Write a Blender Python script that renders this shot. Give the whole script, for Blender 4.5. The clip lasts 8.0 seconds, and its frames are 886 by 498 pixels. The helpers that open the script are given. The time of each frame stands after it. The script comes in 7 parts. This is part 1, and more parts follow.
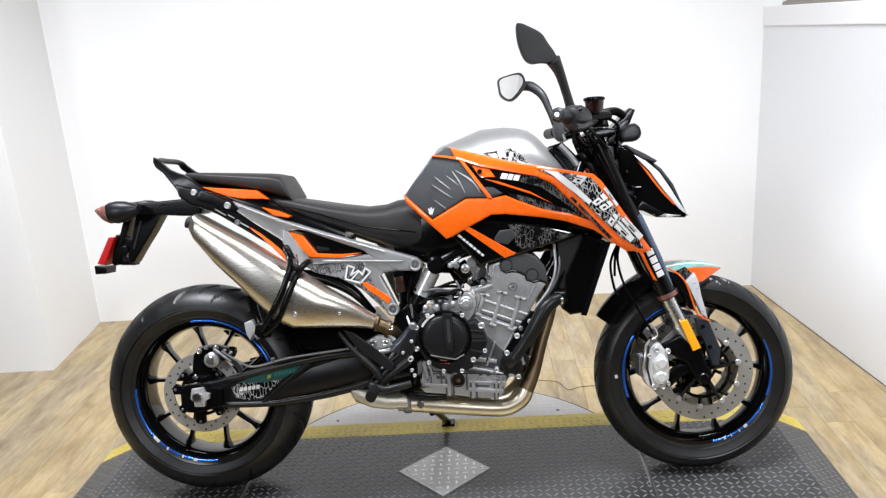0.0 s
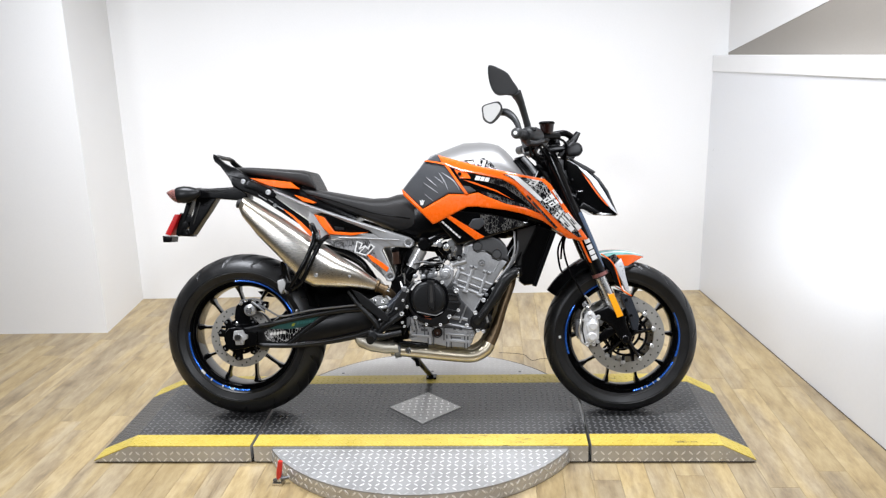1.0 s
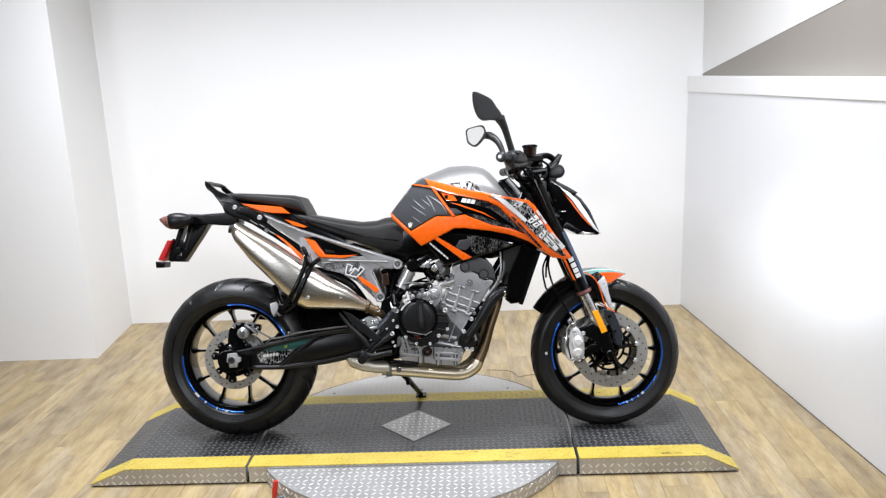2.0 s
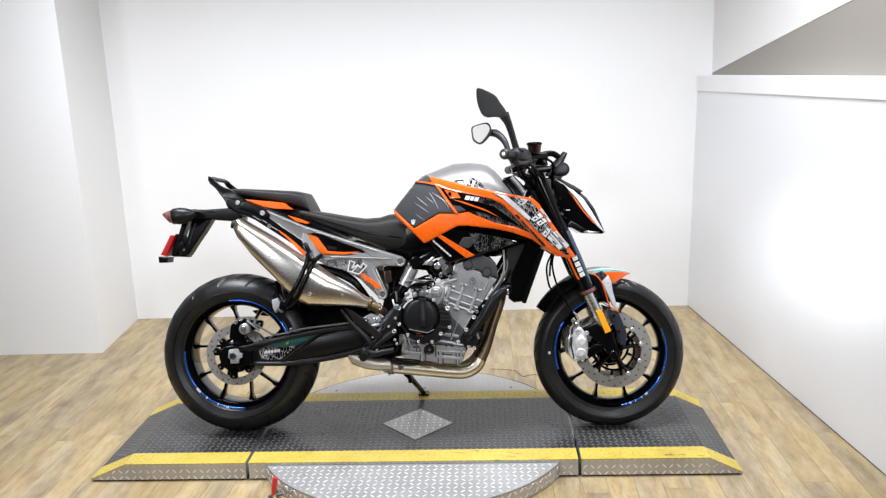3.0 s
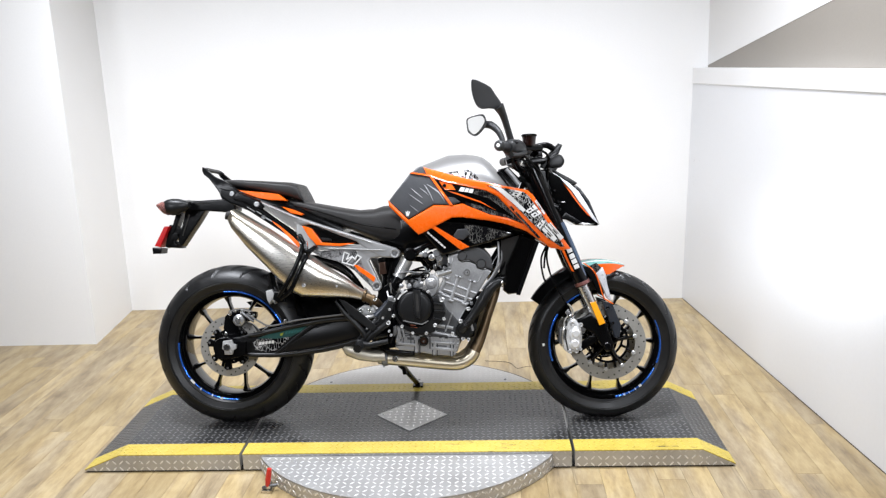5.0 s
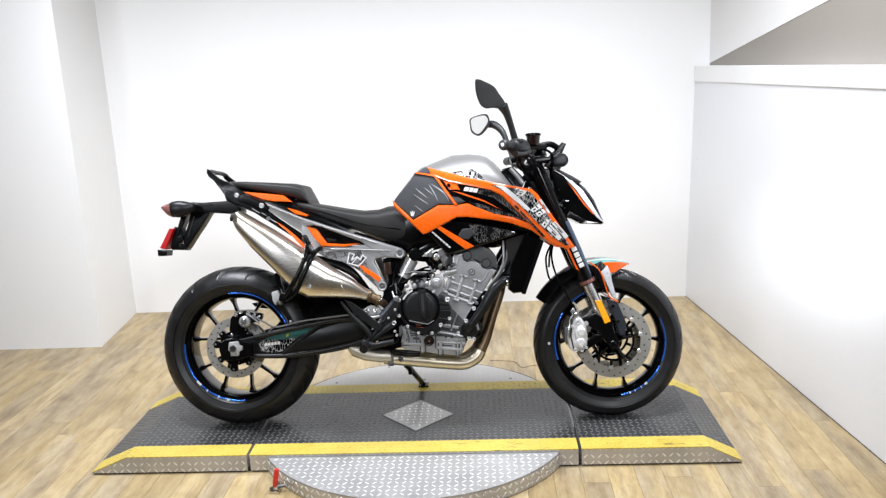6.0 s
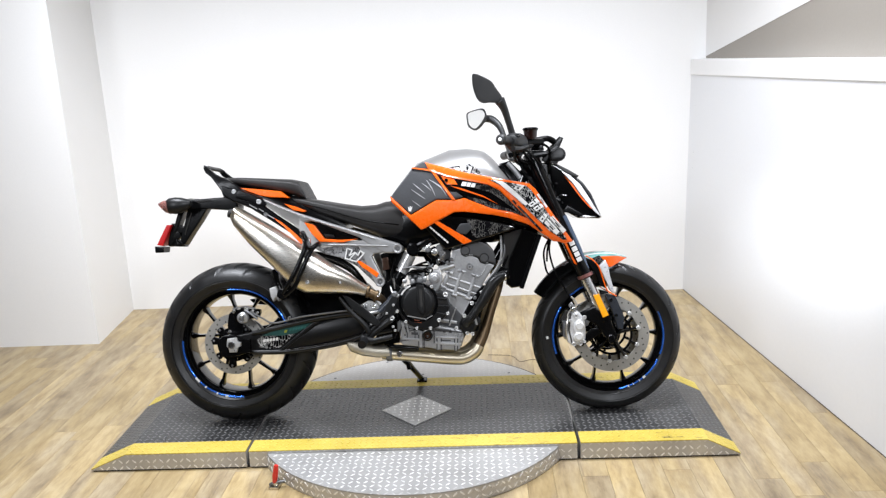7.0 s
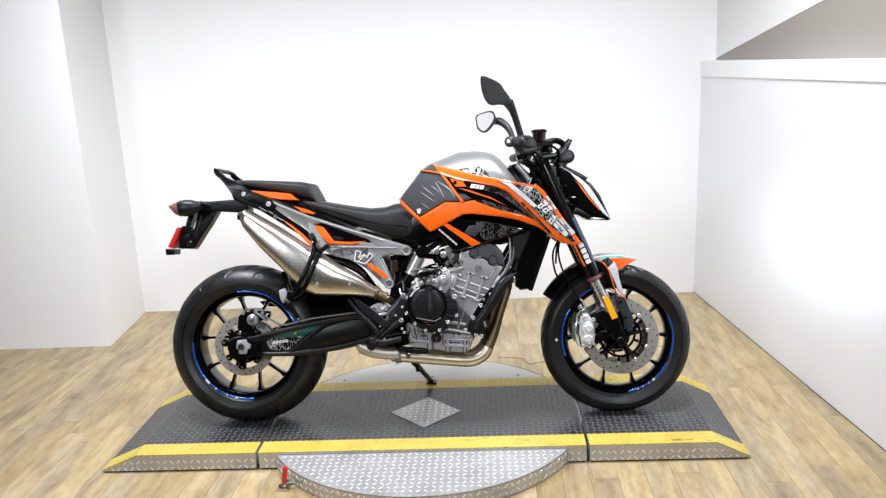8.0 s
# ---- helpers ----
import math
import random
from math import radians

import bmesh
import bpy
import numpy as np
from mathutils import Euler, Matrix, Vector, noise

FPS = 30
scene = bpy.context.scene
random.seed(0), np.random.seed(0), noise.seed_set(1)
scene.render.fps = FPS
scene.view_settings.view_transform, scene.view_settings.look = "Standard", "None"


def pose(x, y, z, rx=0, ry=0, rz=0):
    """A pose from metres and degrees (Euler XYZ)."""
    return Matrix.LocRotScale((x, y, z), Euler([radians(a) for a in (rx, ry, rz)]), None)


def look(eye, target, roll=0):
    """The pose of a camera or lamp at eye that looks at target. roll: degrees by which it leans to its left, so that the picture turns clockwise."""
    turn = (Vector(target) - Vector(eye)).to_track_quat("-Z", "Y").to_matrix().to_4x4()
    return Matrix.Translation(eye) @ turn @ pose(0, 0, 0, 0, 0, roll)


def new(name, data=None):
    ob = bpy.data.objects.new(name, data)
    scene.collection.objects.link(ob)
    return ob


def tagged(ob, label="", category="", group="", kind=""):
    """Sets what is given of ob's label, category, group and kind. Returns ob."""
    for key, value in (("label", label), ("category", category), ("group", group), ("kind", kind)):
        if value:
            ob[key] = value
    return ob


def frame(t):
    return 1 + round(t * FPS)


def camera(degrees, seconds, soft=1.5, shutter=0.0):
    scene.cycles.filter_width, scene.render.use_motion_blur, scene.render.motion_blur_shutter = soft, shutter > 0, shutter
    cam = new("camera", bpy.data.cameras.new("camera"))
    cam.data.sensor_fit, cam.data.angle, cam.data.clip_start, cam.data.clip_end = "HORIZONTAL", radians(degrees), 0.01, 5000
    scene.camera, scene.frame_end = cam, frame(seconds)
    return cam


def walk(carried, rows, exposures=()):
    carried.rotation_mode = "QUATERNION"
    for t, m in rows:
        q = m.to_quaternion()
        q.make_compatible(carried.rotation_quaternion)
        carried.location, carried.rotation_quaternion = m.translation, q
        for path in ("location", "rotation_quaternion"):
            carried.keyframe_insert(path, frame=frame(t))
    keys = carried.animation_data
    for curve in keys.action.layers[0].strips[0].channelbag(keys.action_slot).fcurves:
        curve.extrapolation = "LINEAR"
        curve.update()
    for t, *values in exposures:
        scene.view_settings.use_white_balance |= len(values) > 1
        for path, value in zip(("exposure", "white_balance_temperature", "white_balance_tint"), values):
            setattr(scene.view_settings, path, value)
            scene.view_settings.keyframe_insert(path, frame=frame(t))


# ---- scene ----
cam = camera(56.7, 8.0, soft=1.3)
PATH = [
    (0, (0.176, -2.683, 1.442), (0.066, -0.763, 0.893), -4.2),
    (0.5, (0.307, -3.08, 1.473), (0.184, -1.147, 0.973), -1.8),
    (1, (0.292, -3.431, 1.488), (0.164, -1.496, 1.0), -1.9),
    (1.5, (0.279, -3.542, 1.512), (0.185, -1.596, 1.062), -1.1),
    (1.7, (0.269, -3.531, 1.521), (0.196, -1.583, 1.074), -2.4),
    (3, (0.302, -3.493, 1.506), (0.193, -1.546, 1.059), -2.2),
    (3.5, (0.299, -3.486, 1.508), (0.193, -1.544, 1.041), -1.7),
    (4, (0.305, -3.479, 1.504), (0.208, -1.534, 1.046), -2.3),
    (4.5, (0.31, -3.485, 1.502), (0.213, -1.542, 1.037), -1.9),
    (6, (0.291, -3.498, 1.5), (0.19, -1.555, 1.037), -2.5),
    (6.5, (0.283, -3.496, 1.499), (0.19, -1.555, 1.028), -2.7),
    (7, (0.286, -3.497, 1.503), (0.193, -1.557, 1.026), -2.8),
    (7.5, (0.297, -3.498, 1.502), (0.192, -1.557, 1.031), -2.9),
    (8, (0.295, -3.501, 1.499), (0.175, -1.56, 1.031), -3.0),
]
EXPOSURES = [(0.0, 0.05), (0.5, 0.04), (1.3, -0.02), (3.0, -0.05), (3.6, -0.03), (4.4, 0.03), (6.0, 0.06), (7.4, 0.06), (8.0, 0.02)]
walk(cam, [(t, look(eye, target, roll)) for t, eye, target, roll in PATH], EXPOSURES)

# ---- world and lights ----
world = bpy.data.worlds.new("world")
scene.world = world
world.use_nodes = True
world.node_tree.nodes["Background"].inputs[0].default_value = (1.0, 0.98, 0.95, 1)
world.node_tree.nodes["Background"].inputs[1].default_value = 0.2


def area_lamp(name, eye, target, sx, sy, watts, colour=(0.935, 0.972, 1.05), spread=180):
    data = bpy.data.lights.new(name, "AREA")
    data.shape, data.size, data.size_y, data.energy, data.color = "RECTANGLE", sx, sy, watts, colour
    data.spread = radians(spread)
    ob = new(name, data)
    ob.matrix_world = look(eye, target)
    return ob


area_lamp("ceiling_softbox", (-1.15, -0.55, 2.85), (-0.95, -0.25, 0.0), 1.2, 0.5, 54, spread=128)
area_lamp("ceiling_softbox", (0.80, -0.55, 2.85), (0.65, -0.25, 0.0), 1.2, 0.5, 52, spread=128)
# Unseen fill lamps, added to lighten the bike and the wall ends.
area_lamp("studio_lamp", (-2.3, -4.1, 2.75), (0.8, 1.0, 1.1), 0.7, 0.7, 20, spread=90)
area_lamp("studio_lamp", (1.2, -4.3, 2.75), (-1.1, 1.2, 1.2), 0.7, 0.7, 25, spread=90)
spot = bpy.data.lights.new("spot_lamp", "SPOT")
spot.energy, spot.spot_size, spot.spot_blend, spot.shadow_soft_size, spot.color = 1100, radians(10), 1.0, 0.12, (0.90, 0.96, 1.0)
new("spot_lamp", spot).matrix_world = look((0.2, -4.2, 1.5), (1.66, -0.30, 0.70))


# ---- materials ----
class Net:
    """Short forms for building one node material."""

    def __init__(self, name):
        self.m = bpy.data.materials.new(name)
        self.m.use_nodes = True
        self.t = self.m.node_tree
        self.b = self.t.nodes["Principled BSDF"]

    def n(self, kind, **props):
        node = self.t.nodes.new(kind)
        for key, value in props.items():
            if key == "op":
                node.operation = value
            elif key == "feature":
                node.feature = value
            elif key == "wave":
                node.wave_type = value
        return node

    def put(self, socket, value):
        if isinstance(value, bpy.types.NodeSocket):
            self.t.links.new(value, socket)
        else:
            socket.default_value = value

    def math(self, op, a, b=0.0, c=0.0):
        node = self.n("ShaderNodeMath", op=op)
        for i, v in enumerate((a, b, c)):
            self.put(node.inputs[i], v)
        return node.outputs[0]

    def coords(self, scale=(1, 1, 1), rot=(0, 0, 0), offset=None):
        tex = self.n("ShaderNodeTexCoord")
        mp = self.n("ShaderNodeMapping")
        self.t.links.new(tex.outputs["Object"], mp.inputs["Vector"])
        mp.inputs["Scale"].default_value = scale
        mp.inputs["Rotation"].default_value = rot
        if offset is not None:
            self.put(mp.inputs["Location"], offset)
        return mp.outputs[0]

    def noise(self, scale, vector, detail=4.0, rough=0.55):
        node = self.n("ShaderNodeTexNoise")
        self.put(node.inputs["Vector"], vector)
        node.inputs["Scale"].default_value = scale
        node.inputs["Detail"].default_value = detail
        node.inputs["Roughness"].default_value = rough
        return node.outputs[0]

    def ramp(self, fac, *stops):
        node = self.n("ShaderNodeValToRGB")
        self.put(node.inputs[0], fac)
        while len(node.color_ramp.elements) < len(stops):
            node.color_ramp.elements.new(0.5)
        for el, (pos, col) in zip(node.color_ramp.elements, stops):
            el.position = pos
            el.color = (*col, 1) if len(col) == 3 else col
        return node.outputs[0]

    def mix(self, fac, a, b):
        node = self.n("ShaderNodeMix")
        node.data_type = "RGBA"
        self.put(node.inputs[0], fac)
        self.put(node.inputs[6], (*a, 1) if isinstance(a, tuple) else a)
        self.put(node.inputs[7], (*b, 1) if isinstance(b, tuple) else b)
        return node.outputs[2]

    def bump(self, height, strength, distance):
        node = self.n("ShaderNodeBump")
        node.inputs["Strength"].default_value = strength
        node.inputs["Distance"].default_value = distance
        self.put(node.inputs["Height"], height)
        self.t.links.new(node.outputs[0], self.b.inputs["Normal"])

    def set(self, colour=None, rough=None, metal=None, coat=None, spec=None):
        for key, value in (("Base Color", colour), ("Roughness", rough), ("Metallic", metal), ("Coat Weight", coat), ("Specular IOR Level", spec)):
            if value is not None:
                self.put(self.b.inputs[key], (*value, 1) if isinstance(value, tuple) and len(value) == 3 else value)
        return self.m


def plain(name, colour, rough=0.5, metal=0.0, vary=0.12, fine=60.0, coarse=6.0, relief=0.0, coat=0.0, spec=None):
    """A surface with grain and wear at two scales."""
    k = Net(name)
    v = k.coords()
    a, b = k.noise(fine, v), k.noise(coarse, v, 3.0)
    both = k.math("ADD", k.math("MULTIPLY", a, 0.5), k.math("MULTIPLY", b, 0.5))
    lo = tuple(max(0.0, c * (1 - vary)) for c in colour)
    hi = tuple(min(1.0, c * (1 + vary)) for c in colour)
    col = k.ramp(both, (0.3, lo), (0.7, hi))
    swing = min(0.3, rough)
    r = k.math("MULTIPLY_ADD", both, swing, rough - 0.5 * swing)
    if relief:
        k.bump(a, 0.5, relief)
    return k.set(col, r, metal, coat, spec)


def tread_plate(name, dark, light, axes, pitch, rough, metal, relief, worn, lug_size=(0.40, 0.115), scuffs=0.0):
    """Raised lugs in two directions, laid in the plane of the two axes; scuffs: share of dark scratches worn through the paint."""
    k = Net(name)
    v = k.coords()
    sep = k.n("ShaderNodeSeparateXYZ")
    k.put(sep.inputs[0], v)
    u, w = (k.math("MULTIPLY", sep.outputs[a], 1.0 / pitch) for a in axes)
    fu, fw = (k.math("SUBTRACT", k.math("FRACT", c), 0.5) for c in (u, w))
    odd = k.math("MODULO", k.math("ABSOLUTE", k.math("ADD", k.math("FLOOR", u), k.math("FLOOR", w))), 2.0)
    p = k.math("MULTIPLY", k.math("ADD", fu, fw), 0.707)
    q = k.math("MULTIPLY", k.math("SUBTRACT", fu, fw), 0.707)
    lng = k.math("ADD", k.math("MULTIPLY", p, odd), k.math("MULTIPLY", q, k.math("SUBTRACT", 1.0, odd)))
    sht = k.math("ADD", k.math("MULTIPLY", q, odd), k.math("MULTIPLY", p, k.math("SUBTRACT", 1.0, odd)))
    e = k.math("ADD", k.math("POWER", k.math("ABSOLUTE", k.math("DIVIDE", lng, lug_size[0])), 2.0), k.math("POWER", k.math("ABSOLUTE", k.math("DIVIDE", sht, lug_size[1])), 2.0))
    lug = k.n("ShaderNodeMapRange")
    lug.interpolation_type = "SMOOTHSTEP"
    k.put(lug.inputs[0], e)
    for i, val in ((1, 1.2), (2, 0.3), (3, 0.0), (4, 1.0)):
        lug.inputs[i].default_value = val
    grime = k.noise(7.0, v, 5.0)
    fine = k.noise(90.0, v, 3.0)
    # Lug tops are lightened for wear and, in colour, for their highlights.
    col = k.mix(k.math("MULTIPLY", lug.outputs[0], worn), k.ramp(grime, (0.3, dark), (0.7, light)), tuple(min(1.0, c * 2.2 + 0.06) for c in light))
    if scuffs:
        streak = k.noise(26.0, k.coords((0.55, 2.2, 1.0), (0, 0, radians(12))), 4.0, 0.7)
        where = k.ramp(k.noise(1.7, v, 1.0), (0.42, (0, 0, 0)), (0.62, (1, 1, 1)))
        spots = k.math("MULTIPLY", k.ramp(streak, (0.60, (0, 0, 0)), (0.66, (1, 1, 1))), where)
        col = k.mix(k.math("MULTIPLY", spots, scuffs), col, (0.035, 0.030, 0.022))
    k.bump(k.math("ADD", lug.outputs[0], k.math("MULTIPLY", fine, 0.06)), 1.0, relief)
    r = k.math("ADD", rough, k.math("MULTIPLY", k.math("SUBTRACT", grime, 0.5), 0.35))
    return k.set(col, r, metal)


def cracked(name, line, ground, scale, width, rough=0.25):
    """A printed decal of thin jagged lines, dense in some places and broken in others."""
    k = Net(name)

    def web(size, turn, w):
        v = k.coords((1.7, 0.15, 0.75), (0, radians(turn), 0))
        node = k.n("ShaderNodeTexVoronoi", feature="DISTANCE_TO_EDGE")
        k.put(node.inputs["Vector"], v)
        node.inputs["Scale"].default_value = size
        return k.ramp(node.outputs["Distance"], (0.0, (1, 1, 1)), (w, (1, 1, 1)), (w + 0.02, (0, 0, 0)), (1.0, (0, 0, 0)))

    v0 = k.coords((1.0, 0.15, 1.0))
    broken = k.ramp(k.noise(34.0, v0, 1.0), (0.40, (0, 0, 0)), (0.46, (1, 1, 1)))
    a = k.math("MULTIPLY", web(scale, 35, width), broken)
    b = k.math("MULTIPLY", web(scale * 1.6, -50, width * 1.2), k.ramp(k.noise(26.0, v0, 1.0), (0.50, (0, 0, 0)), (0.56, (1, 1, 1))))
    col = k.mix(k.math("MAXIMUM", a, b), ground, line)
    return k.set(col, rough, 0.0, 0.0, 0.12)


def wood_planks():
    """Printed oak: long streaked grain, tan and grey patches, dark cracks, knots and scuffs, another stretch of it on every plank."""
    k = Net("oak_vinyl")
    info = k.n("ShaderNodeObjectInfo")
    rnd = info.outputs["Random"]
    off = k.n("ShaderNodeCombineXYZ")
    k.put(off.inputs[0], k.math("MULTIPLY", rnd, 37.0))
    k.put(off.inputs[1], k.math("MULTIPLY", rnd, 91.0))
    v = k.coords((1.0, 0.21, 1.0), offset=off.outputs[0])
    broad, fine = k.noise(19.0, v, 5.0, 0.62), k.noise(95.0, v, 4.0, 0.65)
    patch = k.noise(6.5, k.coords((1.0, 0.22, 1.0), offset=off.outputs[0]), 3.0, 0.6)
    knots = k.noise(9.0, k.coords((1.0, 0.45, 1.0), offset=off.outputs[0]), 3.0)
    g = k.math("ADD", k.math("MULTIPLY", broad, 0.70), k.math("MULTIPLY", fine, 0.30))
    tan = k.ramp(g, (0.34, (0.250, 0.175, 0.082)), (0.47, (0.365, 0.268, 0.130)), (0.60, (0.455, 0.350, 0.186)))
    grey = k.ramp(g, (0.34, (0.190, 0.138, 0.078)), (0.47, (0.300, 0.229, 0.136)), (0.60, (0.400, 0.320, 0.200)))
    lean = k.math("ADD", patch, k.math("MULTIPLY_ADD", rnd, 0.22, -0.11))
    col = k.mix(k.ramp(lean, (0.42, (0, 0, 0)), (0.60, (1, 1, 1))), tan, grey)
    tone = k.ramp(k.math("FRACT", k.math("MULTIPLY", rnd, 7.31)), (0.0, (0.80, 0.79, 0.78)), (0.5, (0.93, 0.93, 0.93)), (1.0, (1.05, 1.05, 1.05)))
    mul = k.n("ShaderNodeMix")
    mul.data_type, mul.blend_type = "RGBA", "MULTIPLY"
    mul.inputs[0].default_value = 1.0
    k.put(mul.inputs[6], col)
    k.put(mul.inputs[7], tone)
    col = k.mix(k.ramp(knots, (0.64, (0, 0, 0)), (0.75, (0.62, 0.62, 0.62))), mul.outputs[2], (0.12, 0.078, 0.040))
    crack = k.noise(34.0, k.coords((1.0, 0.07, 1.0), offset=off.outputs[0]), 2.0, 0.5)
    col = k.mix(k.ramp(crack, (0.66, (0, 0, 0)), (0.71, (0.45, 0.45, 0.45))), col, (0.15, 0.105, 0.06))
    k.bump(g, 0.25, 0.0006)
    return k.set(col, k.math("MULTIPLY_ADD", fine, 0.25, 0.27), 0.0)


def tyre_rubber(name):
    """New rubber with a faint bloom; its grooves are in the mesh."""
    k = Net(name)
    v = k.coords()
    dust, fine = k.noise(14.0, v, 5.0), k.noise(260.0, v, 2.0)
    col = k.ramp(dust, (0.35, (0.0058, 0.0058, 0.0062)), (0.7, (0.0120, 0.0119, 0.0119)))
    k.bump(fine, 0.35, 0.0006)
    return k.set(col, k.math("MULTIPLY_ADD", dust, 0.24, 0.26), 0.0, None, 0.32)


def brushed(name, colour, tint, rough, rot=(0, 0, 0), coarse=5.0):
    k = Net(name)
    v = k.coords((1.5, 110, 110), rot)
    line = k.noise(6.0, v, 3.0)
    heat = k.noise(coarse, k.coords(), 2.0)
    col = k.mix(k.ramp(heat, (0.4, (0, 0, 0)), (0.65, (1, 1, 1))), colour, tint)
    k.bump(line, 0.03, 0.0004)
    return k.set(col, k.math("MULTIPLY_ADD", line, 0.08, rough - 0.04), 1.0)


WALL = plain("white_wall_paint", (0.80, 0.795, 0.785), 0.65, 0, 0.02, 120, 1.3, 0.0006)
PANEL = plain("gloss_wall_panel", (0.735, 0.745, 0.765), 0.33, 0, 0.02, 60, 1.0, 0.0003)
# Darker beige stands in for shade on the upper side wall.
SHADEW = plain("painted_wall_shade", (0.29, 0.266, 0.234), 0.7, 0, 0.05, 90, 2.0, 0.0006)
TRIMW = plain("white_trim_paint", (0.82, 0.82, 0.82), 0.4, 0, 0.02)
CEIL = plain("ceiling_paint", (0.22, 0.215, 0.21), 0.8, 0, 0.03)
DARKW = plain("dark_grey_wall_paint", (0.10, 0.10, 0.10), 0.8, 0, 0.08)
OAK = wood_planks()
MAT_TOP = tread_plate("black_tread_plate", (0.017, 0.017, 0.017), (0.044, 0.0435, 0.043), (0, 1), 0.023, 0.33, 0.0, 0.0012, 0.9, (0.45, 0.14))
YEL_TOP = tread_plate("yellow_tread_paint", (0.44, 0.325, 0.045), (0.58, 0.445, 0.085), (0, 1), 0.023, 0.42, 0.0, 0.0012, 0.14, scuffs=0.8)
ALU_TOP = tread_plate("aluminium_tread_plate", (0.36, 0.355, 0.348), (0.43, 0.425, 0.417), (0, 1), 0.026, 0.36, 0.45, 0.0010, 0.2, (0.43, 0.13))
# Paler tread: glare and the floor's tan reflection are put into its colour.
ALU_FLAT = tread_plate("pale_glare_tread_plate", (0.40, 0.385, 0.365), (0.48, 0.468, 0.448), (0, 1), 0.024, 0.40, 0.25, 0.0012, 0.12)
ALU_SIDE = tread_plate("aluminium_tread_side", (0.42, 0.41, 0.395), (0.54, 0.53, 0.51), (0, 2), 0.026, 0.40, 0.5, 0.0008, 0.2, (0.43, 0.13))
# Far paler than the plate: worn tops with their glints painted in.
ALU_LUG = plain("worn_glint_lug", (0.80, 0.795, 0.785), 0.30, 0.45, 0.15, 120, 9)
# Near-black; on flush plates it paints the shade of slots, grooves and hollows.
GAP = plain("dark_gap", (0.012, 0.011, 0.010), 0.8)
PLASTIC = plain("black_plastic", (0.0025, 0.0025, 0.0027), 0.22, 0, 0.3, 180, 8, 0.0001, 0, 0.14)
SATIN = plain("satin_black_paint", (0.0026, 0.0026, 0.0029), 0.14, 0, 0.2, 90, 6, 0.0, 0.0, 0.26)
GLOSSB = plain("gloss_black_paint", (0.002, 0.002, 0.0022), 0.06, 0, 0.2, 60, 5, 0, 0.0, 0.5)
VINYL = plain("seat_vinyl", (0.0150, 0.0142, 0.0138), 0.46, 0, 0.15, 420, 9, 0.0012, 0, 0.22)
ORANGE = plain("orange_paint", (0.76, 0.108, 0.003), 0.27, 0, 0.05, 60, 5, 0, 0.6, 0.4)
SILVER = plain("silver_paint", (0.27, 0.267, 0.262), 0.42, 0.7, 0.05, 200, 5, 0, 0.0)
FRAMES = plain("silver_frame_paint", (0.30, 0.30, 0.30), 0.38, 0.6, 0.08, 200, 7, 0.0001, 0.2)
GUNMETAL = plain("graphite_decal", (0.034, 0.0355, 0.039), 0.38, 0.1, 0.14, 160, 5)
CAST = plain("cast_aluminium", (0.35, 0.352, 0.354), 0.38, 0.6, 0.24, 220, 14, 0.0005)
# Valve cover grey, also used to paint shade on crankcase and pan.
COVER_SHADE = plain("grey_cover_and_shade_paint", (0.060, 0.061, 0.063), 0.45, 0.3, 0.15, 220, 14, 0.0003)
LIMEY = plain("yellow_green_print", (0.25, 0.28, 0.02), 0.4)
ARMB = plain("satin_arm_paint", (0.0045, 0.0045, 0.0048), 0.34, 0, 0.2, 120, 8, 0.0001, 0, 0.30)
CASTD = plain("dark_cast_metal", (0.15, 0.152, 0.155), 0.42, 0.6, 0.15, 220, 12, 0.0004)
MACHINED = plain("machined_aluminium", (0.55, 0.55, 0.55), 0.26, 1.0, 0.1, 160, 12)
# Golden second tone, laid at random, stands in for the reflected floor.
STEEL = brushed("brushed_steel", (0.68, 0.655, 0.605), (0.61, 0.545, 0.44), 0.28, (0, math.radians(40), 0))
BRIGHT = plain("bright_cast_alloy", (0.56, 0.56, 0.555), 0.30, 0.6, 0.12, 160, 30)
PALEC = plain("pale_anodised_alloy", (0.66, 0.66, 0.655), 0.34, 0.35, 0.10, 160, 30)
MATT = plain("matt_black_plastic", (0.0072, 0.0074, 0.0078), 0.36, 0, 0.25, 260, 14, 0.0003, 0, 0.24)
GRAINED = plain("grained_grey_black_plastic", (0.0130, 0.0134, 0.0142), 0.42, 0, 0.25, 260, 14, 0.0003, 0, 0.40)
BROWNS = brushed("brown_steel", (0.150, 0.108, 0.066), (0.095, 0.064, 0.036), 0.46)
COLLECT = plain("blasted_steel", (0.46, 0.43, 0.36), 0.45, 0.7, 0.12, 160, 9, 0.0003)
BRASSY = brushed("heat_tinted_steel", (0.63, 0.565, 0.44), (0.50, 0.415, 0.28), 0.33)
DISC = plain("brake_steel", (0.36, 0.35, 0.325), 0.34, 0.55, 0.12, 160, 9)
SLATE = plain("slate_blue_highlight", (0.06, 0.085, 0.13), 0.2, 0.2, 0.1, 60, 9, 0, 0.3)
RUSTY = plain("dark_brown_wire", (0.03, 0.018, 0.010), 0.6)
RUST = plain("dull_orange_print", (0.30, 0.06, 0.015), 0.5)
BLUE = plain("blue_rim_tape", (0.035, 0.17, 0.72), 0.22, 0.75, 0.1, 80, 9, 0, 0.3)
WHITE = plain("white_decal", (0.62, 0.62, 0.61), 0.35, 0, 0.04)
PEARL = plain("pearl_grey_paint", (0.62, 0.63, 0.66), 0.3, 0.3, 0.1, 60, 14)
GREYD = plain("grey_decal", (0.30, 0.31, 0.32), 0.35, 0, 0.08)
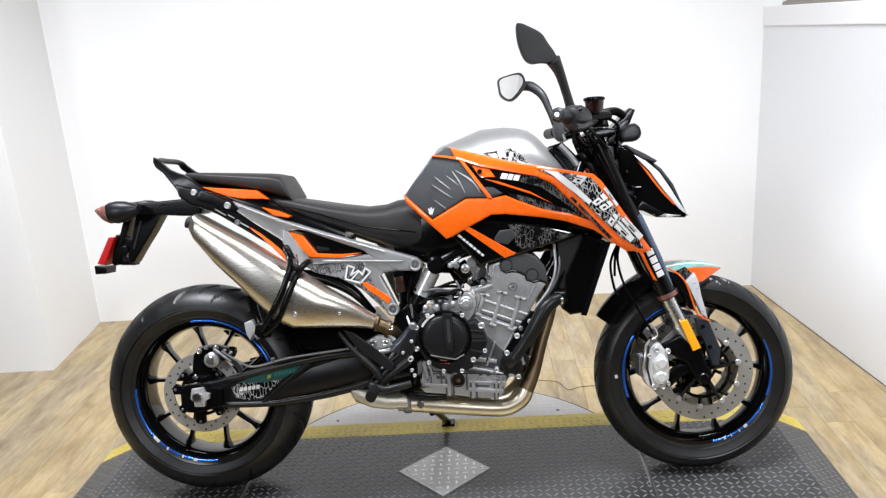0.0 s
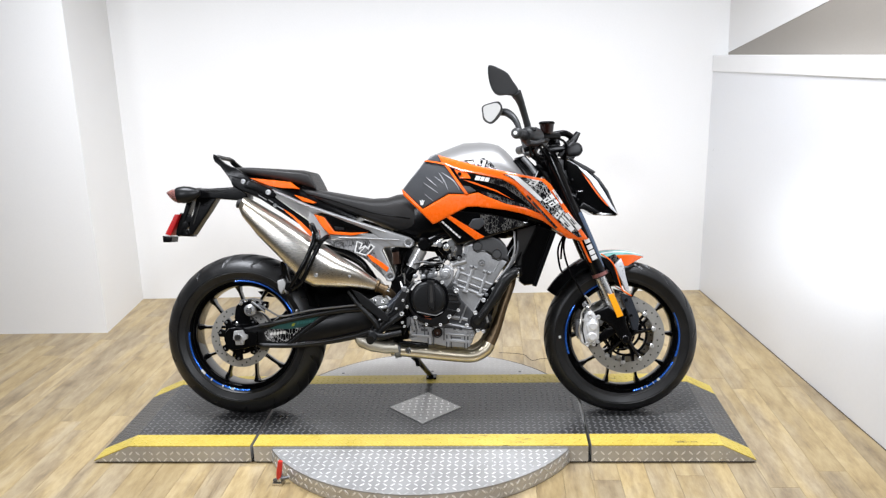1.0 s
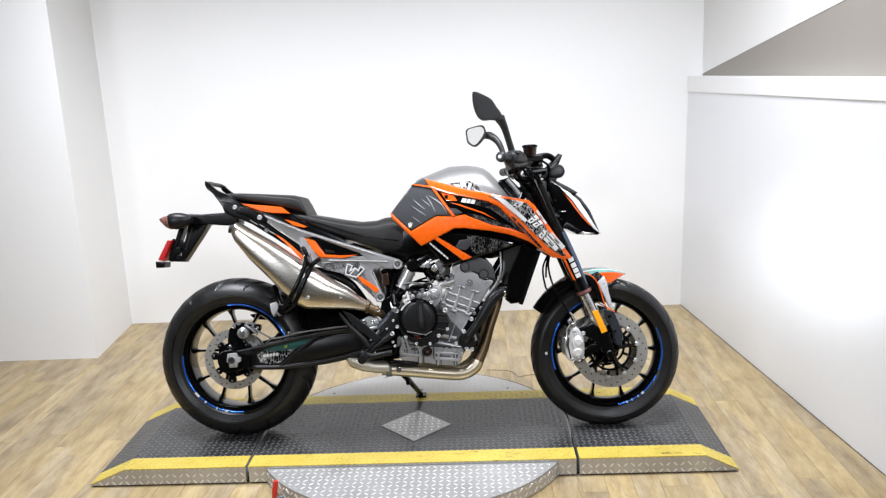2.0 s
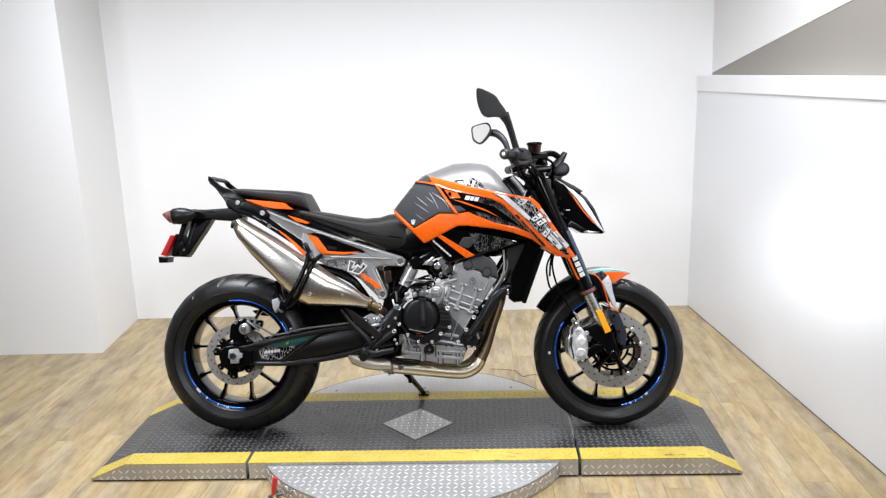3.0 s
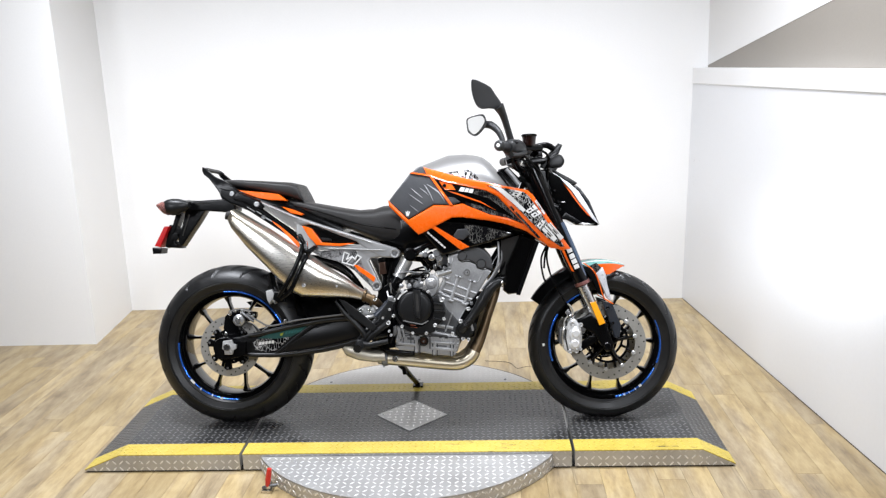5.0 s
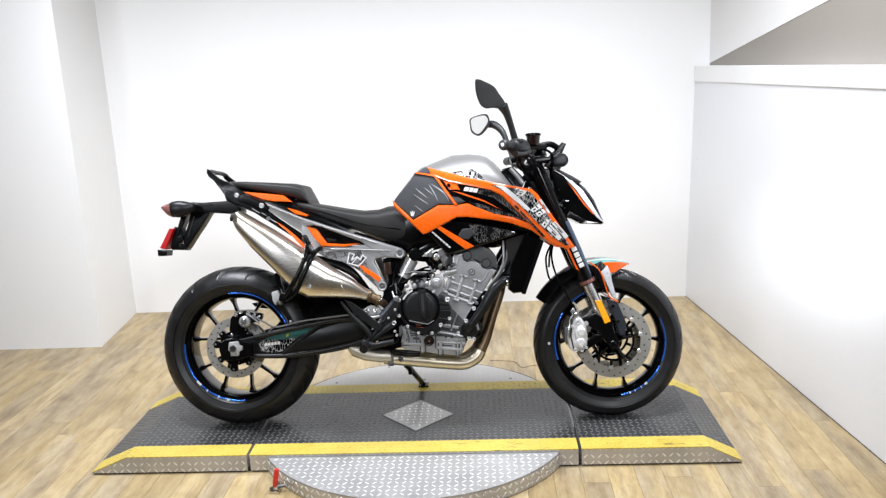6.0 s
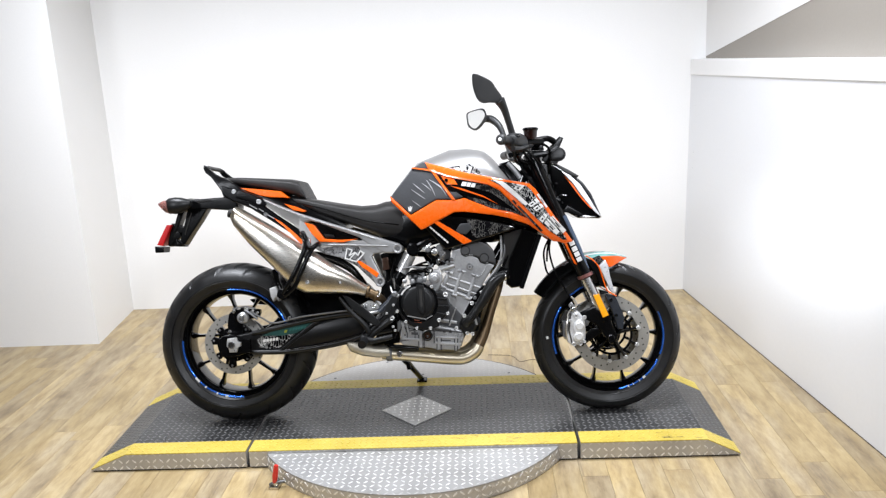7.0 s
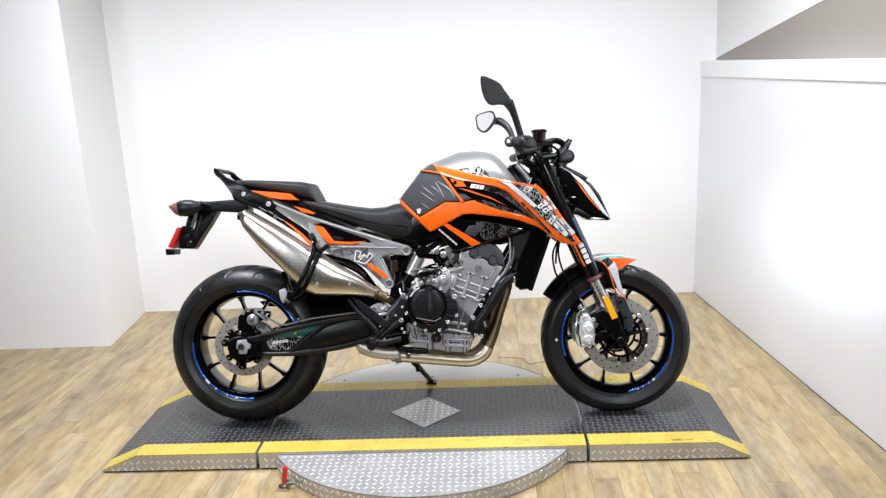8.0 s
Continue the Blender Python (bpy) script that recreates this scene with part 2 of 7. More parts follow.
TEAL = plain("teal_decal", (0.02, 0.115, 0.105), 0.35, 0, 0.15)
# Paler than TEAL: sheen from above is put into the print's colour.
TEALP = plain("teal_print_with_sheen", (0.13, 0.30, 0.275), 0.28, 0, 0.15, 90, 20, 0, 0.4)
TEALD = plain("dark_teal_decal", (0.010, 0.060, 0.055), 0.35, 0, 0.25, 90, 20)
REDL = plain("red_reflector", (0.42, 0.008, 0.009), 0.3, 0, 0.1, 300, 12, 0.0006, 0.0, 0.3)
PINKL = plain("clear_pink_lens", (0.80, 0.36, 0.32), 0.14, 0, 0.06, 200, 12, 0, 0.4)
PINKL.node_tree.nodes["Principled BSDF"].inputs["Transmission Weight"].default_value = 0.8
SMOKE = plain("smoked_reservoir", (0.012, 0.004, 0.003), 0.12, 0, 0.2, 60, 20)
DUSK = plain("dark_blue_grey_paint", (0.022, 0.026, 0.034), 0.3, 0.2, 0.1, 90, 9)
CLAWS = plain("faded_grey_print", (0.26, 0.264, 0.275), 0.4, 0, 0.25, 120, 30)
AMBER = plain("amber_reflector", (0.90, 0.36, 0.01), 0.25, 0, 0.06, 300, 12, 0.0006, 0.6)
REDA = plain("dusty_red_seal", (0.24, 0.105, 0.095), 0.3, 0.6, 0.1)
REDH = plain("red_handle_vinyl", (0.60, 0.03, 0.02), 0.4, 0, 0.1)
COPPER = plain("copper_shade_plug", (0.055, 0.028, 0.018), 0.3, 0.6, 0.2)
CRACKW = cracked("white_black_graphic", (0.46, 0.46, 0.45), (0.004, 0.004, 0.005), 62, 0.030)
CRACKB = cracked("black_grey_graphic", (0.115, 0.112, 0.105), (0.004, 0.004, 0.005), 62, 0.030)
CRACKG = cracked("grey_line_graphic", (0.035, 0.035, 0.035), (0.20, 0.20, 0.205), 62, 0.06, 0.35)
MIRROR = plain("mirror_glass", (0.85, 0.86, 0.86), 0.16, 1.0, 0.0)
MIRROR.node_tree.nodes["Principled BSDF"].inputs["Roughness"].links[0].from_node.inputs[2].default_value = -0.1
CLEAR = plain("clear_headlamp_lens", (0.05, 0.052, 0.058), 0.16, 0.0, 0.05, 60, 6, 0, 0.8)
RUBBER = tyre_rubber("tyre_rubber")


# ---- mesh helpers ----
def part(name, bm, material, parent=None, label="", at=None, smooth=True, flip=False):
    """Links a bmesh as one mesh object under a thing or a part. flip: mirrored to the other side."""
    if flip:
        bmesh.ops.scale(bm, vec=(1, -1, 1), verts=bm.verts)
    bmesh.ops.recalc_face_normals(bm, faces=bm.faces)
    me = bpy.data.meshes.new(name)
    bm.to_mesh(me)
    bm.free()
    me.materials.append(material)
    if smooth:
        me.shade_smooth()
        me.set_sharp_from_angle(angle=radians(40))
    ob = new(name, me)
    if smooth:
        wn = ob.modifiers.new("even_normals", "WEIGHTED_NORMAL")
        wn.keep_sharp = True
    place = Vector(at) if at is not None else Vector((0, 0, 0))
    while parent is not None and parent.parent is not None and parent.parent.parent is not None:
        place += parent.location
        parent = parent.parent
    ob.parent = parent
    ob.location = place
    if label:
        tagged(ob, label)
    return ob


def empty(name, m, label, category, kind="", group=""):
    ob = new(name)
    ob.empty_display_size = 0.1
    ob.matrix_world = m
    return tagged(ob, label, category, group, kind)


def rounded(bm, edges, width, segments=2):
    if width > 0:
        bmesh.ops.bevel(bm, geom=list(edges), offset=width, segments=segments, affect="EDGES", profile=0.6, clamp_overlap=True)


def plate(pts, y0, y1, bevel=0.004, bend=None, cuts=0):
    """An outline in the x-z plane, given a thickness from y0 to y1, with rounded rims; bend(x, z) moves it sideways."""
    bm = bmesh.new()
    near = [bm.verts.new((x, y0, z)) for x, z in pts]
    far = [bm.verts.new((x, y1, z)) for x, z in pts]
    a, b = bm.faces.new(near), bm.faces.new(far)
    n = len(pts)
    for i in range(n):
        bm.faces.new((near[i], near[(i + 1) % n], far[(i + 1) % n], far[i]))
    bmesh.ops.recalc_face_normals(bm, faces=bm.faces)
    rounded(bm, set(a.edges) | set(b.edges), bevel)
    if bend:
        caps = [f for f in bm.faces if len(f.verts) > 4]
        bmesh.ops.triangulate(bm, faces=caps)
        if cuts:
            bmesh.ops.subdivide_edges(bm, edges=bm.edges[:], cuts=cuts, use_grid_fill=True)
        for v in bm.verts:
            v.co.y += bend(v.co.x, v.co.z)
    return bm


def prism(pts, z0, z1, bevel=0.0):
    """A plan outline raised from z0 to z1."""
    bm = bmesh.new()
    low = [bm.verts.new((x, y, z0)) for x, y in pts]
    top = [bm.verts.new((x, y, z1)) for x, y in pts]
    a, b = bm.faces.new(low), bm.faces.new(top)
    for i in range(len(pts)):
        j = (i + 1) % len(pts)
        bm.faces.new((low[i], low[j], top[j], top[i]))
    bmesh.ops.recalc_face_normals(bm, faces=bm.faces)
    rounded(bm, set(a.edges) | set(b.edges), bevel)
    return bm


def smooth_path(pts, res):
    out = []
    for i in range(len(pts) - 1):
        p0, p1, p2, p3 = (Vector(pts[max(0, min(len(pts) - 1, k))]) for k in (i - 1, i, i + 1, i + 2))
        for s in range(res):
            t = s / res
            out.append(0.5 * ((2 * p1) + (p2 - p0) * t + (2 * p0 - 5 * p1 + 4 * p2 - p3) * t * t + (3 * p1 - p0 - 3 * p2 + p3) * t**3))
    return out + [Vector(pts[-1])]


def soft(pts, res=4):
    """The same outline with its corners rounded off."""
    out, n = [], len(pts)
    for i in range(n):
        p0, p1, p2, p3 = (Vector(pts[(i + k) % n]) for k in (-1, 0, 1, 2))
        for s in range(res):
            t = s / res
            q = 0.5 * ((2 * p1) + (p2 - p0) * t + (2 * p0 - 5 * p1 + 4 * p2 - p3) * t * t + (3 * p1 - p0 - 3 * p2 + p3) * t**3)
            out.append((q.x, q.y))
    return out


def skin(rings, caps=True):
    bm = bmesh.new()
    vs = [[bm.verts.new(p) for p in ring] for ring in rings]
    n = len(vs[0])
    for a, b in zip(vs, vs[1:]):
        for i in range(n):
            bm.faces.new((a[i], a[(i + 1) % n], b[(i + 1) % n], b[i]))
    if caps:
        bm.faces.new(vs[0])
        bm.faces.new(vs[-1])
    return bm


def tube(pts, r, n=12, res=6):
    """A round bar along a smooth path; r is one radius or one for each point."""
    radii = r if isinstance(r, (list, tuple)) else [r] * len(pts)
    path = smooth_path(pts, res) if len(pts) > 2 else [Vector(p) for p in pts]
    rad = [v.x for v in smooth_path([(q, 0, 0) for q in radii], res)] if len(pts) > 2 else radii
    rings, up = [], None
    for i, p in enumerate(path):
        d = (path[min(i + 1, len(path) - 1)] - path[max(i - 1, 0)]).normalized()
        if up is None:
            up = d.orthogonal().normalized()
        up = (up - d * up.dot(d)).normalized()
        side = d.cross(up)
        rings.append([p + rad[i] * (math.cos(a) * up + math.sin(a) * side) for a in (2 * math.pi * k / n for k in range(n))])
    return skin(rings)


def lathe(profile, n=64, closed=False, caps=True):
    """A profile of (radius, y) turned round the y axis."""
    bm = bmesh.new()
    rows = []
    for k in range(n):
        a = 2 * math.pi * k / n
        rows.append([bm.verts.new((r * math.cos(a), y, r * math.sin(a))) for r, y in profile])
    m = len(profile)
    for k in range(n):
        a, b = rows[k], rows[(k + 1) % n]
        for i in range(m if closed else m - 1):
            j = (i + 1) % m
            bm.faces.new((a[i], a[j], b[j], b[i]))
    if not closed and caps:
        for i in (0, -1):
            if profile[i][0] > 1e-5:
                bm.faces.new([row[i] for row in rows])
    bmesh.ops.remove_doubles(bm, verts=bm.verts, dist=1e-6)
    return bm


def drum(r, y0, y1, bevel=0.003, n=32):
    """A cylinder across the bike with rounded rims."""
    bm = bmesh.new()
    s = 1 if y1 > y0 else -1
    bm.free()
    return lathe([(0, y0), (r - bevel, y0), (r, y0 + s * bevel), (r, y1 - s * bevel), (r - bevel, y1), (0, y1)], n)


def arc(r0, r1, y0, y1, a0, a1, n=24, bulge=0.0):
    """A stretch of a ring round the y axis; angles in degrees; bulge crowns its middle outwards."""
    rings = []
    m = 6
    for k in range(n + 1):
        a = radians(a0 + (a1 - a0) * k / n)
        c, s = math.cos(a), math.sin(a)
        ring = []
        for i in range(m + 1):
            q = i / m
            rr = r1 + bulge * (1 - (2 * q - 1) ** 2)
            ring.append((rr * c, y0 + (y1 - y0) * q, rr * s))
        for i in range(m, -1, -1):
            q = i / m
            rr = r0 + bulge * (1 - (2 * q - 1) ** 2)
            ring.append((rr * c, y0 + (y1 - y0) * q, rr * s))
        rings.append(ring)
    return skin(rings)


def hull(sections, n=28, p=2.6, y=0.0):
    """A body along x from sections (x, z low, z high, half width), each a soft-cornered oval."""
    rings = []
    for x, zb, zt, w in sections:
        ring = []
        for k in range(n):
            a = 2 * math.pi * k / n
            c, s = math.cos(a), math.sin(a)
            ring.append((x, y + w * math.copysign(abs(c) ** (2 / p), c), (zb + zt) / 2 + (zt - zb) / 2 * math.copysign(abs(s) ** (2 / p), s)))
        rings.append(ring)
    return skin(rings)


def oval_loft(pairs, n=24, p=2.4):
    """A body through cross-sections, each given by its upper and lower point, half width and sideways place."""
    rings = []
    for (ux, uz), (lx, lz), w, y in pairs:
        ring = []
        for k in range(n):
            a = 2 * math.pi * k / n
            c, s = math.cos(a), math.sin(a)
            q = math.copysign(abs(s) ** (2 / p), s) * 0.5
            ring.append((0.5 * (ux + lx) + (ux - lx) * q, y + w * math.copysign(abs(c) ** (2 / p), c), 0.5 * (uz + lz) + (uz - lz) * q))
        rings.append(ring)
    return skin(rings)


def merged(*bms):
    out = bmesh.new()
    for b in bms:
        me = bpy.data.meshes.new("tmp")
        b.to_mesh(me)
        b.free()
        out.from_mesh(me)
        bpy.data.meshes.remove(me)
    return out


def moved(bm, x, y, z):
    bmesh.ops.translate(bm, vec=(x, y, z), verts=bm.verts)
    return bm


def turned(bm, degrees, axis="Y", about=(0, 0, 0)):
    bmesh.ops.rotate(bm, cent=about, matrix=Matrix.Rotation(radians(degrees), 3, axis), verts=bm.verts)
    return bm


def skewed(pts, y0, y1, bevel=0.004):
    """A casting pad whose near face is drawn in a little, so that its flanks slope like a cast draft."""
    bm = plate(pts, y0, y1, bevel)
    cx, cz = sum(p[0] for p in pts) / len(pts), sum(p[1] for p in pts) / len(pts)
    near = min(y0, y1)
    for v in bm.verts:
        if v.co.y < near + bevel * 1.5:
            v.co.x, v.co.z = cx + 0.955 * (v.co.x - cx), cz + 0.955 * (v.co.z - cz)
    return bm


def rib(x0, z0, x1, z1, width, y0, y1, bevel=0.0025):
    """A straight cast rib between two points of the flank."""
    d = math.hypot(x1 - x0, z1 - z0)
    ux, uz = (z1 - z0) / d * width / 2, -(x1 - x0) / d * width / 2
    return plate([(x0 + ux, z0 + uz), (x1 + ux, z1 + uz), (x1 - ux, z1 - uz), (x0 - ux, z0 - uz)], y0, y1, bevel)


# ---- the room ----
def setting(name, bm, material, label, category, smooth=False):
    return tagged(part(name, bm, material, smooth=smooth), label, category, kind="structure")


EAST = 0.0945  # how far the side wall runs outwards in plan
LEAN = 0.0155  # how far it leans back with height


def east(y):
    return 1.505 + EAST * (1.36 - y)


setting("wall_north", prism([(-1.9, 1.33), (1.51, 1.36), (1.9, 1.36), (1.9, 1.52), (-1.9, 1.52)], -0.05, 3.0), WALL, "plain white painted back wall", "wall")
setting("wall_west", prism([(-1.843, 0.715), (-1.9, 1.33), (-1.9, 1.52), (-5.0, 1.52), (-5.0, 0.70)], -0.05, 3.0), WALL, "white painted wall block with an outer corner", "wall")
setting("wall_far_west", prism([(-5.0, 0.7), (-5.15, 0.7), (-5.15, -7.0), (-5.0, -7.0)], -0.05, 3.0), WALL, "plain white painted wall", "wall")
# Out of view: dark wall and ceiling keep the gloss reflections dark.
setting("wall_south", prism([(-5.15, -7.0), (2.6, -7.0), (2.6, -7.15), (-5.15, -7.15)], -0.05, 3.0), DARKW, "plain grey painted wall", "wall")
setting("ceiling", prism([(-5.15, 1.52), (2.7, 1.52), (2.7, -7.15), (-5.15, -7.15)], 3.0, 3.1), CEIL, "plain dark grey ceiling, out of view", "ceiling")


def bars(pts, width, y0, y1):
    """Thin strokes along a line of points in the x-z plane."""
    out = []
    for (ax, az), (bx, bz) in zip(pts, pts[1:]):
        d = math.hypot(bx - ax, bz - az)
        ux, uz = (bx - ax) / d * width / 2, (bz - az) / d * width / 2
        out.append(plate([(ax - ux - uz, az - uz + ux), (bx + ux - uz, bz + uz + ux), (bx + ux + uz, bz + uz - ux), (ax - ux + uz, az - uz - ux)], y0, y1, 0.0))
    return merged(*out)


def east_band(y0, y1, low, high, inset, thick):
    """A board on the side wall between two sloping lines of height."""
    bm = bmesh.new()
    vs = []
    for d in (inset, inset + thick):
        vs.append([bm.verts.new((east(y) + d + LEAN * min(1.35, h(y)), y, h(y))) for y, h in ((y0, low), (y1, low), (y1, high), (y0, high))])
    bm.faces.new(vs[0])
    bm.faces.new(vs[1])
    for i in range(4):
        j = (i + 1) % 4
        bm.faces.new((vs[0][i], vs[0][j], vs[1][j], vs[1][i]))
    return bm


def cap_low(y):
    return 1.282 + 0.0165 * (1.36 - y)


def cap_top(y):
    return cap_low(y) + 0.088 - 0.004 * (1.36 - y)


# Sloping upper edge of the shade painted on the upper wall.
def shade_edge(y):
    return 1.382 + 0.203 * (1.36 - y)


setting("wall_east", east_band(1.36, -7.0, lambda y: -0.05, lambda y: 1.33, 0.0, 0.12), PANEL, "glossy white panelled side wall, chest high", "wall")
bm = east_band(1.355, -7.0, cap_low, cap_top, -0.006, 0.138)
rounded(bm, bm.edges, 0.004)
setting("trim", bm, TRIMW, "white painted cap rail along the side wall", "trim")
setting("wall_east_upper", east_band(1.36, -7.0, lambda y: 1.30, shade_edge, 0.080, 0.1), SHADEW, "upper wall above the cap rail, its shade painted beige", "wall")
setting("wall_east_top", east_band(1.36, -7.0, shade_edge, lambda y: 3.0, 0.078, 0.102), WALL, "white painted upper wall above the painted shade", "wall")

# Not a board: a dark strip drawn as the shadow gap under the panel.
setting("baseboard", east_band(1.355, -7.0, lambda y: 0.0, lambda y: 0.0030, -0.002, 0.01), RUSTY, "thin dark strip for the shadow gap between side wall and floor", "baseboard")
floor = setting("floor", prism([(-5.1, 1.5), (2.6, 1.5), (2.6, -7.1), (-5.1, -7.1)], -0.06, -0.004), OAK, "light oak wood-look plank floor", "floor")


# ---- the motorcycle platform ----
YC = -0.400  # middle line of the platform
TOP = 0.07
TY = -0.410  # middle of the turntable


def lug_field(spots, length, width, rise=0.0013):
    """Low rounded lugs, one mesh; each spot is its middle and the directions along, across and up."""
    verts, faces = [], []
    for c, a, b, u in spots:
        n = len(verts)
        for f, h in ((1.0, -0.0004), (0.92, rise * 0.45), (0.60, rise)):
            for k in range(8):
                q = 2 * math.pi * k / 8
                verts.append(c + a * (length * f * math.cos(q)) + b * (width * f * math.sin(q)) + u * h)
        for r in (0, 8):
            faces += [(n + r + k, n + r + (k + 1) % 8, n + r + 8 + (k + 1) % 8, n + r + 8 + k) for k in range(8)]
        faces.append(tuple(n + 16 + k for k in range(8)))
    me = bpy.data.meshes.new("lugs")
    me.from_pydata(verts, [], faces)
    bm = bmesh.new()
    bm.from_mesh(me)
    bpy.data.meshes.remove(me)
    return bm


def lugs(parent, material, spots, pitch, name="tread_relief"):
    tagged(part(name, lug_field(spots, 0.41 * pitch, 0.125 * pitch), material, parent), kind="stuff")


def crossed(i, j, s, t, up):
    """The two directions of a lug, turned the other way on every second place of the grid."""
    along = (s + t if (i + j) % 2 else s - t).normalized()
    return along, up.cross(along), up


def grid(pitch, u0, u1, v0, v1, margin=0.45):
    """Places of a square grid that lie inside a rectangle."""
    m = margin * pitch
    for i in range(math.floor(u0 / pitch) - 1, math.ceil(u1 / pitch) + 1):
        for j in range(math.floor(v0 / pitch) - 1, math.ceil(v1 / pitch) + 1):
            u, v = (i + 0.5) * pitch, (j + 0.5) * pitch
            if u0 + m <= u <= u1 - m and v0 + m <= v <= v1 - m:
                yield i, j, u, v


def deck(x0, x1, fold0, fold1, parent):
    """One section of the platform: a body with upright sides, a dark tread sheet, and two yellow edge stripes.
    fold0 and fold1 are where its sloping ends begin (equal to the end where it does not slope)."""
    def height(x):
        if x < fold0:
            return 0.012 + (TOP - 0.012) * (x - x0) / (fold0 - x0)
        if x > fold1:
            return 0.012 + (TOP - 0.012) * (x1 - x) / (x1 - fold1)
        return TOP

    xs = sorted({x0, fold0, fold1, x1})
    outline = [(x0, 0.006), (x1, 0.006)] + [(x, height(x) - 0.003) for x in reversed(xs)]
    sec = part("platform_section", plate(outline, YC - 0.323, YC + 0.323, 0.0), ALU_SIDE, parent, "bright diamond-plate aluminium sides", smooth=False)

    # Dark strip paints the shadow line under the section's edge.
    part("dark_base", prism([(x0 + 0.006, YC - 0.319), (x1 - 0.006, YC - 0.319), (x1 - 0.006, YC + 0.319), (x0 + 0.006, YC + 0.319)], 0.0, 0.0065), GAP, sec, "dark strip standing in for the shadow gap underneath", smooth=False)

    def sheet(y0, y1, lift):
        bm = bmesh.new()
        rows = [[bm.verts.new((x, y, height(x) + dz)) for x in xs] for y, dz in ((y0, -0.0025), (y1, -0.0025), (y1, lift), (y0, lift))]
        m = len(xs)
        for a, b in zip(rows, rows[1:] + rows[:1]):
            for i in range(m - 1):
                bm.faces.new((a[i], a[i + 1], b[i + 1], b[i]))
        bm.faces.new([r[0] for r in rows])
        bm.faces.new([r[-1] for r in rows])
        return bm

    part("tread_sheet", sheet(YC - 0.2365, YC + 0.2365, 0.0005), MAT_TOP, sec, "dark grey diamond-tread sheet", smooth=False)
    part("edge_stripe", sheet(YC - 0.325, YC - 0.237, 0.001), YEL_TOP, sec, "yellow painted edge stripe", smooth=False)
    part("edge_stripe", sheet(YC + 0.237, YC + 0.325, 0.001), YEL_TOP, sec, "yellow painted edge stripe", smooth=False)

    def laid(y0, y1, lift):
        for i, j, x, y in grid(0.023, x0, x1, y0, y1):
            run = Vector((0.002, 0, height(x + 0.001) - height(x - 0.001))).normalized()
            side = Vector((0, 1, 0))
            yield (Vector((x, y, height(x) + lift)), *crossed(i, j, run, side, run.cross(side)))

    lugs(sec, MAT_TOP, laid(YC - 0.2365, YC + 0.2365, 0.0005), 0.023)
    for y0 in (YC - 0.325, YC + 0.237):
        lugs(sec, YEL_TOP, laid(y0, y0 + 0.088, 0.001), 0.023)
    lugs(sec, ALU_LUG, [(Vector((x, YC - 0.3232, z)), *crossed(i, j, Vector((1, 0, 0)), Vector((0, 0, 1)), Vector((0, -1, 0)))) for i, j, x, z in grid(0.026, x0, x1, 0.002, TOP, 0.4) if z < height(x) - 0.010], 0.026)
    return sec


platform = empty("display_platform", pose(0, 0, 0), "low metal display platform with dark tread deck and yellow edges", "platform")
deck(-1.222, -0.624, -1.083, -0.624, platform)
deck(-0.612, 0.612, -0.612, 0.612, platform)
deck(0.624, 1.205, 0.624, 1.085, platform)
part("joint_shadow_strip", prism([(-0.626, YC - 0.315), (-0.610, YC - 0.315), (-0.610, YC + 0.315), (-0.626, YC + 0.315)], 0.001, 0.012), GAP, platform, smooth=False)
part("joint_shadow_strip", prism([(0.610, YC - 0.315), (0.626, YC - 0.315), (0.626, YC + 0.315), (0.610, YC + 0.315)], 0.001, 0.012), GAP, platform, smooth=False)
inlay = part("inlay_plate", prism([(-0.145, TY + 0.005), (0.0, TY - 0.142), (0.143, TY + 0.003), (0.0, TY + 0.147)], TOP, TOP + 0.0035, 0.001), ALU_TOP, platform, "bare aluminium tread diamond", smooth=False)
for x, y in ((-0.118, 0.005), (0.116, 0.005)):
    part("inlay_screw", turned(drum(0.004, 0.0, 0.0015, 0.0005, 10), 90, "X"), MACHINED, inlay, at=(x, TY + y, TOP + 0.0034))

disc_plan = [(0.0 + 0.627 * math.cos(2 * math.pi * k / 96), TY + 0.627 * math.sin(2 * math.pi * k / 96)) for k in range(96)]
turntable = tagged(part("turntable", prism(disc_plan, 0.0, 0.058, 0.003), ALU_TOP, smooth=True), "round diamond-plate aluminium turntable lying on the floor under the platform", "turntable")
rim_bm = bmesh.new()
ring0 = [rim_bm.verts.new((0.6285 * math.cos(2 * math.pi * k / 96), TY + 0.6285 * math.sin(2 * math.pi * k / 96), 0.002)) for k in range(96)]
ring1 = [rim_bm.verts.new((v.co.x, v.co.y, 0.054)) for v in ring0]
for k in range(96):
    rim_bm.faces.new((ring0[k], ring0[(k + 1) % 96], ring1[(k + 1) % 96], ring1[k]))
back = [(0.620 * math.cos(a), TY + 0.620 * math.sin(a)) for a in (radians(33 + 114 * k / 30) for k in range(31))]
back_plate = part("rear_plate", prism(back, 0.058, 0.0605, 0.001), ALU_FLAT, turntable, "tread plate on the turntable's rear, paled by painted glare", smooth=False)
for x, y in ((-0.40, 0.385), (-0.18, 0.565), (0.16, 0.570), (0.39, 0.390), (0.0, 0.40)):
    part("plate_screw", turned(drum(0.006, 0.0, 0.002, 0.0006, 10), 90, "X"), CASTD, back_plate, at=(x, TY + y, 0.0604))
part("rear_edge", tube([(0.6262 * math.cos(a), TY + 0.6262 * math.sin(a), 0.0590) for a in (radians(22 + 136 * k / 40) for k in range(41))], 0.0011, 6, 1), CASTD, turntable, "thin dark rear edge")
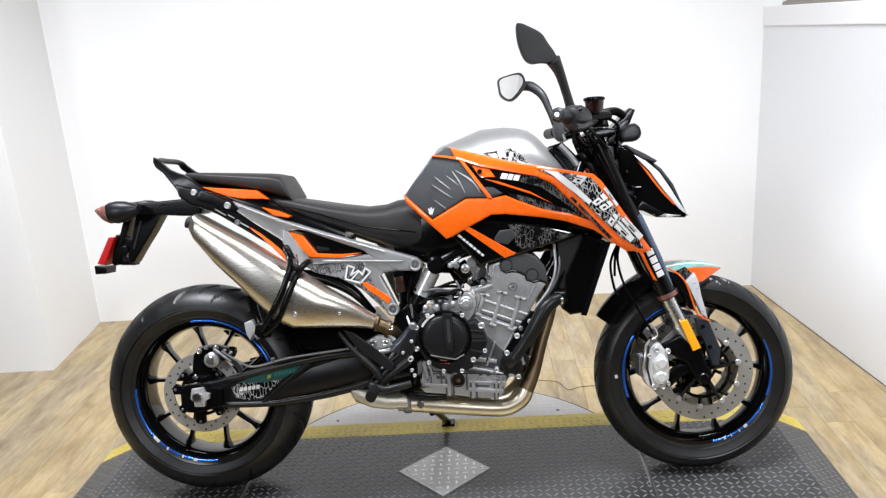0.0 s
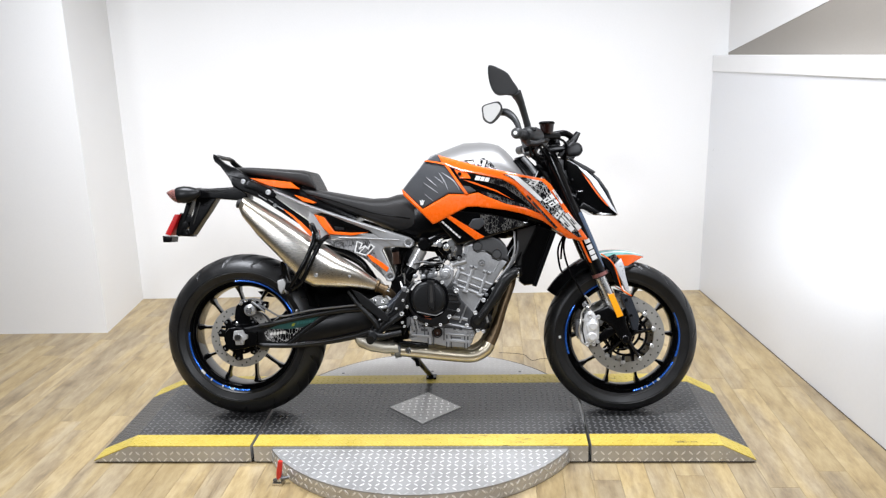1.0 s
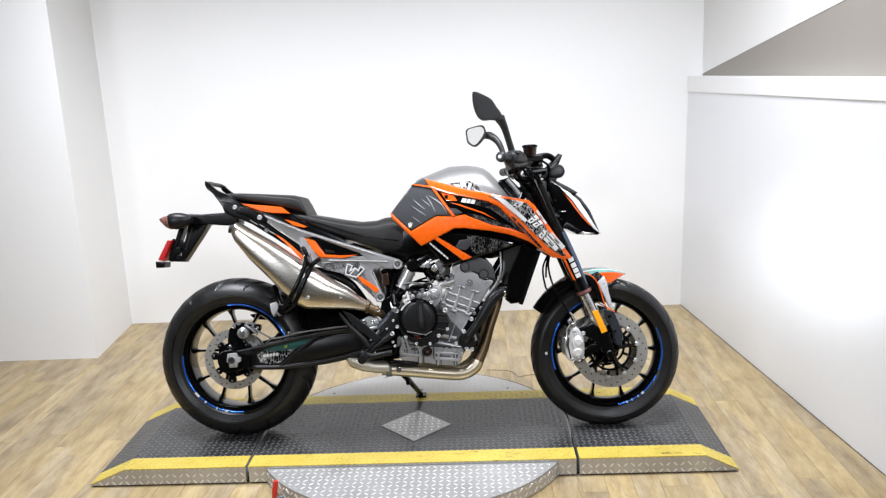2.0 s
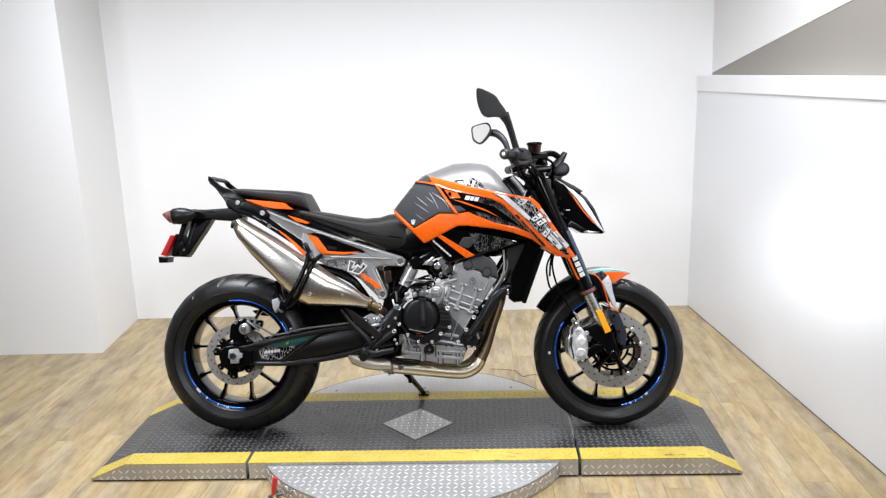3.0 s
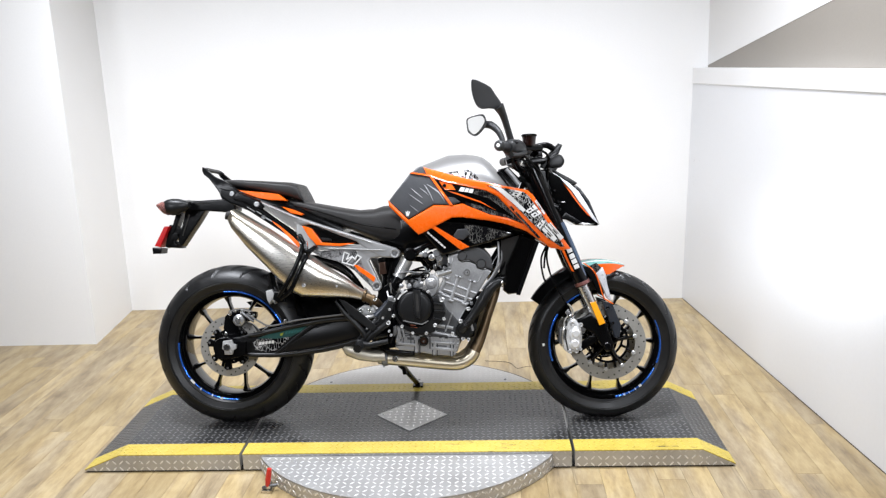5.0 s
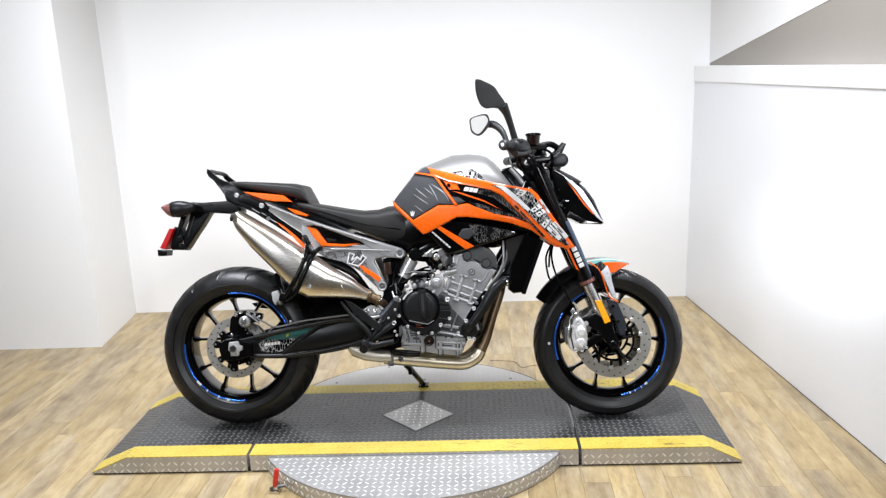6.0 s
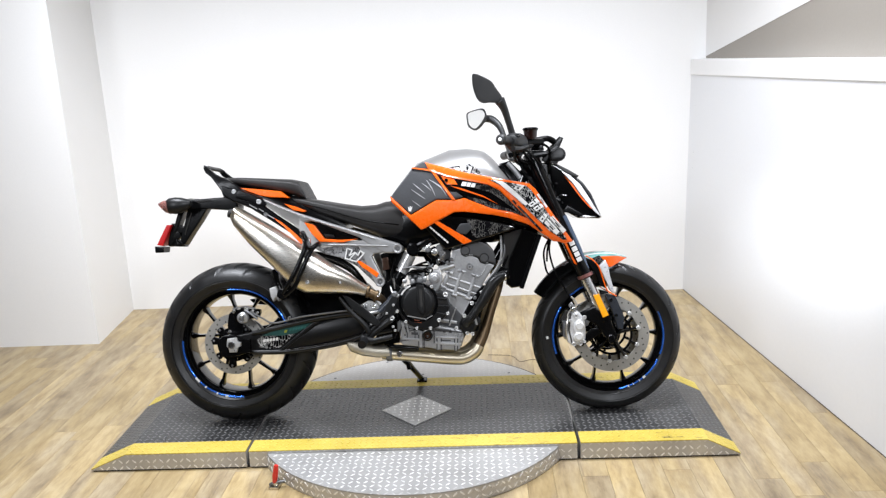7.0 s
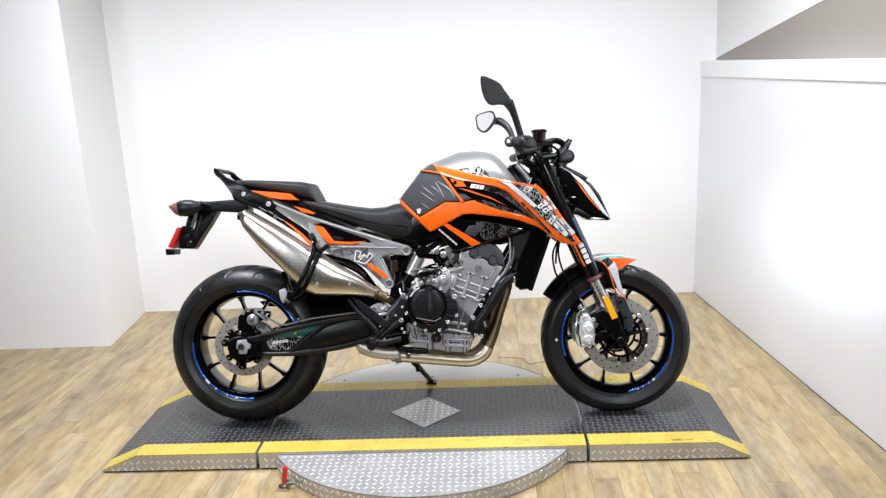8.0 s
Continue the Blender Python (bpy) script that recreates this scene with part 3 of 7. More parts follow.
part("rim_band", rim_bm, ALU_SIDE, turntable, "dull tread-plate rim")

EX, EY, EZ = Vector((1, 0, 0)), Vector((0, 1, 0)), Vector((0, 0, 1))
lugs(turntable, ALU_LUG, [(Vector((x, y, 0.058)), *crossed(i, j, EX, EY, EZ)) for i, j, x, y in grid(0.026, -0.62, 0.62, TY - 0.62, YC - 0.325) if math.hypot(x, y - TY) < 0.612], 0.026)
lugs(inlay, ALU_LUG, [(Vector((x, y, TOP + 0.0035)), *crossed(i, j, (EX + EY), (EX - EY), EZ)) for i, j, x, y in grid(0.026, -0.15, 0.15, TY - 0.15, TY + 0.15) if abs(x) + abs(y - TY) < 0.130], 0.026)
around = []
for k in range(76):
    a = math.pi * (1 + (k + 0.5) / 76)
    out = Vector((math.cos(a), math.sin(a), 0))
    for j, z in enumerate((0.016, 0.042)):
        around.append((Vector((0, TY, z)) + out * 0.6287, *crossed(k, j, EZ.cross(out), EZ, out)))
lugs(turntable, ALU_LUG, around, 0.026)

# latch with a red handle beside the turntable
latch = empty("floor_latch", pose(-0.480, -0.862, 0.0), "small steel toggle latch with a red vinyl handle on the floor", "latch")
part("latch_base", prism([(-0.024, -0.022), (0.012, -0.026), (0.016, 0.012), (-0.020, 0.016)], 0.0, 0.010, 0.003), STEEL, latch)
part("latch_link", tube([(-0.02, -0.01, 0.014), (0.0, -0.012, 0.022), (0.03, 0.0, 0.02)], 0.006, 10), CASTD, latch)
part("latch_pivot", moved(drum(0.009, -0.018, 0.018, 0.002, 14), 0.0, 0, 0.02), MACHINED, latch)
part("latch_handle", tube([(-0.002, -0.012, 0.024), (0.003, -0.014, 0.05), (0.01, -0.012, 0.09)], [0.0075, 0.010, 0.008], 10), REDH, latch, "red vinyl dipped handle")


# ---- the motorcycle ----
bike = empty("motorcycle", pose(0, -0.437, TOP, -12, 0, 0), "orange, black and silver motorcycle leaning on its side stand", "motorcycle")
RX, RZ, FX, FZ = -0.705, 0.318, 0.772, 0.299


def bolt(parent, x, y, z, r=0.008, material=None, h=0.006):
    """A socket-headed screw on the near side."""
    r *= 0.74
    b = lathe([(0.0, -h * 0.45), (r * 0.50, -h * 0.45), (r * 0.56, -h * 0.95), (r * 0.86, -h), (r, -h * 0.82), (r, -h * 0.30), (r * 1.25, -h * 0.26), (r * 1.25, 0.0)], 14)
    return part("bolt", b, material or CAST, parent, at=(x, y, z))


def tyre(radius, half, rim, count, lean, n=640):
    """A road tyre turned round the y axis, with slanted rain grooves sunk into its tread."""
    side = [(rim - 0.004, half * 0.72), (rim + 0.006, half * 0.80), (rim + 0.0085, half * 0.84), (rim + 0.011, half * 0.83), (rim + 0.030, half * 0.925), (rim + 0.032, half * 0.945), (rim + 0.0345, half * 0.94)]
    prof = [(r, -y) for r, y in side]
    m = 36
    for k in range(m + 1):
        a = -1.25 + 2.5 * k / m
        prof.append((radius - (radius - rim - 0.037) * (1 - math.cos(a)) / (1 - math.cos(1.25)), half * math.sin(a) / math.sin(1.25)))
    prof += side[::-1]
    verts, faces = [], []
    for k in range(n):
        a = 2 * math.pi * k / n
        for r, y in prof:
            q = abs(y) / half
            if 0.10 < q < 0.93 and r > rim + 0.038:
                turn = a * count / (2 * math.pi) + lean * q + 0.25 * q * q + (0.5 if y > 0 else 0.0)
                own = turn - math.floor(turn)
                length = 0.88 if int(math.floor(turn)) % 2 else 0.66
                wide = 0.095 * min(1.0, (q - 0.08) / 0.12) * max(0.0, min(1.0, (length - q) / 0.18))
                if abs(own - 0.5) < wide:
                    r -= 0.0055
            verts.append((r * math.cos(a), y, r * math.sin(a)))
    c = len(prof)
    for k in range(n):
        j = (k + 1) % n
        for i in range(c - 1):
            faces.append((k * c + i, k * c + i + 1, j * c + i + 1, j * c + i))
    me = bpy.data.meshes.new("tyre")
    me.from_pydata(verts, [], faces)
    bm = bmesh.new()
    bm.from_mesh(me)
    bpy.data.meshes.remove(me)
    return bm


def wheel(name, label, x, z, radius, half, rim, spokes, rubber, disc_r, tape, hub_r, phase, seat=(0, 0, 0), disc_at=(0, 0, 0)):
    """A cast wheel: tyre, rim, spokes, hub, brake disc and strips of rim tape."""
    w = new(name)
    w.empty_display_size = 0.1
    w.parent = bike
    w.location = (x, 0, z)
    tagged(w, label)
    part("tyre", tyre(radius, half, rim, *rubber), RUBBER, w, "new black road tyre with slanted tread grooves", at=seat)
    hw = half * 0.74
    rp = [(rim + 0.004, -hw), (rim + 0.005, -hw + 0.006), (rim - 0.008, -hw + 0.014), (rim - 0.014, -hw * 0.35), (rim - 0.014, hw * 0.35),
          (rim - 0.008, hw - 0.014), (rim + 0.005, hw - 0.006), (rim + 0.004, hw), (rim - 0.008, hw), (rim - 0.018, hw - 0.012), (rim - 0.024, hw - 0.022),
          (rim - 0.027, hw * 0.3), (rim - 0.027, -hw * 0.3), (rim - 0.024, -hw + 0.022), (rim - 0.018, -hw + 0.012), (rim - 0.008, -hw)]
    r = part("rim", lathe(rp, 96, True), GLOSSB, w, "gloss black cast rim")
    for a0, a1, printed in tape:
        ends = [radians(a0 + (a1 - a0) * k / 24) for k in range(25)]
        part("rim_tape", tube([((rim - 0.002) * math.cos(a), -hw + 0.0015, (rim - 0.002) * math.sin(a)) for a in ends], 0.0046, 10, 2), BLUE, r, "blue reflective rim tape")
        for f0, f1 in ((0.42, 0.48), (0.56, 0.575), (0.70, 0.715), (0.80, 0.83)) if printed else ():
            part("tape_print", arc(rim - 0.006, rim + 0.0015, -hw - 0.0036, -hw, a0 + (a1 - a0) * f0, a0 + (a1 - a0) * f1, 5), WHITE, r, "white print on the rim tape")
    part("hub", merged(drum(hub_r, -half * 0.55, half * 0.55, 0.006, 40), drum(hub_r * 1.5, -0.012, 0.012, 0.004, 40)), SATIN, w)
    for k in range(spokes):
        a = phase + 360.0 * k / spokes
        lean = 10 if k % 2 else -10
        b = bmesh.new()
        ra, rb = hub_r * 0.9, rim - 0.028
        vs = []
        for rr, wd, th in ((ra, 0.010, 0.022), (0.5 * (ra + rb), 0.0055, 0.016), (rb - 0.02, 0.0055, 0.016), (rb + 0.004, 0.012, 0.022)):
            sh = math.tan(radians(lean)) * (rr - rb) * 0.9
            vs.append([b.verts.new((rr, s * th, sh + q * wd)) for s, q in ((-1, -0.6), (-0.7, -1), (0.7, -1), (1, -0.6), (1, 0.6), (0.7, 1), (-0.7, 1), (-1, 0.6))])
        for m0, m1 in zip(vs, vs[1:]):
            for i in range(8):
                b.faces.new((m0[i], m0[(i + 1) % 8], m1[(i + 1) % 8], m1[i]))
        b.faces.new(vs[0])
        b.faces.new(vs[-1])
        part("spoke", turned(b, a), GLOSSB, w)
    for side in disc_r[2]:
        y = side
        d = part("brake_disc", lathe([(disc_r[0], y - 0.0025), (disc_r[1], y - 0.0025), (disc_r[1], y + 0.0025), (disc_r[0], y + 0.0025)], 96, True), DISC, w, "drilled steel brake disc", at=disc_at)
        holes = bmesh.new()
        count = 36
        for k in range(count):
            a = 2 * math.pi * k / count
            rr = disc_r[1] - (0.008 if k % 3 == 0 else 0.017 if k % 3 == 1 else 0.026)
            h = moved(drum(0.0032, y - 0.0028, y + 0.0028, 0.0002, 8), rr * math.cos(a), 0, rr * math.sin(a))
            me = bpy.data.meshes.new("tmp")
            h.to_mesh(me)
            h.free()
            holes.from_mesh(me)
            bpy.data.meshes.remove(me)
        tagged(part("drill_pattern", holes, GAP, d), kind="stuff")
        inner = disc_r[0] * 0.74
        part("carrier_ring", lathe([(inner - 0.005, y - 0.003), (inner + 0.004, y - 0.003), (inner + 0.004, y + 0.003), (inner - 0.005, y + 0.003)], 48, True), SATIN, d, "black disc carrier")
        for k in range(10 if disc_r[1] > 0.13 else 0):
            a = 2 * math.pi * k / 10 + 0.2
            c, q = math.cos(a), math.sin(a)
            part("carrier_arm", tube([(inner * c, y, inner * q), ((disc_r[0] + 0.004) * c, y, (disc_r[0] + 0.004) * q)], 0.0055, 8), SATIN, d)
            part("disc_bobbin", drum(0.0088, y - 0.006, y + 0.004, 0.002, 14), BRIGHT, d, at=((disc_r[0] + 0.001) * c, 0, (disc_r[0] + 0.001) * q))
            if k % 2 == 0:
                part("carrier_spoke", tube([(hub_r * 0.9 * c, y, hub_r * 0.9 * q), (inner * c, y, inner * q)], 0.006, 8), SATIN, d)
    return w


rear = wheel("rear_wheel", "black cast rear wheel with wide road tyre", RX, RZ, 0.319, 0.090, 0.218, 10, (30, -1.6), (0.088, 0.120, (-0.085,)), ((97, 14, False), (176, 276, True)), 0.048, 8)
front = wheel("front_wheel", "black cast front wheel with road tyre and twin discs", FX, FZ, 0.294, 0.061, 0.218, 10, (30, 1.5), (0.105, 0.146, (-0.066, 0.066)), ((132, 108, False), (147, 198, False), (24, -22, False), (-28, -80, True)), 0.036, 0, (-0.004, 0, -0.005), (0.010, 0, 0.007))
part("balance_weight", plate([(0.002, -0.006), (0.010, -0.003), (0.008, 0.006), (0.0, 0.004)], -0.003, 0.003, 0.001), WHITE, front, at=(-0.244, -0.0545, -0.001))


# -- rear end --
def mirrored(name, make, material, parent, label="", **kw):
    """The same part on both sides."""
    a = part(name, make(), material, parent, label, **kw)
    part(name, make(), material, parent, label, flip=True, **kw)
    return a


ARM = [(-0.735, 0.335), (-0.70, 0.352), (-0.566, 0.378), (-0.412, 0.412), (-0.277, 0.430), (-0.16, 0.432), (-0.06, 0.44), (-0.03, 0.40), (-0.06, 0.355),
       (-0.167, 0.338), (-0.251, 0.316), (-0.353, 0.297), (-0.489, 0.281), (-0.625, 0.284), (-0.735, 0.30)]


def crown(x, z):
    """How far the swingarm's hollow flank swells outwards between its rails."""
    mid = 0.332 + 0.155 * (x + 0.5)
    along = max(0.0, 1 - ((x + 0.29) / 0.22) ** 2)
    return -0.016 * along * max(0.0, 1 - ((z - mid) / 0.062) ** 2)


arm = mirrored("swingarm", lambda: plate(ARM, -0.134, -0.105, 0.006), ARMB, bike, "satin black cast swingarm with a hollow flank")
mirrored("arm_flank", lambda: plate([(-0.50, 0.296), (-0.36, 0.390), (-0.277, 0.412), (-0.16, 0.420), (-0.08, 0.425), (-0.075, 0.36), (-0.167, 0.350), (-0.251, 0.328), (-0.353, 0.308)], -0.138, -0.125, 0.002, crown, 5), ARMB, arm, "swelling satin flank")
mirrored("arm_rail", lambda: tube([(-0.62, -0.136, 0.364), (-0.566, -0.138, 0.373), (-0.412, -0.140, 0.405), (-0.277, -0.142, 0.424), (-0.16, -0.142, 0.427), (-0.07, -0.142, 0.430)], [0.009, 0.010, 0.011, 0.012, 0.012, 0.012], 12), ARMB, arm, "rounded upper rail")
mirrored("arm_rail", lambda: tube([(-0.62, -0.135, 0.290), (-0.489, -0.138, 0.289), (-0.353, -0.141, 0.304), (-0.251, -0.142, 0.323), (-0.167, -0.142, 0.345), (-0.07, -0.142, 0.362)], [0.009, 0.010, 0.012, 0.013, 0.013, 0.012], 12), ARMB, arm, "rounded lower rail")
part("arm_ridge", tube([(-0.47, -0.147, 0.297), (-0.35, -0.152, 0.313), (-0.25, -0.154, 0.334), (-0.17, -0.153, 0.356), (-0.10, -0.152, 0.374)], 0.0035, 10), SATIN, arm, "glossy ridge along the lower rail")
part("arm_rib", plate([(-0.515, 0.293), (-0.496, 0.292), (-0.385, 0.378), (-0.350, 0.402), (-0.372, 0.402), (-0.410, 0.376)], -0.1455, -0.130, 0.003), ARMB, arm, "diagonal rib")
part("arm_decal", plate([(-0.580, 0.354), (-0.545, 0.367), (-0.473, 0.383), (-0.385, 0.398), (-0.404, 0.382), (-0.445, 0.360), (-0.500, 0.352)], -0.1385, -0.134, 0.0004), TEALD, arm, "dark teal printed decal", smooth=False)
part("arm_decal", plate([(-0.600, 0.340), (-0.580, 0.353), (-0.500, 0.3515), (-0.447, 0.3585), (-0.512, 0.305), (-0.545, 0.300), (-0.590, 0.310)], -0.1385, -0.134, 0.0004), CRACKW, arm, "white and black printed decal", smooth=False)
for x in (-0.470, -0.458, -0.447, -0.436, -0.425, -0.414):
    part("decal_bar", plate([(x, 0.378 + 0.13 * (x + 0.47)), (x + 0.008, 0.380 + 0.13 * (x + 0.47)), (x + 0.006, 0.370 + 0.13 * (x + 0.47)), (x - 0.002, 0.368 + 0.13 * (x + 0.47))], -0.1392, -0.138, 0.0), TEAL, arm, smooth=False)
part("decal_bar", plate([(-0.490, 0.372), (-0.478, 0.375), (-0.482, 0.364), (-0.492, 0.362)], -0.1392, -0.138, 0.0), LIMEY, arm, "small yellow-green dot", smooth=False)
for k in range(5):
    x, z = -0.575 + 0.0125 * k, 0.329 + 0.0014 * k
    part("decal_bar", plate([(x, z + 0.010), (x + 0.0095, z + 0.011), (x + 0.008, z), (x - 0.002, z - 0.001)], -0.1394, -0.138, 0.0), WHITE, arm, "white lettering bar", smooth=False)
part("arm_bridge", hull([(-0.33, 0.33, 0.41, 0.11), (-0.25, 0.32, 0.43, 0.115), (-0.10, 0.33, 0.44, 0.115)]), SATIN, bike)
adj = part("axle_carrier", plate([(-0.742, 0.345), (-0.725, 0.362), (-0.69, 0.365), (-0.655, 0.35), (-0.62, 0.345), (-0.62, 0.295), (-0.66, 0.285), (-0.70, 0.278), (-0.725, 0.280), (-0.742, 0.298)], -0.172, -0.145, 0.005), PLASTIC, bike, "black axle carrier")
part("axle_nut_plate", plate([(-0.703, 0.352), (-0.670, 0.355), (-0.663, 0.339), (-0.652, 0.336), (-0.653, 0.321), (-0.663, 0.317), (-0.669, 0.299), (-0.698, 0.299), (-0.700, 0.316), (-0.708, 0.322), (-0.706, 0.339)], -0.184, -0.170, 0.003), BRIGHT, adj, "bright machined axle block")
part("axle_nut", lathe([(0.0095, -0.18), (0.0145, -0.18), (0.0145, -0.189), (0.0130, -0.191), (0.0095, -0.191)], 24, True), MACHINED, adj, at=(-0.687, 0, 0.328))
part("axle_hole", drum(0.0097, -0.18, -0.1865, 0.001, 18), GAP, adj, at=(-0.687, 0, 0.328))
part("hub_cover", drum(0.054, -0.088, -0.106, 0.006, 40), PLASTIC, rear, "black hub cover")
for a, r, w in ((168, 0.088, 0.016), (216, 0.084, 0.014), (264, 0.092, 0.016), (312, 0.086, 0.014), (0, 0.084, 0.014), (48, 0.086, 0.014), (96, 0.084, 0.014), (132, 0.086, 0.014)):
    b = plate([(0.04, -w * 1.3), (r * 0.7, -w * 0.8), (r - 0.006, -w), (r, -w * 0.5), (r, w * 0.5), (r - 0.006, w), (r * 0.7, w * 0.8), (0.04, w * 1.3)], -0.102, -0.088, 0.003)
    part("hub_lug", turned(b, -a), PLASTIC, rear)
    part("lug_screw", drum(0.0045, -0.102, -0.105, 0.001, 10), CASTD, rear, at=((r - 0.008) * math.cos(radians(a)), 0, (r - 0.008) * math.sin(radians(a))))
cal = part("rear_caliper", plate(soft([(-0.696, 0.440), (-0.687, 0.461), (-0.655, 0.466), (-0.617, 0.456), (-0.589, 0.452), (-0.596, 0.425), (-0.629, 0.418), (-0.66, 0.408), (-0.685, 0.415)], 2), -0.128, -0.085, 0.008), SATIN, bike, "black rear brake caliper with bright piston barrel")
part("piston_barrel", drum(0.0225, -0.10, -0.148, 0.006, 28), CAST, cal, "bright cast piston barrel", at=(-0.652, 0, 0.426))
part("barrel_face", drum(0.013, -0.149, -0.1525, 0.002, 22), MACHINED, cal, at=(-0.652, 0, 0.426))
for x, z, r in ((-0.690, 0.452, 0.008), (-0.668, 0.462, 0.006), (-0.640, 0.458, 0.009), (-0.615, 0.450, 0.007), (-0.597, 0.444, 0.006)):
    bolt(cal, x, -0.128, z, r, MACHINED, 0.012)
part("pad_pin", tube([(-0.693, -0.132, 0.462), (-0.64, -0.134, 0.470), (-0.60, -0.132, 0.459)], 0.0026, 8), CASTD, cal)
part("hose_union", tube([(-0.640, -0.140, 0.456), (-0.615, -0.150, 0.440), (-0.590, -0.155, 0.421)], [0.006, 0.0045, 0.0045], 10), CASTD, cal, "steel hose union")
part("caliper_bracket", plate([(-0.715, 0.44), (-0.70, 0.455), (-0.68, 0.45), (-0.66, 0.40), (-0.66, 0.355), (-0.715, 0.355), (-0.722, 0.40)], -0.115, -0.09, 0.005), SATIN, cal)
part("bracket_screw", drum(0.007, -0.115, -0.121, 0.001, 12), MACHINED, cal, at=(-0.712, 0, 0.372))
part("brake_hose", tube([(-0.62, -0.14, 0.45), (-0.57, -0.16, 0.425), (-0.52, -0.165, 0.405), (-0.42, -0.165, 0.425), (-0.28, -0.165, 0.440), (-0.16, -0.155, 0.45)], 0.0036, 8), CASTD, bike, "braided brake hose")
part("hose_clip", plate([(-0.469, 0.415), (-0.457, 0.418), (-0.457, 0.432), (-0.469, 0.428)], -0.170, -0.158, 0.003), MACHINED, bike)
part("chain_guard", plate([(-0.68, 0.48), (-0.55, 0.50), (-0.50, 0.50), (-0.44, 0.46), (-0.44, 0.44), (-0.66, 0.46)], 0.06, 0.075, 0.003), PLASTIC, bike)
part("chain", arc(0.066, 0.082, 0.075, 0.088, 0, 360, 60), CASTD, bike, at=(RX, 0, RZ))
part("hugger", arc(0.326, 0.331, -0.09, 0.09, 8, 52, 18, 0.012), PLASTIC, bike, "black inner rear mudguard", at=(RX, 0, RZ))
part("inner_mudguard", plate([(-0.46, 0.52), (-0.42, 0.56), (-0.30, 0.53), (-0.18, 0.53), (-0.12, 0.46), (-0.30, 0.42), (-0.44, 0.43)], -0.07, 0.07, 0.01), PLASTIC, bike, "black inner mudguard")

# exhaust
muf = part("silencer", oval_loft([((-0.640, 0.857), (-0.660, 0.812), 0.036, -0.195), ((-0.622, 0.850), (-0.645, 0.782), 0.052, -0.196), ((-0.502, 0.777), (-0.590, 0.712), 0.064, -0.198),
                                  ((-0.42, 0.720), (-0.512, 0.632), 0.068, -0.20), ((-0.340, 0.668), (-0.435, 0.545), 0.069, -0.20), ((-0.275, 0.622), (-0.385, 0.519), 0.063, -0.198),
                                  ((-0.215, 0.583), (-0.250, 0.512), 0.044, -0.19), ((-0.175, 0.552), (-0.195, 0.506), 0.030, -0.182), ((-0.150, 0.535), (-0.165, 0.500), 0.020, -0.175)], 32, 2.9), STEEL, bike, "brushed stainless silencer")
part("outlet", oval_loft([((-0.642, 0.852), (-0.658, 0.818), 0.028, -0.195), ((-0.663, 0.850), (-0.672, 0.818), 0.028, -0.195)], 20, 2.4), GAP, muf, "dark exhaust outlet")
bolt(muf, -0.366, -0.261, 0.565, 0.009)
bolt(muf, -0.245, -0.243, 0.558, 0.005)
for u, l in (((-0.150, 0.540), (-0.163, 0.492)), ((-0.118, 0.520), (-0.135, 0.474))):
    part("pipe_clamp", oval_loft([(u, l, 0.025, -0.172), ((u[0] + 0.008, u[1] - 0.003), (l[0] + 0.008, l[1] - 0.004), 0.025, -0.17)], 20, 2.1), BROWNS, muf, "heat-browned clamp ring")
part("link_pipe", tube([(-0.15, -0.175, 0.512), (-0.115, -0.165, 0.490), (-0.095, -0.13, 0.45), (-0.10, -0.08, 0.38), (-0.13, -0.06, 0.31)], 0.019, 14), BROWNS, bike, "heat-browned link pipe")
linkage = part("clamp_block", plate([(-0.190, 0.462), (-0.155, 0.478), (-0.120, 0.470), (-0.110, 0.450), (-0.14, 0.440), (-0.185, 0.440)], -0.180, -0.14, 0.006), BRIGHT, bike, "bright cast linkage")
part("linkage_bar", tube([(-0.195, -0.165, 0.436), (-0.15, -0.178, 0.432), (-0.105, -0.175, 0.440)], 0.007, 10), BRIGHT, linkage)
part("linkage_bar", tube([(-0.150, -0.165, 0.500), (-0.125, -0.172, 0.486), (-0.108, -0.170, 0.462)], 0.008, 10), BRIGHT, linkage)
for x, z, r in ((-0.165, 0.458, 0.010), (-0.132, 0.458, 0.008), (-0.112, 0.500, 0.007)):
    bolt(linkage, x, -0.180, z, r, MACHINED, 0.010)
part("collector_box", oval_loft([((-0.256, 0.322), (-0.252, 0.296), 0.05, -0.07), ((-0.246, 0.330), (-0.232, 0.276), 0.085, -0.07), ((-0.20, 0.318), (-0.185, 0.260), 0.100, -0.07), ((-0.14, 0.306), (-0.13, 0.252), 0.100, -0.07), ((-0.085, 0.298), (-0.080, 0.252), 0.085, -0.07)], 24, 3.6), COLLECT, bike, "dull blasted steel collector box under the engine")
hdr = part("header_pipe", tube([(-0.11, -0.12, 0.268), (0.0, -0.13, 0.258), (0.15, -0.13, 0.242), (0.205, -0.13, 0.242), (0.245, -0.126, 0.262), (0.262, -0.121, 0.288)], 0.0245, 18), BRASSY, bike, "heat-tinted steel exhaust header")
part("header_riser", tube([(0.258, -0.122, 0.282), (0.285, -0.11, 0.335), (0.315, -0.09, 0.42), (0.352, -0.06, 0.53), (0.335, -0.05, 0.60), (0.29, -0.05, 0.605)], [0.0235, 0.0205, 0.0175, 0.0175, 0.0175, 0.0175], 18), BROWNS, hdr, "dark brown upper header")
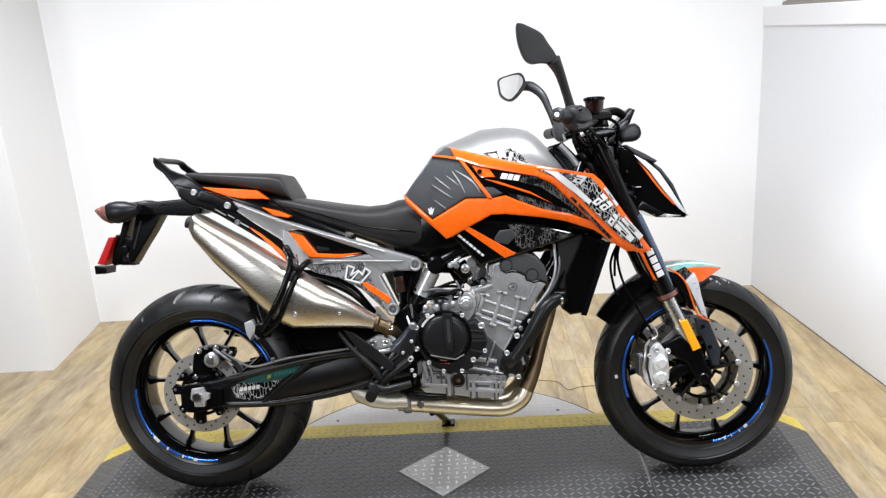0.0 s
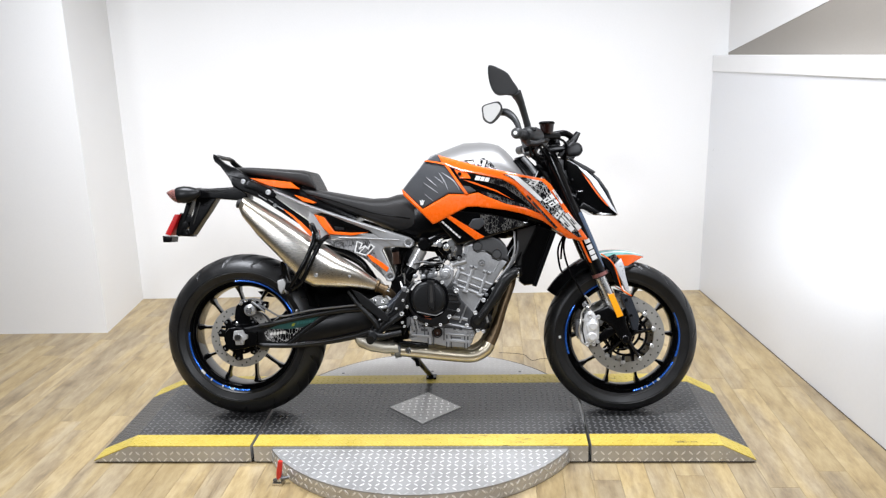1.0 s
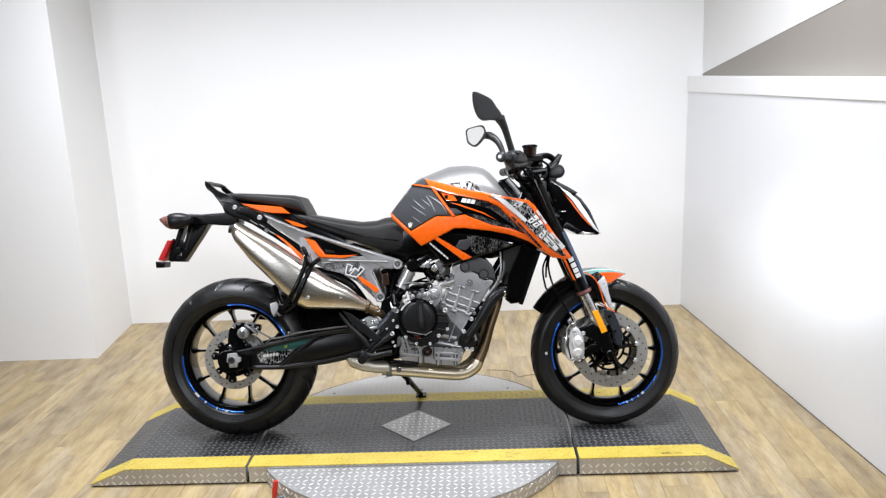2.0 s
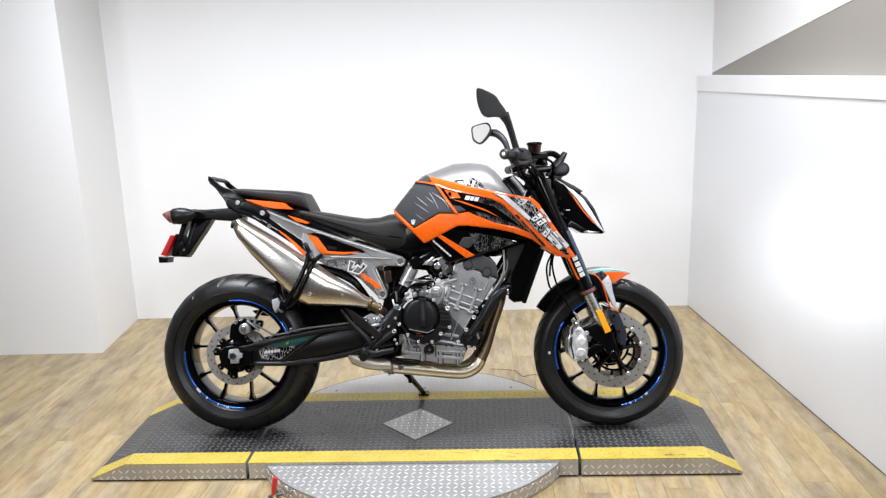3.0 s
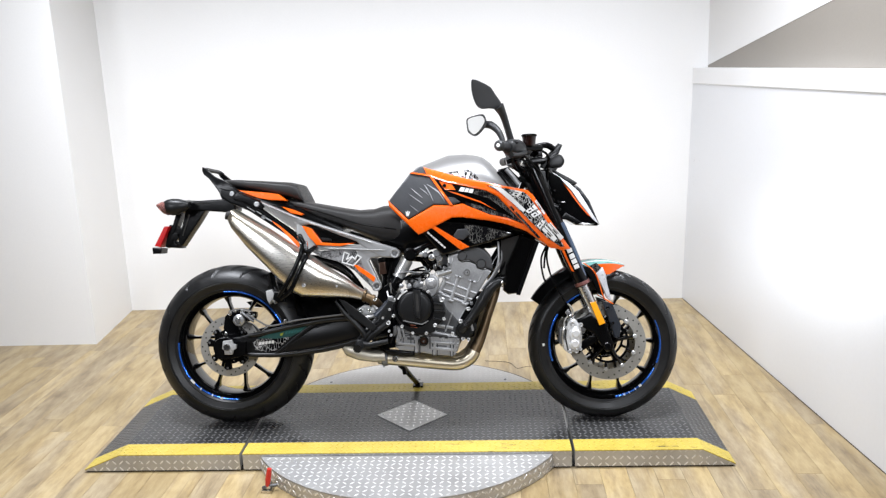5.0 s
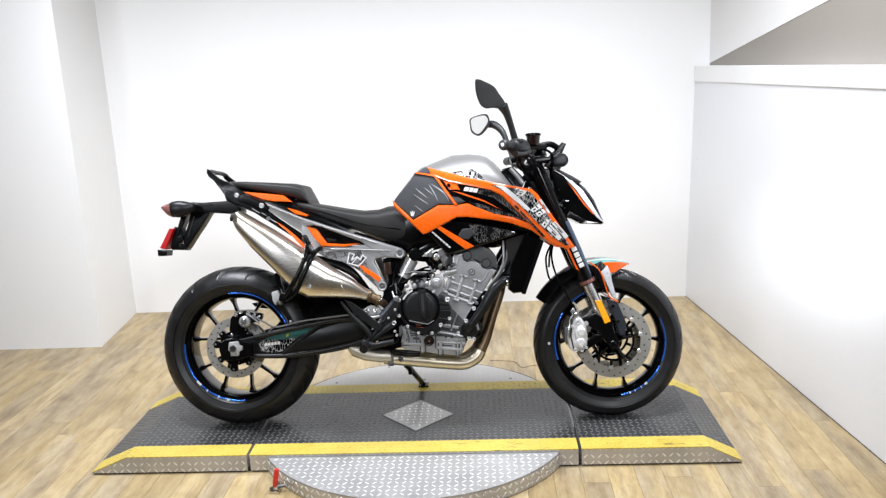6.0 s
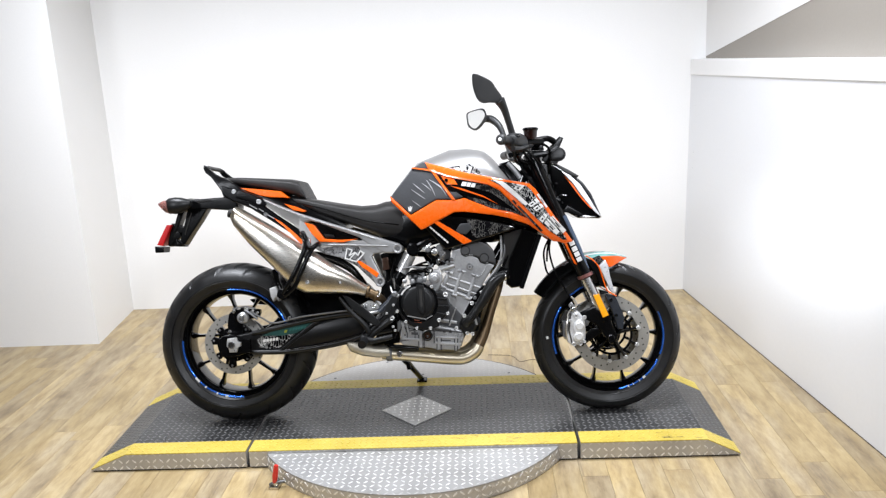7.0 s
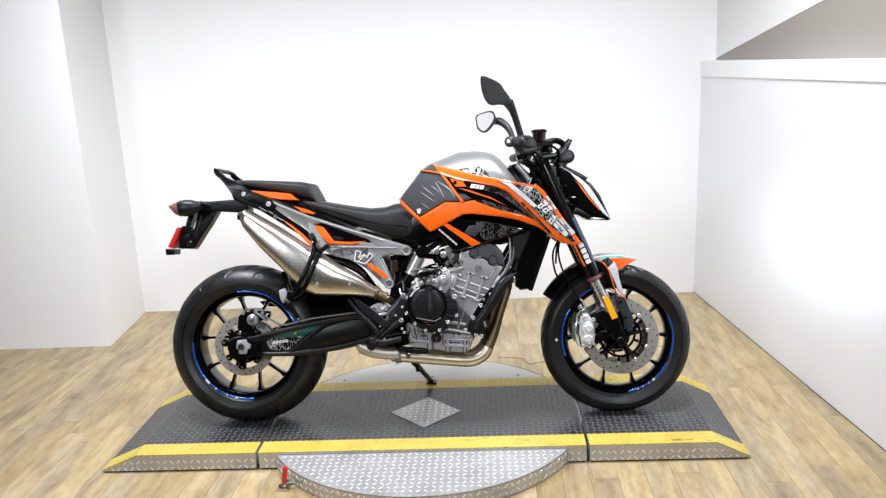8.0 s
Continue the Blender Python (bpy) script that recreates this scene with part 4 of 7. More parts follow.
part("header_pipe", tube([(-0.11, -0.03, 0.268), (0.15, -0.03, 0.242), (0.23, -0.02, 0.262), (0.275, 0.0, 0.335), (0.34, 0.05, 0.53), (0.325, 0.05, 0.60), (0.28, 0.05, 0.605)], 0.0245, 16), BRASSY, bike)
part("pipe_clamp", turned(moved(drum(0.03, -0.012, 0.012, 0.003, 24), 0, 0, 0), 90, "Z"), CASTD, hdr, at=(-0.085, -0.122, 0.266))
part("header_boss", drum(0.012, -0.146, -0.158, 0.003, 20), MACHINED, hdr, "white-tipped sensor plug", at=(-0.043, 0, 0.268))
hg = part("silencer_hanger", tube([(-0.385, -0.235, 0.740), (-0.368, -0.262, 0.705), (-0.392, -0.276, 0.635), (-0.428, -0.280, 0.570), (-0.460, -0.262, 0.525)], 0.0085, 10), PLASTIC, bike, "black tubular luggage guard")
part("guard_bar", tube([(-0.335, -0.235, 0.700), (-0.352, -0.268, 0.672), (-0.385, -0.280, 0.600), (-0.415, -0.276, 0.545), (-0.455, -0.260, 0.515)], 0.0085, 10), PLASTIC, hg)
part("guard_bar", tube([(-0.385, -0.225, 0.745), (-0.375, -0.26, 0.748), (-0.362, -0.262, 0.72)], 0.009, 10), PLASTIC, hg)
part("guard_bar", tube([(-0.335, -0.16, 0.700), (-0.328, -0.23, 0.704), (-0.345, -0.266, 0.690), (-0.36, -0.27, 0.70)], 0.009, 10), PLASTIC, hg)
part("guard_foot", plate([(-0.478, 0.545), (-0.445, 0.535), (-0.44, 0.505), (-0.465, 0.50), (-0.485, 0.515)], -0.262, -0.235, 0.005), PLASTIC, hg)
part("guard_arm", tube([(-0.51, -0.17, 0.605), (-0.495, -0.20, 0.57), (-0.47, -0.235, 0.525)], [0.014, 0.012, 0.010], 10), PLASTIC, hg)
part("guard_clamp", plate([(-0.515, 0.545), (-0.492, 0.552), (-0.478, 0.525), (-0.482, 0.495), (-0.492, 0.512), (-0.502, 0.495), (-0.512, 0.515)], -0.245, -0.20, 0.004), BRIGHT, hg, "bright alloy clamp")
part("hanger_plate", plate([(-0.375, 0.735), (-0.35, 0.73), (-0.345, 0.68), (-0.365, 0.65), (-0.385, 0.66)], -0.262, -0.245, 0.004), MACHINED, hg)

# silver subframe
BAR = [(-0.565, 0.893), (-0.488, 0.859), (-0.409, 0.824), (-0.313, 0.789), (-0.209, 0.753), (-0.145, 0.732), (-0.089, 0.713), (-0.029, 0.693), (-0.014, 0.680), (-0.017, 0.663), (-0.034, 0.656), (-0.084, 0.659),
       (-0.124, 0.680), (-0.163, 0.707), (-0.181, 0.723), (-0.250, 0.750), (-0.337, 0.786), (-0.366, 0.794), (-0.391, 0.790), (-0.413, 0.762), (-0.450, 0.789), (-0.495, 0.821), (-0.538, 0.855), (-0.564, 0.882)]


def rail_face(x, z):
    """The rail's flank turns under below a ridge that follows its upper edge."""
    ridge = 0.857 - 0.44 * (x + 0.488) if x < -0.409 else 0.812 - 0.355 * (x + 0.409)
    return 0.20 * max(0.0, ridge - 0.006 - z) * max(0.0, min(1.0, (-0.20 - x) / 0.2))


sub = mirrored("subframe", lambda: plate(BAR, -0.157, -0.118, 0.008, rail_face, 2), FRAMES, bike, "silver painted subframe")
LOWB = [(-0.409, 0.808), (-0.390, 0.788), (-0.365, 0.747), (-0.335, 0.711), (-0.245, 0.704), (-0.162, 0.713), (-0.083, 0.676), (-0.092, 0.661), (-0.128, 0.657), (-0.188, 0.689), (-0.319, 0.692), (-0.360, 0.684), (-0.386, 0.716), (-0.413, 0.758)]
mirrored("subframe_rail", lambda: plate(LOWB, -0.1555, -0.118, 0.007), FRAMES, sub)
LEG = [(-0.188, 0.693), (-0.092, 0.677), (-0.088, 0.660), (-0.124, 0.658), (-0.136, 0.647), (-0.111, 0.594), (-0.091, 0.549), (-0.099, 0.529), (-0.122, 0.533), (-0.150, 0.600), (-0.176, 0.663)]
mirrored("subframe_leg", lambda: plate(LEG, -0.1545, -0.118, 0.007), FRAMES, sub)
part("gusset_panel", plate([(-0.356, 0.688), (-0.188, 0.694), (-0.150, 0.660), (-0.113, 0.556), (-0.121, 0.538), (-0.194, 0.612), (-0.257, 0.648), (-0.322, 0.665)], -0.1515, -0.125, 0.003), CRACKG, sub, "grey panel with line graphic", smooth=False)
part("panel_stripe", plate([(-0.194, 0.634), (-0.179, 0.631), (-0.130, 0.598), (-0.110, 0.582), (-0.118, 0.566), (-0.150, 0.592), (-0.174, 0.608)], -0.1565, -0.150, 0.0005), ORANGE, sub, "orange stripe", smooth=False)
part("panel_print", bars([(-0.229, 0.683), (-0.210, 0.675), (-0.221, 0.655), (-0.199, 0.666), (-0.188, 0.654), (-0.179, 0.672), (-0.164, 0.661), (-0.195, 0.630), (-0.238, 0.644), (-0.229, 0.683)], 0.0038, -0.1565, -0.1505), WHITE, sub, "white angular outline print", smooth=False)
part("panel_print", bars([(-0.222, 0.640), (-0.200, 0.662)], 0.0034, -0.1565, -0.1505), WHITE, sub, smooth=False)
part("rail_ridge", tube([(-0.54, -0.1575, 0.878), (-0.42, -0.1580, 0.824), (-0.313, -0.1580, 0.783), (-0.209, -0.1580, 0.747), (-0.12, -0.1575, 0.716)], 0.0035, 10), FRAMES, sub, "bright upper edge of the rail")
part("rail_ridge", tube([(-0.30, -0.1555, 0.699), (-0.22, -0.1565, 0.695), (-0.14, -0.1570, 0.690), (-0.07, -0.1570, 0.686)], 0.0030, 10), FRAMES, sub)
part("under_strap", tube([(-0.42, -0.12, 0.660), (-0.385, -0.12, 0.660), (-0.347, -0.12, 0.655), (-0.288, -0.12, 0.640), (-0.230, -0.12, 0.608), (-0.195, -0.12, 0.572), (-0.170, -0.10, 0.535)], [0.012, 0.016, 0.018, 0.018, 0.016, 0.012, 0.009], 12), PLASTIC, sub, "black strap under the subframe")
part("window_insert", plate([(-0.389, 0.788), (-0.352, 0.776), (-0.315, 0.722), (-0.251, 0.716), (-0.186, 0.717), (-0.244, 0.706), (-0.334, 0.712), (-0.364, 0.745)], -0.1590, -0.130, 0.002), ORANGE, sub, "orange window surround", smooth=False)
part("window_mesh", plate([(-0.358, 0.780), (-0.340, 0.788), (-0.180, 0.725), (-0.168, 0.711), (-0.317, 0.712), (-0.338, 0.737)], -0.136, -0.110, 0.002), PLASTIC, sub, "black ribbed window", smooth=False)
for k in range(5):
    part("window_rib", plate([(-0.330 + 0.012 * k, 0.772 - 0.008 * k), (-0.285 + 0.016 * k, 0.755 - 0.008 * k), (-0.285 + 0.016 * k, 0.751 - 0.008 * k), (-0.330 + 0.012 * k, 0.768 - 0.008 * k)], -0.141, -0.134, 0.001), SATIN, sub, smooth=False)
part("window_lock", plate([(-0.318, 0.742), (-0.280, 0.736), (-0.278, 0.726), (-0.312, 0.726)], -0.146, -0.130, 0.003), MATT, sub)
for x, z in ((-0.034, 0.674), (-0.106, 0.549)):
    part("frame_boss", lathe([(0.0105, -0.150), (0.0105, -0.1610), (0.0125, -0.1625), (0.0165, -0.1625), (0.0185, -0.1600), (0.0185, -0.150)], 32), FRAMES, sub, at=(x, 0, z))
    part("boss_bolt", merged(drum(0.0085, -0.150, -0.1590, 0.001, 24), drum(0.0055, -0.158, -0.1612, 0.001, 6)), CASTD, sub, at=(x, 0, z))

# tail
tail = part("tail_unit", hull([(-0.73, 0.90, 0.955, 0.075), (-0.68, 0.875, 0.955, 0.10), (-0.58, 0.855, 0.935, 0.118), (-0.45, 0.80, 0.895, 0.122), (-0.34, 0.76, 0.85, 0.115), (-0.24, 0.72, 0.80, 0.10)], 28, 3.2), PLASTIC, bike, "black tail unit")
SIDE = [(-0.720, 0.945), (-0.710, 0.908), (-0.679, 0.885), (-0.640, 0.868), (-0.60, 0.850), (-0.52, 0.797), (-0.44, 0.742), (-0.395, 0.705), (-0.365, 0.69), (-0.390, 0.765), (-0.46, 0.825), (-0.530, 0.858), (-0.587, 0.890), (-0.665, 0.930)]
mirrored("tail_side", lambda: plate(SIDE, -0.142, -0.10, 0.008), PLASTIC, tail, "black side cover")
part("tail_flash", plate([(-0.640, 0.932), (-0.536, 0.920), (-0.484, 0.913), (-0.450, 0.886), (-0.520, 0.891), (-0.562, 0.899), (-0.606, 0.916)], -0.140, -0.11, 0.003), ORANGE, tail, "orange tail flash", smooth=False)
part("tail_flash", plate([(-0.468, 0.864), (-0.423, 0.850), (-0.386, 0.833), (-0.392, 0.828), (-0.434, 0.838)], -0.150, -0.11, 0.003), ORANGE, tail, "orange tail flash", smooth=False)
part("tail_flash", plate([(-0.511, 0.812), (-0.479, 0.791), (-0.443, 0.760), (-0.398, 0.716), (-0.408, 0.704), (-0.439, 0.738), (-0.475, 0.777), (-0.499, 0.797)], -0.146, -0.12, 0.003), ORANGE, tail, "thin orange lower flash", smooth=False)
for x, z, l in ((-0.605, 0.868, 0.030), (-0.568, 0.850, 0.018), (-0.545, 0.832, 0.035)):
    part("tail_print", plate([(x, z), (x + l, z - l * 0.62), (x + l, z - l * 0.62 - 0.004), (x, z - 0.004)], -0.1435, -0.141, 0.0), GREYD, tail, "small pale print", smooth=False)
bolt(tail, -0.664, -0.140, 0.918, 0.011, CAST)
bolt(tail, -0.562, -0.160, 0.875, 0.011, CAST)
bolt(tail, -0.542, -0.142, 0.825, 0.009, CASTD)
RAIL = [(-0.790, 1.029), (-0.777, 1.023), (-0.760, 1.006), (-0.741, 0.990), (-0.719, 0.979), (-0.699, 0.972), (-0.672, 0.954), (-0.640, 0.930), (-0.630, 0.895), (-0.665, 0.900), (-0.711, 0.900), (-0.715, 0.916), (-0.732, 0.943), (-0.761, 0.980), (-0.783, 0.998), (-0.791, 1.014)]
mirrored("grab_rail", lambda: plate(RAIL, -0.122, -0.100, 0.005, lambda x, z: 0.20 * max(0.0, z - 0.95), 1), PLASTIC, tail, "black passenger grab rail")
part("grab_bridge", tube([(-0.775, -0.098, 1.012), (-0.784, -0.070, 1.020), (-0.786, 0.0, 1.020), (-0.784, 0.070, 1.020), (-0.775, 0.098, 1.012)], 0.0085, 12), MATT, tail, "black crossbar of the grab rail")
part("rail_foot", plate([(-0.640, 0.925), (-0.600, 0.912), (-0.560, 0.893), (-0.540, 0.880), (-0.530, 0.864), (-0.545, 0.852), (-0.572, 0.858), (-0.610, 0.880), (-0.655, 0.895)], -0.160, -0.125, 0.007), PLASTIC, tail, "black foot of the grab rail")
part("passenger_seat", hull([(-0.715, 0.957, 0.980, 0.065), (-0.66, 0.945, 0.978, 0.095), (-0.55, 0.922, 0.970, 0.112), (-0.45, 0.897, 0.962, 0.118), (-0.418, 0.885, 0.954, 0.115), (-0.404, 0.882, 0.926, 0.112), (-0.390, 0.880, 0.892, 0.108)], 32, 3.6), VINYL, bike, "black vinyl passenger seat")
seat = part("rider_seat", hull([(-0.50, 0.870, 0.902, 0.085), (-0.45, 0.858, 0.897, 0.100), (-0.40, 0.845, 0.886, 0.115), (-0.33, 0.812, 0.873, 0.130), (-0.25, 0.782, 0.857, 0.138), (-0.18, 0.752, 0.846, 0.136), (-0.12, 0.725, 0.849, 0.128), (-0.085, 0.708, 0.860, 0.122), (-0.05, 0.702, 0.862, 0.118), (0.0, 0.702, 0.83, 0.115), (0.05, 0.715, 0.78, 0.11)], 36, 3.2), VINYL, bike, "black vinyl rider seat")
part("seat_seam", tube([(-0.43, -0.113, 0.868), (-0.33, -0.136, 0.842), (-0.25, -0.142, 0.815), (-0.17, -0.141, 0.79), (-0.09, -0.128, 0.775), (-0.03, -0.118, 0.765)], 0.0022, 6), PLASTIC, seat)

# number plate holder, lamps
mud = part("tail_bracket", plate([(-0.905, 0.903), (-0.868, 0.898), (-0.739, 0.903), (-0.68, 0.912), (-0.68, 0.855), (-0.712, 0.849), (-0.807, 0.858), (-0.871, 0.861), (-0.905, 0.860)], -0.046, 0.046, 0.006), PLASTIC, bike, "black plate holder arm")
part("bracket_slot", plate([(-0.86, 0.895), (-0.80, 0.897), (-0.765, 0.884), (-0.84, 0.880)], -0.046, -0.03, 0.003), GAP, mud, smooth=False)
part("plate_holder", plate([(-0.887, 0.866), (-0.805, 0.862), (-0.842, 0.806), (-0.869, 0.770), (-0.906, 0.717), (-0.926, 0.724), (-0.918, 0.762), (-0.901, 0.813)], -0.035, 0.025, 0.006), PLASTIC, mud, "black plate holder")
part("holder_strut", plate([(-0.924, 0.862), (-0.900, 0.862), (-0.930, 0.789), (-0.945, 0.760), (-0.955, 0.770)], -0.034, 0.020, 0.004), PLASTIC, mud)
part("holder_hook", plate([(-0.948, 0.768), (-0.928, 0.772), (-0.918, 0.752), (-0.932, 0.741), (-0.943, 0.743), (-0.947, 0.729), (-0.963, 0.712), (-0.975, 0.717), (-0.957, 0.741)], -0.034, 0.010, 0.003), PLASTIC, mud)
part("plate_lug", tube([(-0.930, -0.034, 0.735), (-0.918, -0.034, 0.722), (-0.906, -0.034, 0.722)], 0.006, 8), PLASTIC, mud)
part("holder_groove", rib(-0.872, 0.845, -0.902, 0.760, 0.005, -0.0372, -0.030, 0.001), GAP, mud, smooth=False)
part("tail_lamp", hull([(-0.955, 0.862, 0.888, 0.02), (-0.93, 0.850, 0.902, 0.05), (-0.88, 0.852, 0.905, 0.055), (-0.85, 0.865, 0.895, 0.04)], 24, 2.4), PLASTIC, mud, "gloss black tail lamp shell")
for y in (-0.10, 0.10):
    part("turn_signal", hull([(-0.957, 0.868, 0.884, 0.009), (-0.950, 0.854, 0.896, 0.021), (-0.934, 0.845, 0.905, 0.029), (-0.912, 0.841, 0.908, 0.032), (-0.888, 0.846, 0.906, 0.030), (-0.866, 0.858, 0.900, 0.022), (-0.850, 0.870, 0.892, 0.012)], 28, 2.2, y), MATT, mud, "round black rear turn signal")
for y in (-0.10, 0.10):
    part("signal_lens", oval_loft([((-0.980, 0.886), (-0.976, 0.876), 0.007, y), ((-0.968, 0.892), (-0.964, 0.862), 0.017, y), ((-0.955, 0.897), (-0.948, 0.848), 0.025, y), ((-0.940, 0.899), (-0.932, 0.842), 0.0285, y)], 20, 2.4), PINKL, mud, "pinkish clear lens")
part("signal_stalk", tube([(-0.90, -0.11, 0.875), (-0.90, 0.11, 0.875)], 0.011, 10), PLASTIC, mud)
part("red_reflector", plate([(-0.972, 0.800), (-0.951, 0.800), (-0.990, 0.716), (-1.014, 0.722)], -0.050, 0.020, 0.004), REDL, mud, "red plate reflector")
part("reflector_back", plate([(-0.958, 0.806), (-0.935, 0.803), (-0.905, 0.785), (-0.900, 0.765), (-0.925, 0.765), (-0.940, 0.748), (-0.935, 0.728), (-0.905, 0.722), (-0.905, 0.710), (-0.945, 0.712), (-0.978, 0.720)], -0.030, 0.01, 0.004), PLASTIC, mud)
part("reflector_foot", plate([(-1.024, 0.716), (-0.985, 0.712), (-0.988, 0.690), (-1.022, 0.690)], -0.050, 0.02, 0.004), PLASTIC, mud)

# -- engine --
# Crankcase colour is dark to stand in for shade between the covers.
eng = part("crankcase", plate([(-0.060, 0.42), (-0.04, 0.50), (0.02, 0.535), (0.10, 0.525), (0.19, 0.43), (0.225, 0.39), (0.215, 0.330), (0.19, 0.290), (0.10, 0.290), (-0.035, 0.306), (-0.045, 0.35)], -0.138, 0.150, 0.012), COVER_SHADE, bike, "cast alloy crankcase, darkened for the shade between covers")
part("oil_pan", skewed([(-0.036, 0.398), (-0.047, 0.313), (-0.033, 0.301), (0.045, 0.292), (0.099, 0.281), (0.180, 0.273), (0.203, 0.292), (0.214, 0.332), (0.204, 0.353), (0.126, 0.373)], -0.160, 0.14, 0.008), CAST, eng, "ribbed cast oil pan")
part("pan_rib", rib(-0.028, 0.328, 0.040, 0.321, 0.010, -0.167, -0.155), CAST, eng)
part("pan_rib", rib(0.098, 0.308, 0.196, 0.298, 0.011, -0.168, -0.155), CAST, eng)
part("pan_rib", rib(0.098, 0.330, 0.205, 0.322, 0.007, -0.166, -0.155), CAST, eng)
for x0, z0, x1, z1, w in ((0.043, 0.356, 0.041, 0.292, 0.011), (0.112, 0.334, 0.109, 0.282, 0.010), (0.177, 0.330, 0.1755, 0.276, 0.007), (-0.026, 0.390, -0.020, 0.345, 0.011), (-0.010, 0.380, -0.004, 0.350, 0.007), (0.192, 0.340, 0.186, 0.282, 0.008)):
    part("pan_rib", rib(x0, z0, x1, z1, w, -0.169, -0.155), CAST, eng)
# dark pads on the pan stand in for the shade in its pockets
for x, z, w, h in ((0.117, 0.3145, 0.040, 0.005), (0.168, 0.3085, 0.014, 0.005), (0.006, 0.342, 0.026, 0.010), (-0.014, 0.352, 0.012, 0.022), (0.128, 0.346, 0.010, 0.012), (0.150, 0.344, 0.012, 0.010)):
    part("pan_pocket", plate([(x, z + h), (x + w, z + h - 0.08 * w), (x + w, z - 0.08 * w), (x, z)], -0.1612, -0.150, 0.001), COVER_SHADE, eng)
# dark strokes laid on the pan, painting the shade between its ribs
for pts, w in (([(-0.018, 0.373), (-0.019, 0.341)], 0.0065), ([(-0.011, 0.327), (-0.008, 0.351), (-0.001, 0.357), (0.014, 0.359), (0.020, 0.353), (0.020, 0.327)], 0.0042), ([(-0.039, 0.319), (0.030, 0.3245)], 0.0045),
               ([(0.0545, 0.331), (0.053, 0.291)], 0.0058), ([(0.0335, 0.338), (0.0325, 0.295)], 0.0045), ([(0.0935, 0.350), (0.0925, 0.308)], 0.0050), ([(0.1035, 0.327), (0.1015, 0.280)], 0.0040), ([(0.1215, 0.327), (0.1200, 0.280)], 0.0045),
               ([(0.1705, 0.331), (0.1705, 0.276)], 0.0045), ([(0.1825, 0.328), (0.1805, 0.275)], 0.0035), ([(0.022, 0.362), (0.060, 0.366), (0.114, 0.358), (0.155, 0.353)], 0.0100)):
    part("pan_slot", bars(pts, w * 0.85, -0.1618, -0.150), COVER_SHADE, eng, smooth=False)
part("oil_filler", drum(0.0135, -0.160, -0.1700, 0.004, 24), COPPER, eng, "dark coppery sight plug", at=(0.069, 0, 0.337))
# small bright disc painted in as the plug's glint
part("filler_glint", drum(0.0045, -0.168, -0.1715, 0.001, 12), MACHINED, eng, at=(0.069, 0, 0.335))
part("filler_ring", lathe([(0.014, -0.155), (0.0195, -0.155), (0.0195, -0.172), (0.0165, -0.174), (0.014, -0.172)], 28, True), MATT, eng, "black plug collar", at=(0.069, 0, 0.337))
part("cylinder_block", skewed([(0.128, 0.545), (0.268, 0.497), (0.262, 0.470), (0.222, 0.420), (0.190, 0.375), (0.170, 0.330), (0.118, 0.338), (0.118, 0.385), (0.150, 0.413), (0.150, 0.462), (0.120, 0.505)], -0.136, 0.13, 0.008), CAST, eng, "grey cast cylinder block")
part("cylinder_head", skewed([(0.172, 0.664), (0.209, 0.672), (0.228, 0.655), (0.277, 0.630), (0.341, 0.598), (0.313, 0.557), (0.284, 0.511), (0.266, 0.489), (0.128, 0.530), (0.141, 0.566), (0.156, 0.598), (0.166, 0.627)], -0.142, 0.135, 0.009), CAST, eng, "grey cast cylinder head")
cov = part("valve_cover", plate([(0.208, 0.672), (0.238, 0.693), (0.281, 0.692), (0.310, 0.678), (0.332, 0.652), (0.342, 0.626), (0.340, 0.600), (0.318, 0.609), (0.299, 0.606), (0.281, 0.614), (0.277, 0.627), (0.255, 0.638), (0.239, 0.640), (0.223, 0.637), (0.209, 0.646)], -0.148, 0.12, 0.007), COVER_SHADE, eng, "dark grey valve cover")
for x, z in ((0.224, 0.657), (0.296, 0.626)):
    part("cover_boss", drum(0.0185, -0.146, -0.155, 0.004, 28), COVER_SHADE, cov, at=(x, 0, z))
part("cover_seam", bars([(0.209, 0.643), (0.223, 0.634), (0.239, 0.637), (0.255, 0.635), (0.276, 0.624), (0.280, 0.611), (0.299, 0.603), (0.318, 0.606), (0.340, 0.597)], 0.0035, -0.1445, -0.140), GAP, cov, smooth=False)
# flange lines across the cylinder, and the long studs that stand over them
for x0, z0, x1, z1, w, y in ((0.146, 0.563, 0.284, 0.508, 0.010, -0.1465), (0.136, 0.536, 0.270, 0.484, 0.009, -0.1450), (0.136, 0.514, 0.260, 0.464, 0.010, -0.1455)):
    part("block_flange", rib(x0, z0, x1, z1, w, y, -0.130, 0.0035), CAST, eng)
for x0, z0, x1, z1 in ((0.142, 0.549, 0.276, 0.497), (0.137, 0.525, 0.264, 0.474)):
    part("flange_joint", rib(x0, z0, x1, z1, 0.0028, -0.1375, -0.130, 0.0004), GAP, eng, smooth=False)
for x0, z0, x1, z1 in ((0.207, 0.578, 0.176, 0.488), (0.258, 0.559, 0.227, 0.473), (0.158, 0.574, 0.136, 0.520)):
    stud = part("stud_tower", rib(x0, z0, x1, z1, 0.012, -0.1495, -0.130, 0.004), CAST, eng)
    part("stud_head", rib(x0 - 0.014, z0 + 0.005, x0 + 0.015, z0 - 0.004, 0.009, -0.1520, -0.135, 0.003), CAST, stud)
    part("stud_nut", drum(0.0052, -0.1515, -0.1550, 0.001, 6), MACHINED, stud, at=(x0, 0, z0))
    part("stud_foot", rib(x1 - 0.010, z1 + 0.003, x1 + 0.010, z1 - 0.004, 0.010, -0.1505, -0.135, 0.003), CAST, stud)
